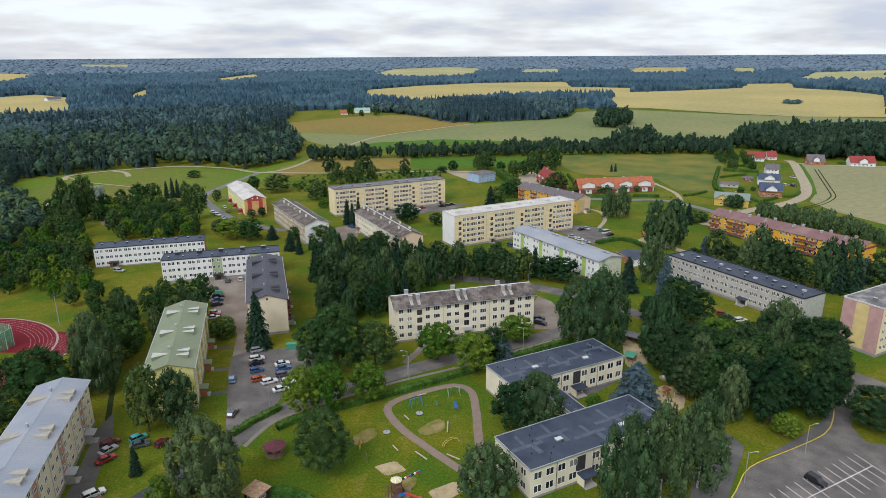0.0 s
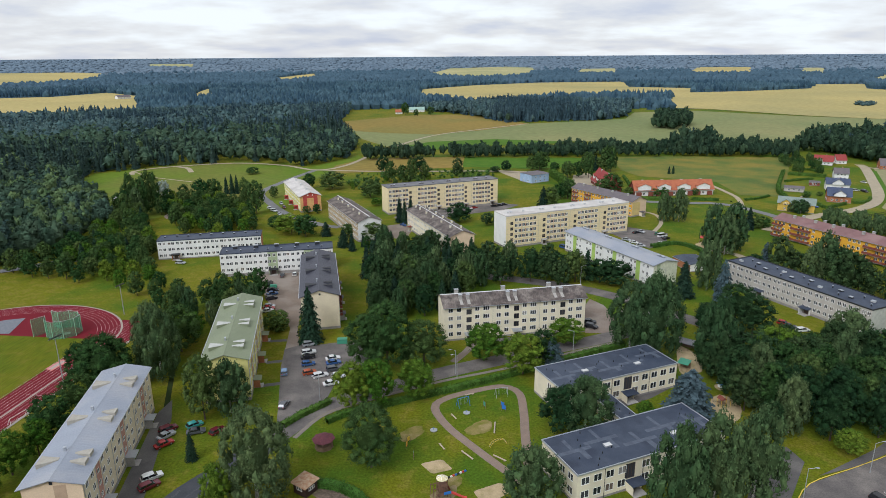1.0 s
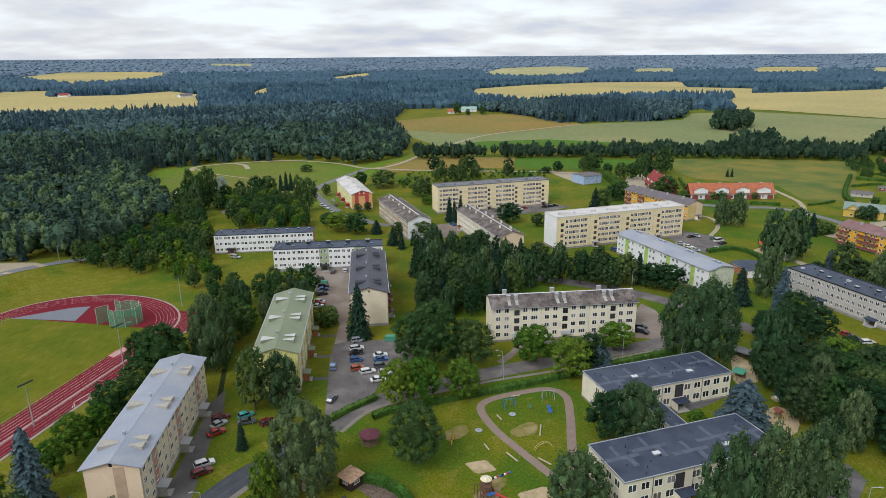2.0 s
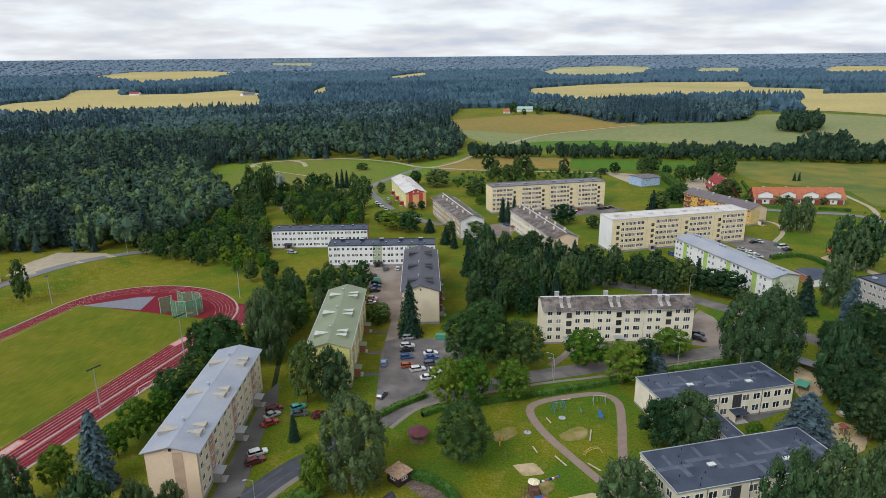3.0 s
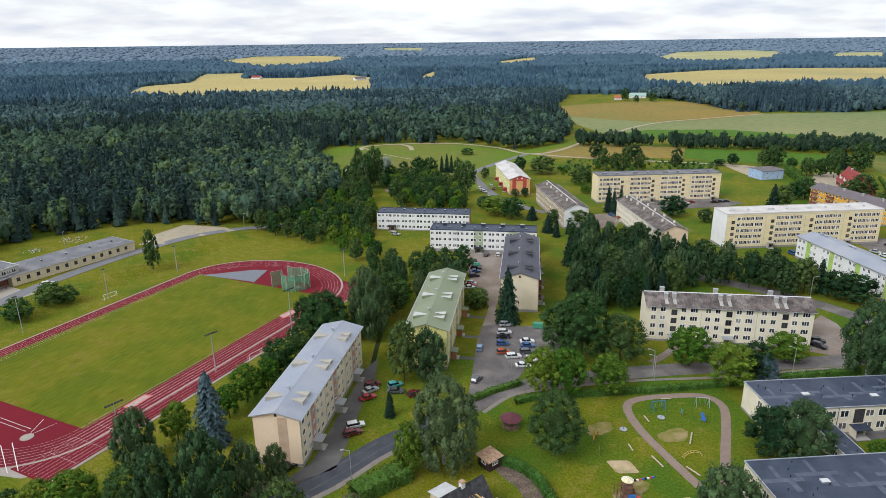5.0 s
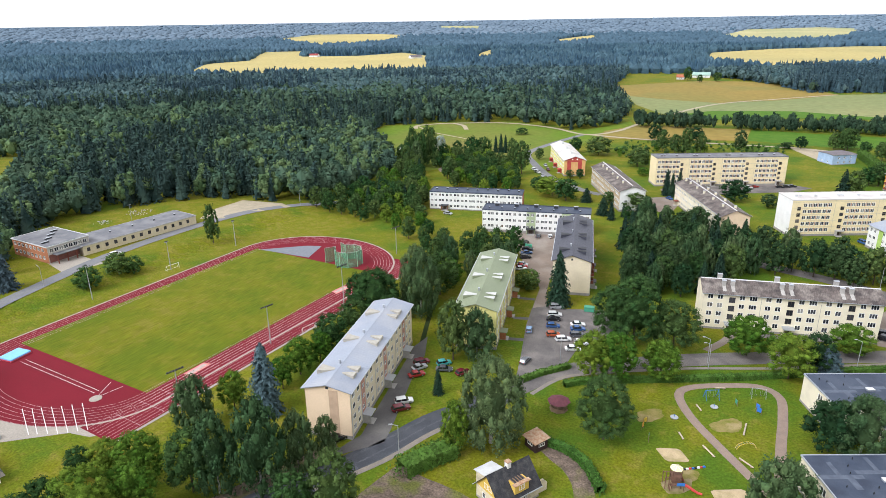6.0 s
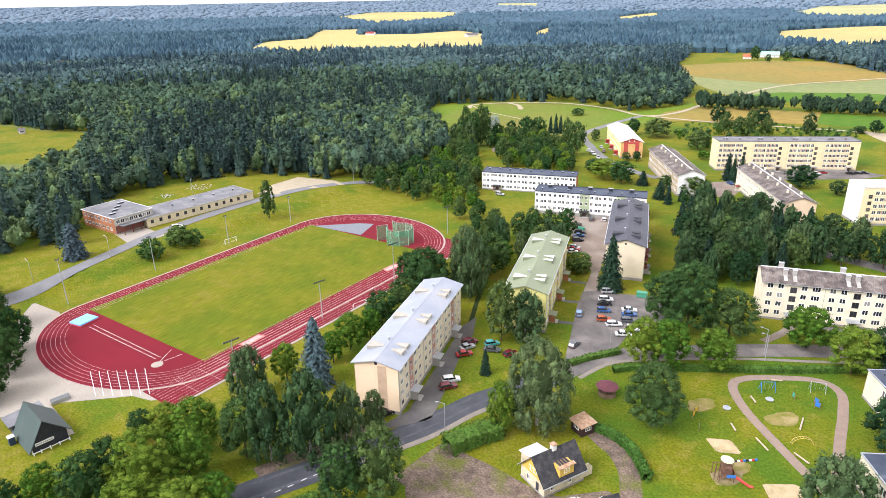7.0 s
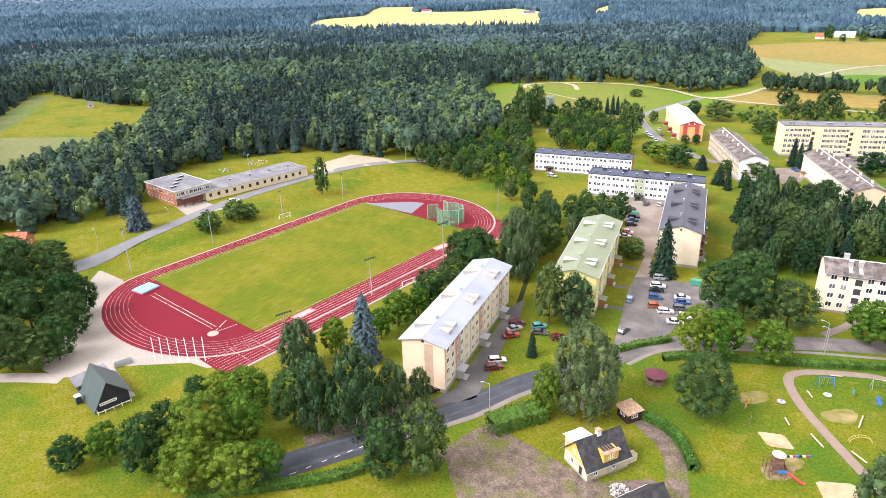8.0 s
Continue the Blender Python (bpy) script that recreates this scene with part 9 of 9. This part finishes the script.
def gazebo():
    x, y = (-39.3, 129.0)
    o = thing("gazebo", x, y, 10, None, "round timber gazebo with a dark red shingle roof", "gazebo")
    n, r = 8, 2.2
    part("floor", Mesh().tube((0, 0, 0), (0, 0, 0.2), r, n=8), TIMBER, o)
    for i in range(n):
        a, b = 2 * math.pi * i / n, 2 * math.pi * (i + 1) / n
        part("post", Mesh().box(-0.07, 0.07, -0.07, 0.07, 0.2, 2.3), TIMBER, o, m=pose(2.0 * math.cos(a), 2.0 * math.sin(a), 0, 0, 0, math.degrees(a)))
        if i:
            c = (math.cos(a) + math.cos(b)) * 1.0, (math.sin(a) + math.sin(b)) * 1.0
            part("rail_panel", Mesh().box(-0.7, 0.7, -0.03, 0.03, 0.25, 1.0), TIMBER, o, m=pose(*c, 0, 0, 0, math.degrees((a + b) / 2) + 90))
    roof = mat("dark_red_shingles", (0.14, 0.045, 0.055), (0.10, 0.035, 0.045), 0.85, 1.5, 9.0, 0.3)
    part("roof", Mesh().tube((0, 0, 2.3), (0, 0, 2.95), 2.75, 1.5, 8), roof, o)
    part("roof_top", Mesh().tube((0, 0, 2.953), (0, 0, 3.6), 1.5, 0.12, 8), roof, o)


gazebo()


def play_tower():
    x, y = (-10.1, 113.6)
    o = thing("play_tower", x, y, 25, None, "timber play tower with a pale round roof and red slide", "playground")
    for sx in (-0.85, 0.85):
        for sy in (-0.85, 0.85):
            part("post", Mesh().tube((sx, sy, 0), (sx, sy, 4.3), 0.09, n=8), PLAYWOOD, o)
    for z in (1.45, 2.75):
        part("deck", Mesh().box(-0.95, 0.95, -0.95, 0.95, z, z + 0.1), PLAYWOOD, o)
    roof = part("roof", Mesh().tube((0, 0, 4.3), (0, 0, 4.85), 1.25, 0.15, 12), mat("pale_yellow_roof", (0.66, 0.58, 0.34), None, 0.6), o, "pale yellow round roof")
    for k in range(6):
        a = k * math.pi / 3
        part("roof_strip", Mesh().tube((1.22 * math.cos(a), 1.22 * math.sin(a), 4.34), (0.2 * math.cos(a), 0.2 * math.sin(a), 4.86), 0.05, n=5), FRAMEWHITE, roof)
    for sy in (-0.9, 0.9):
        for k in range(4):
            part("guard_board", Mesh().box(-0.85, 0.85, sy - 0.03, sy + 0.03, 1.65 + k * 0.26, 1.8 + k * 0.26), PLAYWOOD, o)
    part("slide", Mesh().prism([(0.95, 1.5), (1.3, 1.5), (3.5, 0.32), (4.2, 0.27), (4.2, 0.17), (3.4, 0.2), (0.95, 1.38)], -0.3, 0.3), REDPAINT, o, "red slide chute", m=pose(0.6, -1.2, 0, 0, 0, -18))
    part("panel", Mesh().box(-0.2, 1.4, -1.7, -1.62, 1.35, 2.0), BLUEPAINT, o, "blue board panel")
    part("landing", Mesh().box(-1.5, 1.3, -1.6, -0.96, 1.3, 1.4), PLAYWOOD, o)
    for sx in (-1.45, 1.25):
        part("landing_post", Mesh().tube((sx, -1.55, 0), (sx, -1.55, 2.1), 0.08, n=8), PLAYWOOD, o)
    for e in (-0.4, 0.4):
        part("stair_string", Mesh().prism([(0.9, 2.7), (1.1, 2.7), (2.4, 0), (2.2, 0)], e - 0.04, e + 0.04), BROWNRED, o, m=pose(0, 0.5, 0, 0, 0, 25))
    for k in range(6):
        part("stair_tread", Mesh().box(1.0 + k * 0.21, 1.3 + k * 0.21, -0.36, 0.36, 2.35 - k * 0.42, 2.41 - k * 0.42), BROWNRED, o, m=pose(0, 0.5, 0, 0, 0, 25))
    for e in (-1.5, -2.2):
        part("climbing_post", Mesh().tube((e, -0.9, 0), (e, -0.9, 2.9), 0.08, n=8), PLAYWOOD, o)
        part("climbing_post", Mesh().tube((e, 0.9, 0), (e, 0.9, 2.9), 0.08, n=8), PLAYWOOD, o)
    for e in (-0.9, 0.9):
        part("climbing_beam", Mesh().box(-2.3, -0.9, e - 0.06, e + 0.06, 2.6, 2.72), PLAYWOOD, o)


PLAYWOOD = mat("stained_red_brown_timber", (0.16, 0.085, 0.055), (0.11, 0.06, 0.04), 0.85, 1.5, 9.0, 0.3)
play_tower()


def swing(x, y, turn, colour):
    o = thing("swing", x, y, turn, None, "tubular playground swing frame on the grass", "swing", "swings")
    for s in (-1.6, 1.6):
        for e in (-0.9, 0.9):
            part("leg", Mesh().tube((s, e, 0), (s, 0, 2.4), 0.06, n=8), colour, o)
    part("top_bar", Mesh().tube((-1.7, 0, 2.42), (1.7, 0, 2.42), 0.06, n=8), colour, o)
    for s in (-0.6, 0.6):
        part("seat", Mesh().box(s - 0.22, s + 0.22, -0.1, 0.1, 0.5, 0.55), PLASTIC, o)
        for q in (-0.2, 0.2):
            part("chain", Mesh().tube((s + q, 0, 0.553), (s + q, 0, 2.37), 0.015, n=4), POLE, o)


swing(*(-7.6, 150.0, 31), BLUEPAINT); swing(*(2.4, 155.8, 17), POLE)


def bench(x, y, turn, ln=2.6):
    o = thing("log_bench", x, y, turn, None, "bleached half-log bench on the park lawn", "bench", "log benches")
    part("seat", Mesh().box(-ln / 2, ln / 2, -0.17, 0.17, 0.34, 0.46, 0, 0.03), LOG, o)
    for s in (-ln * 0.35, ln * 0.35):
        part("leg", Mesh().box(s - 0.12, s + 0.12, -0.13, 0.13, 0, 0.337), TIMBER, o)


bench(*(-6.2, 155.5, 24)); bench(*(-9.7, 144.1, -58)); bench(*(0.7, 139.7, 88), 5.0); bench(*(1.9, 127.2, -36), 3.6); bench(*(-11.6, 130.8, -59)); bench(*(-5.5, 127.8, -48), 4.2)


def hoop(x, y, turn):
    """A climbing arch of two bent rails with rungs."""
    o = thing("monkey_bars", x, y, turn, None, "low steel climbing arch with rungs", "climbing frame")
    for e in (-0.35, 0.35):
        pts = [(2.2 * math.cos(a), e, 1.6 * math.sin(a)) for a in np.linspace(0, math.pi, 13)]
        m = Mesh()
        for p, q in zip(pts, pts[1:]):
            m.tube(p, q, 0.04, n=6)
        part("rail", m, YELLOWPAINT, o)
    for a in np.linspace(0.15, math.pi - 0.15, 11):
        part("rung", Mesh().tube((2.2 * math.cos(a), -0.35, 1.6 * math.sin(a)), (2.2 * math.cos(a), 0.35, 1.6 * math.sin(a)), 0.03, n=6), POLE, o)


hoop(*(1.5, 132.7, 29))
d = (-7.4, 120.8, 37.5)
for k in range(8):
    o = thing("tyre_step", d[0] + (k - 3.5) * 0.62 * math.cos(radians(d[2])), d[1] + (k - 3.5) * 0.62 * math.sin(radians(d[2])), d[2], None, "half-buried tyre painted in faded colour", "tyre", "tyre steps")
    part("tyre", Mesh().tube((0, -0.12, 0.1), (0, 0.12, 0.1), 0.34, n=12), (TYRE, FRAMEWHITE, REDPAINT, BLUEPAINT)[k % 4], o)
for k, (x, y) in enumerate(((-19.7, 132.1), (-19.8, 130.0), (-17.7, 126.1), (-2.0, 149.4), (2.7, 149.6), (3.0, 148.0))):
    o = thing("playground_board", x, y, 60 + 20 * k, None, "painted climbing panel on two posts", "playground", "play panels")
    part("panel", Mesh().box(-0.5, 0.5, -0.04, 0.04, 0.6, 1.7), (YELLOWPAINT, ORANGE, GREENPAINT, GREENPAINT, BLUEPAINT, BLUEPAINT)[k], o)
    for s in (-0.57, 0.57):
        part("post", Mesh().tube((s, 0, 0), (s, 0, 1.9), 0.06, n=8), TIMBER, o)
for x, y in ((-14.2, 137.7), (-6.5, 146.3)):
    o = thing("spinner", x, y, 0, None, "small round playground spinner on worn grass", "playground", "spinners")
    part("disc", Mesh().tube((0, 0, 0.15), (0, 0, 0.28), 0.9, n=16), POLE, o)
    part("handle", Mesh().tube((0, 0, 0.283), (0, 0, 0.95), 0.05, n=8), BLUEPAINT, o)
# kindergarten garden
x, y = (63.1, 164.9)
o = thing("playhouse", x, y, 30, None, "little playhouse with a blue and white roof", "playhouse")
part("wall", Mesh().box(-0.8, 0.8, -0.8, 0.8, 0, 1.2), WHITE, o)
part("roof", Mesh().prism([(-1.2, 1.15), (0, 2.1), (0, 2.2), (-1.2, 1.25)], -1.0, 1.0), BLUEPAINT, o, "blue roof slope")
part("roof", Mesh().prism([(0.01, 2.1), (1.2, 1.15), (1.2, 1.25), (0.01, 2.2)], -1.0, 1.0), FRAMEWHITE, o, "white roof slope")
x, y = (60.2, 154.7)
o = thing("climbing_gym", x, y, 20, None, "yellow and brown kindergarten climbing frame in sand", "climbing frame")
for sx in (-1.4, 0, 1.4):
    for sy in (-0.8, 0.8):
        part("post", Mesh().tube((sx, sy, 0), (sx, sy, 2.2), 0.07, n=8), YELLOWPAINT, o)
part("deck", Mesh().box(-1.5, 0.1, -0.9, 0.9, 1.1, 1.2), TIMBER, o)
part("roof", Mesh().prism([(-1.6, 2.25), (-0.7, 2.9), (0.2, 2.25)], -1.0, 1.0), BROWNRED, o)
for x, y, L, W, lab, rf in ((*(60.9, 188.5), 8.0, 3.5, "open timber garden shelter with a grey roof", FLATGREY), (*(74.5, 169.0), 12.0, 3.0, "long timber garden shelter with a grey roof", FLATGREY), (*(55.5, 175.0), 3.2, 3.2, "small open shelter with a green roof", GREENPAINT)):
    o = thing("garden_shelter", x, y, -35, None, lab, "shelter", "garden shelters")
    part("roof", Mesh().prism([(-W / 2, 2.2), (W / 2, 2.6), (W / 2, 2.72), (-W / 2, 2.32)], -L / 2, L / 2), rf, o, m=pose(0, 0, 0, 0, 0, 90))
    for sx in (-L / 2 + 0.2, 0, L / 2 - 0.2):
        for sy in (-W / 2 + 0.2, W / 2 - 0.2):
            part("post", Mesh().box(sx - 0.06, sx + 0.06, sy - 0.06, sy + 0.06, 0, 2.25), TIMBER, o)
    part("back_wall", Mesh().box(-L / 2 + 0.3, L / 2 - 0.3, W / 2 - 0.3, W / 2 - 0.22, 0, 2.1), TIMBER, o)
x, y = (101.0, 310.1)
o = thing("climbing_gym", x, y, 20, None, "red and wooden climbing frame in sand", "climbing frame")
for sx in (-1.4, 1.4):
    for sy in (-1.0, 1.0):
        part("post", Mesh().tube((sx, sy, 0), (sx, sy, 3.0), 0.09, n=8), TIMBER, o)
part("roof", Mesh().prism([(-1.7, 2.9), (0, 4.0), (1.7, 2.9)], -1.3, 1.3), REDPAINT, o)
part("slide", Mesh().prism([(1.4, 1.5), (1.7, 1.5), (4.4, 0.2), (4.4, 0.1), (1.4, 1.35)], -0.3, 0.3), REDPAINT, o)
x, y = (-48.2, 185.6)
o = thing("waste_container", x, y, 10, None, "green waste container on wheels", "waste container", "waste containers")
part("bin", Mesh().box(-1.6, 1.6, -0.9, 0.9, 0.25, 1.5, 0, 0.1), GREENPAINT, o)
part("lid", Mesh().prism([(-1.65, 1.503), (1.65, 1.503), (1.4, 1.75), (-1.4, 1.75)], -0.92, 0.92), GREENPAINT, o)
x, y = (-87.7, 234.9)
o = thing("waste_container", x, y, 10, None, "row of green waste bins in the yard", "waste container", "waste containers")
part("bin", Mesh().box(-1.4, 1.4, -0.6, 0.6, 0.2, 1.3, 0, 0.08), GREENPAINT, o)
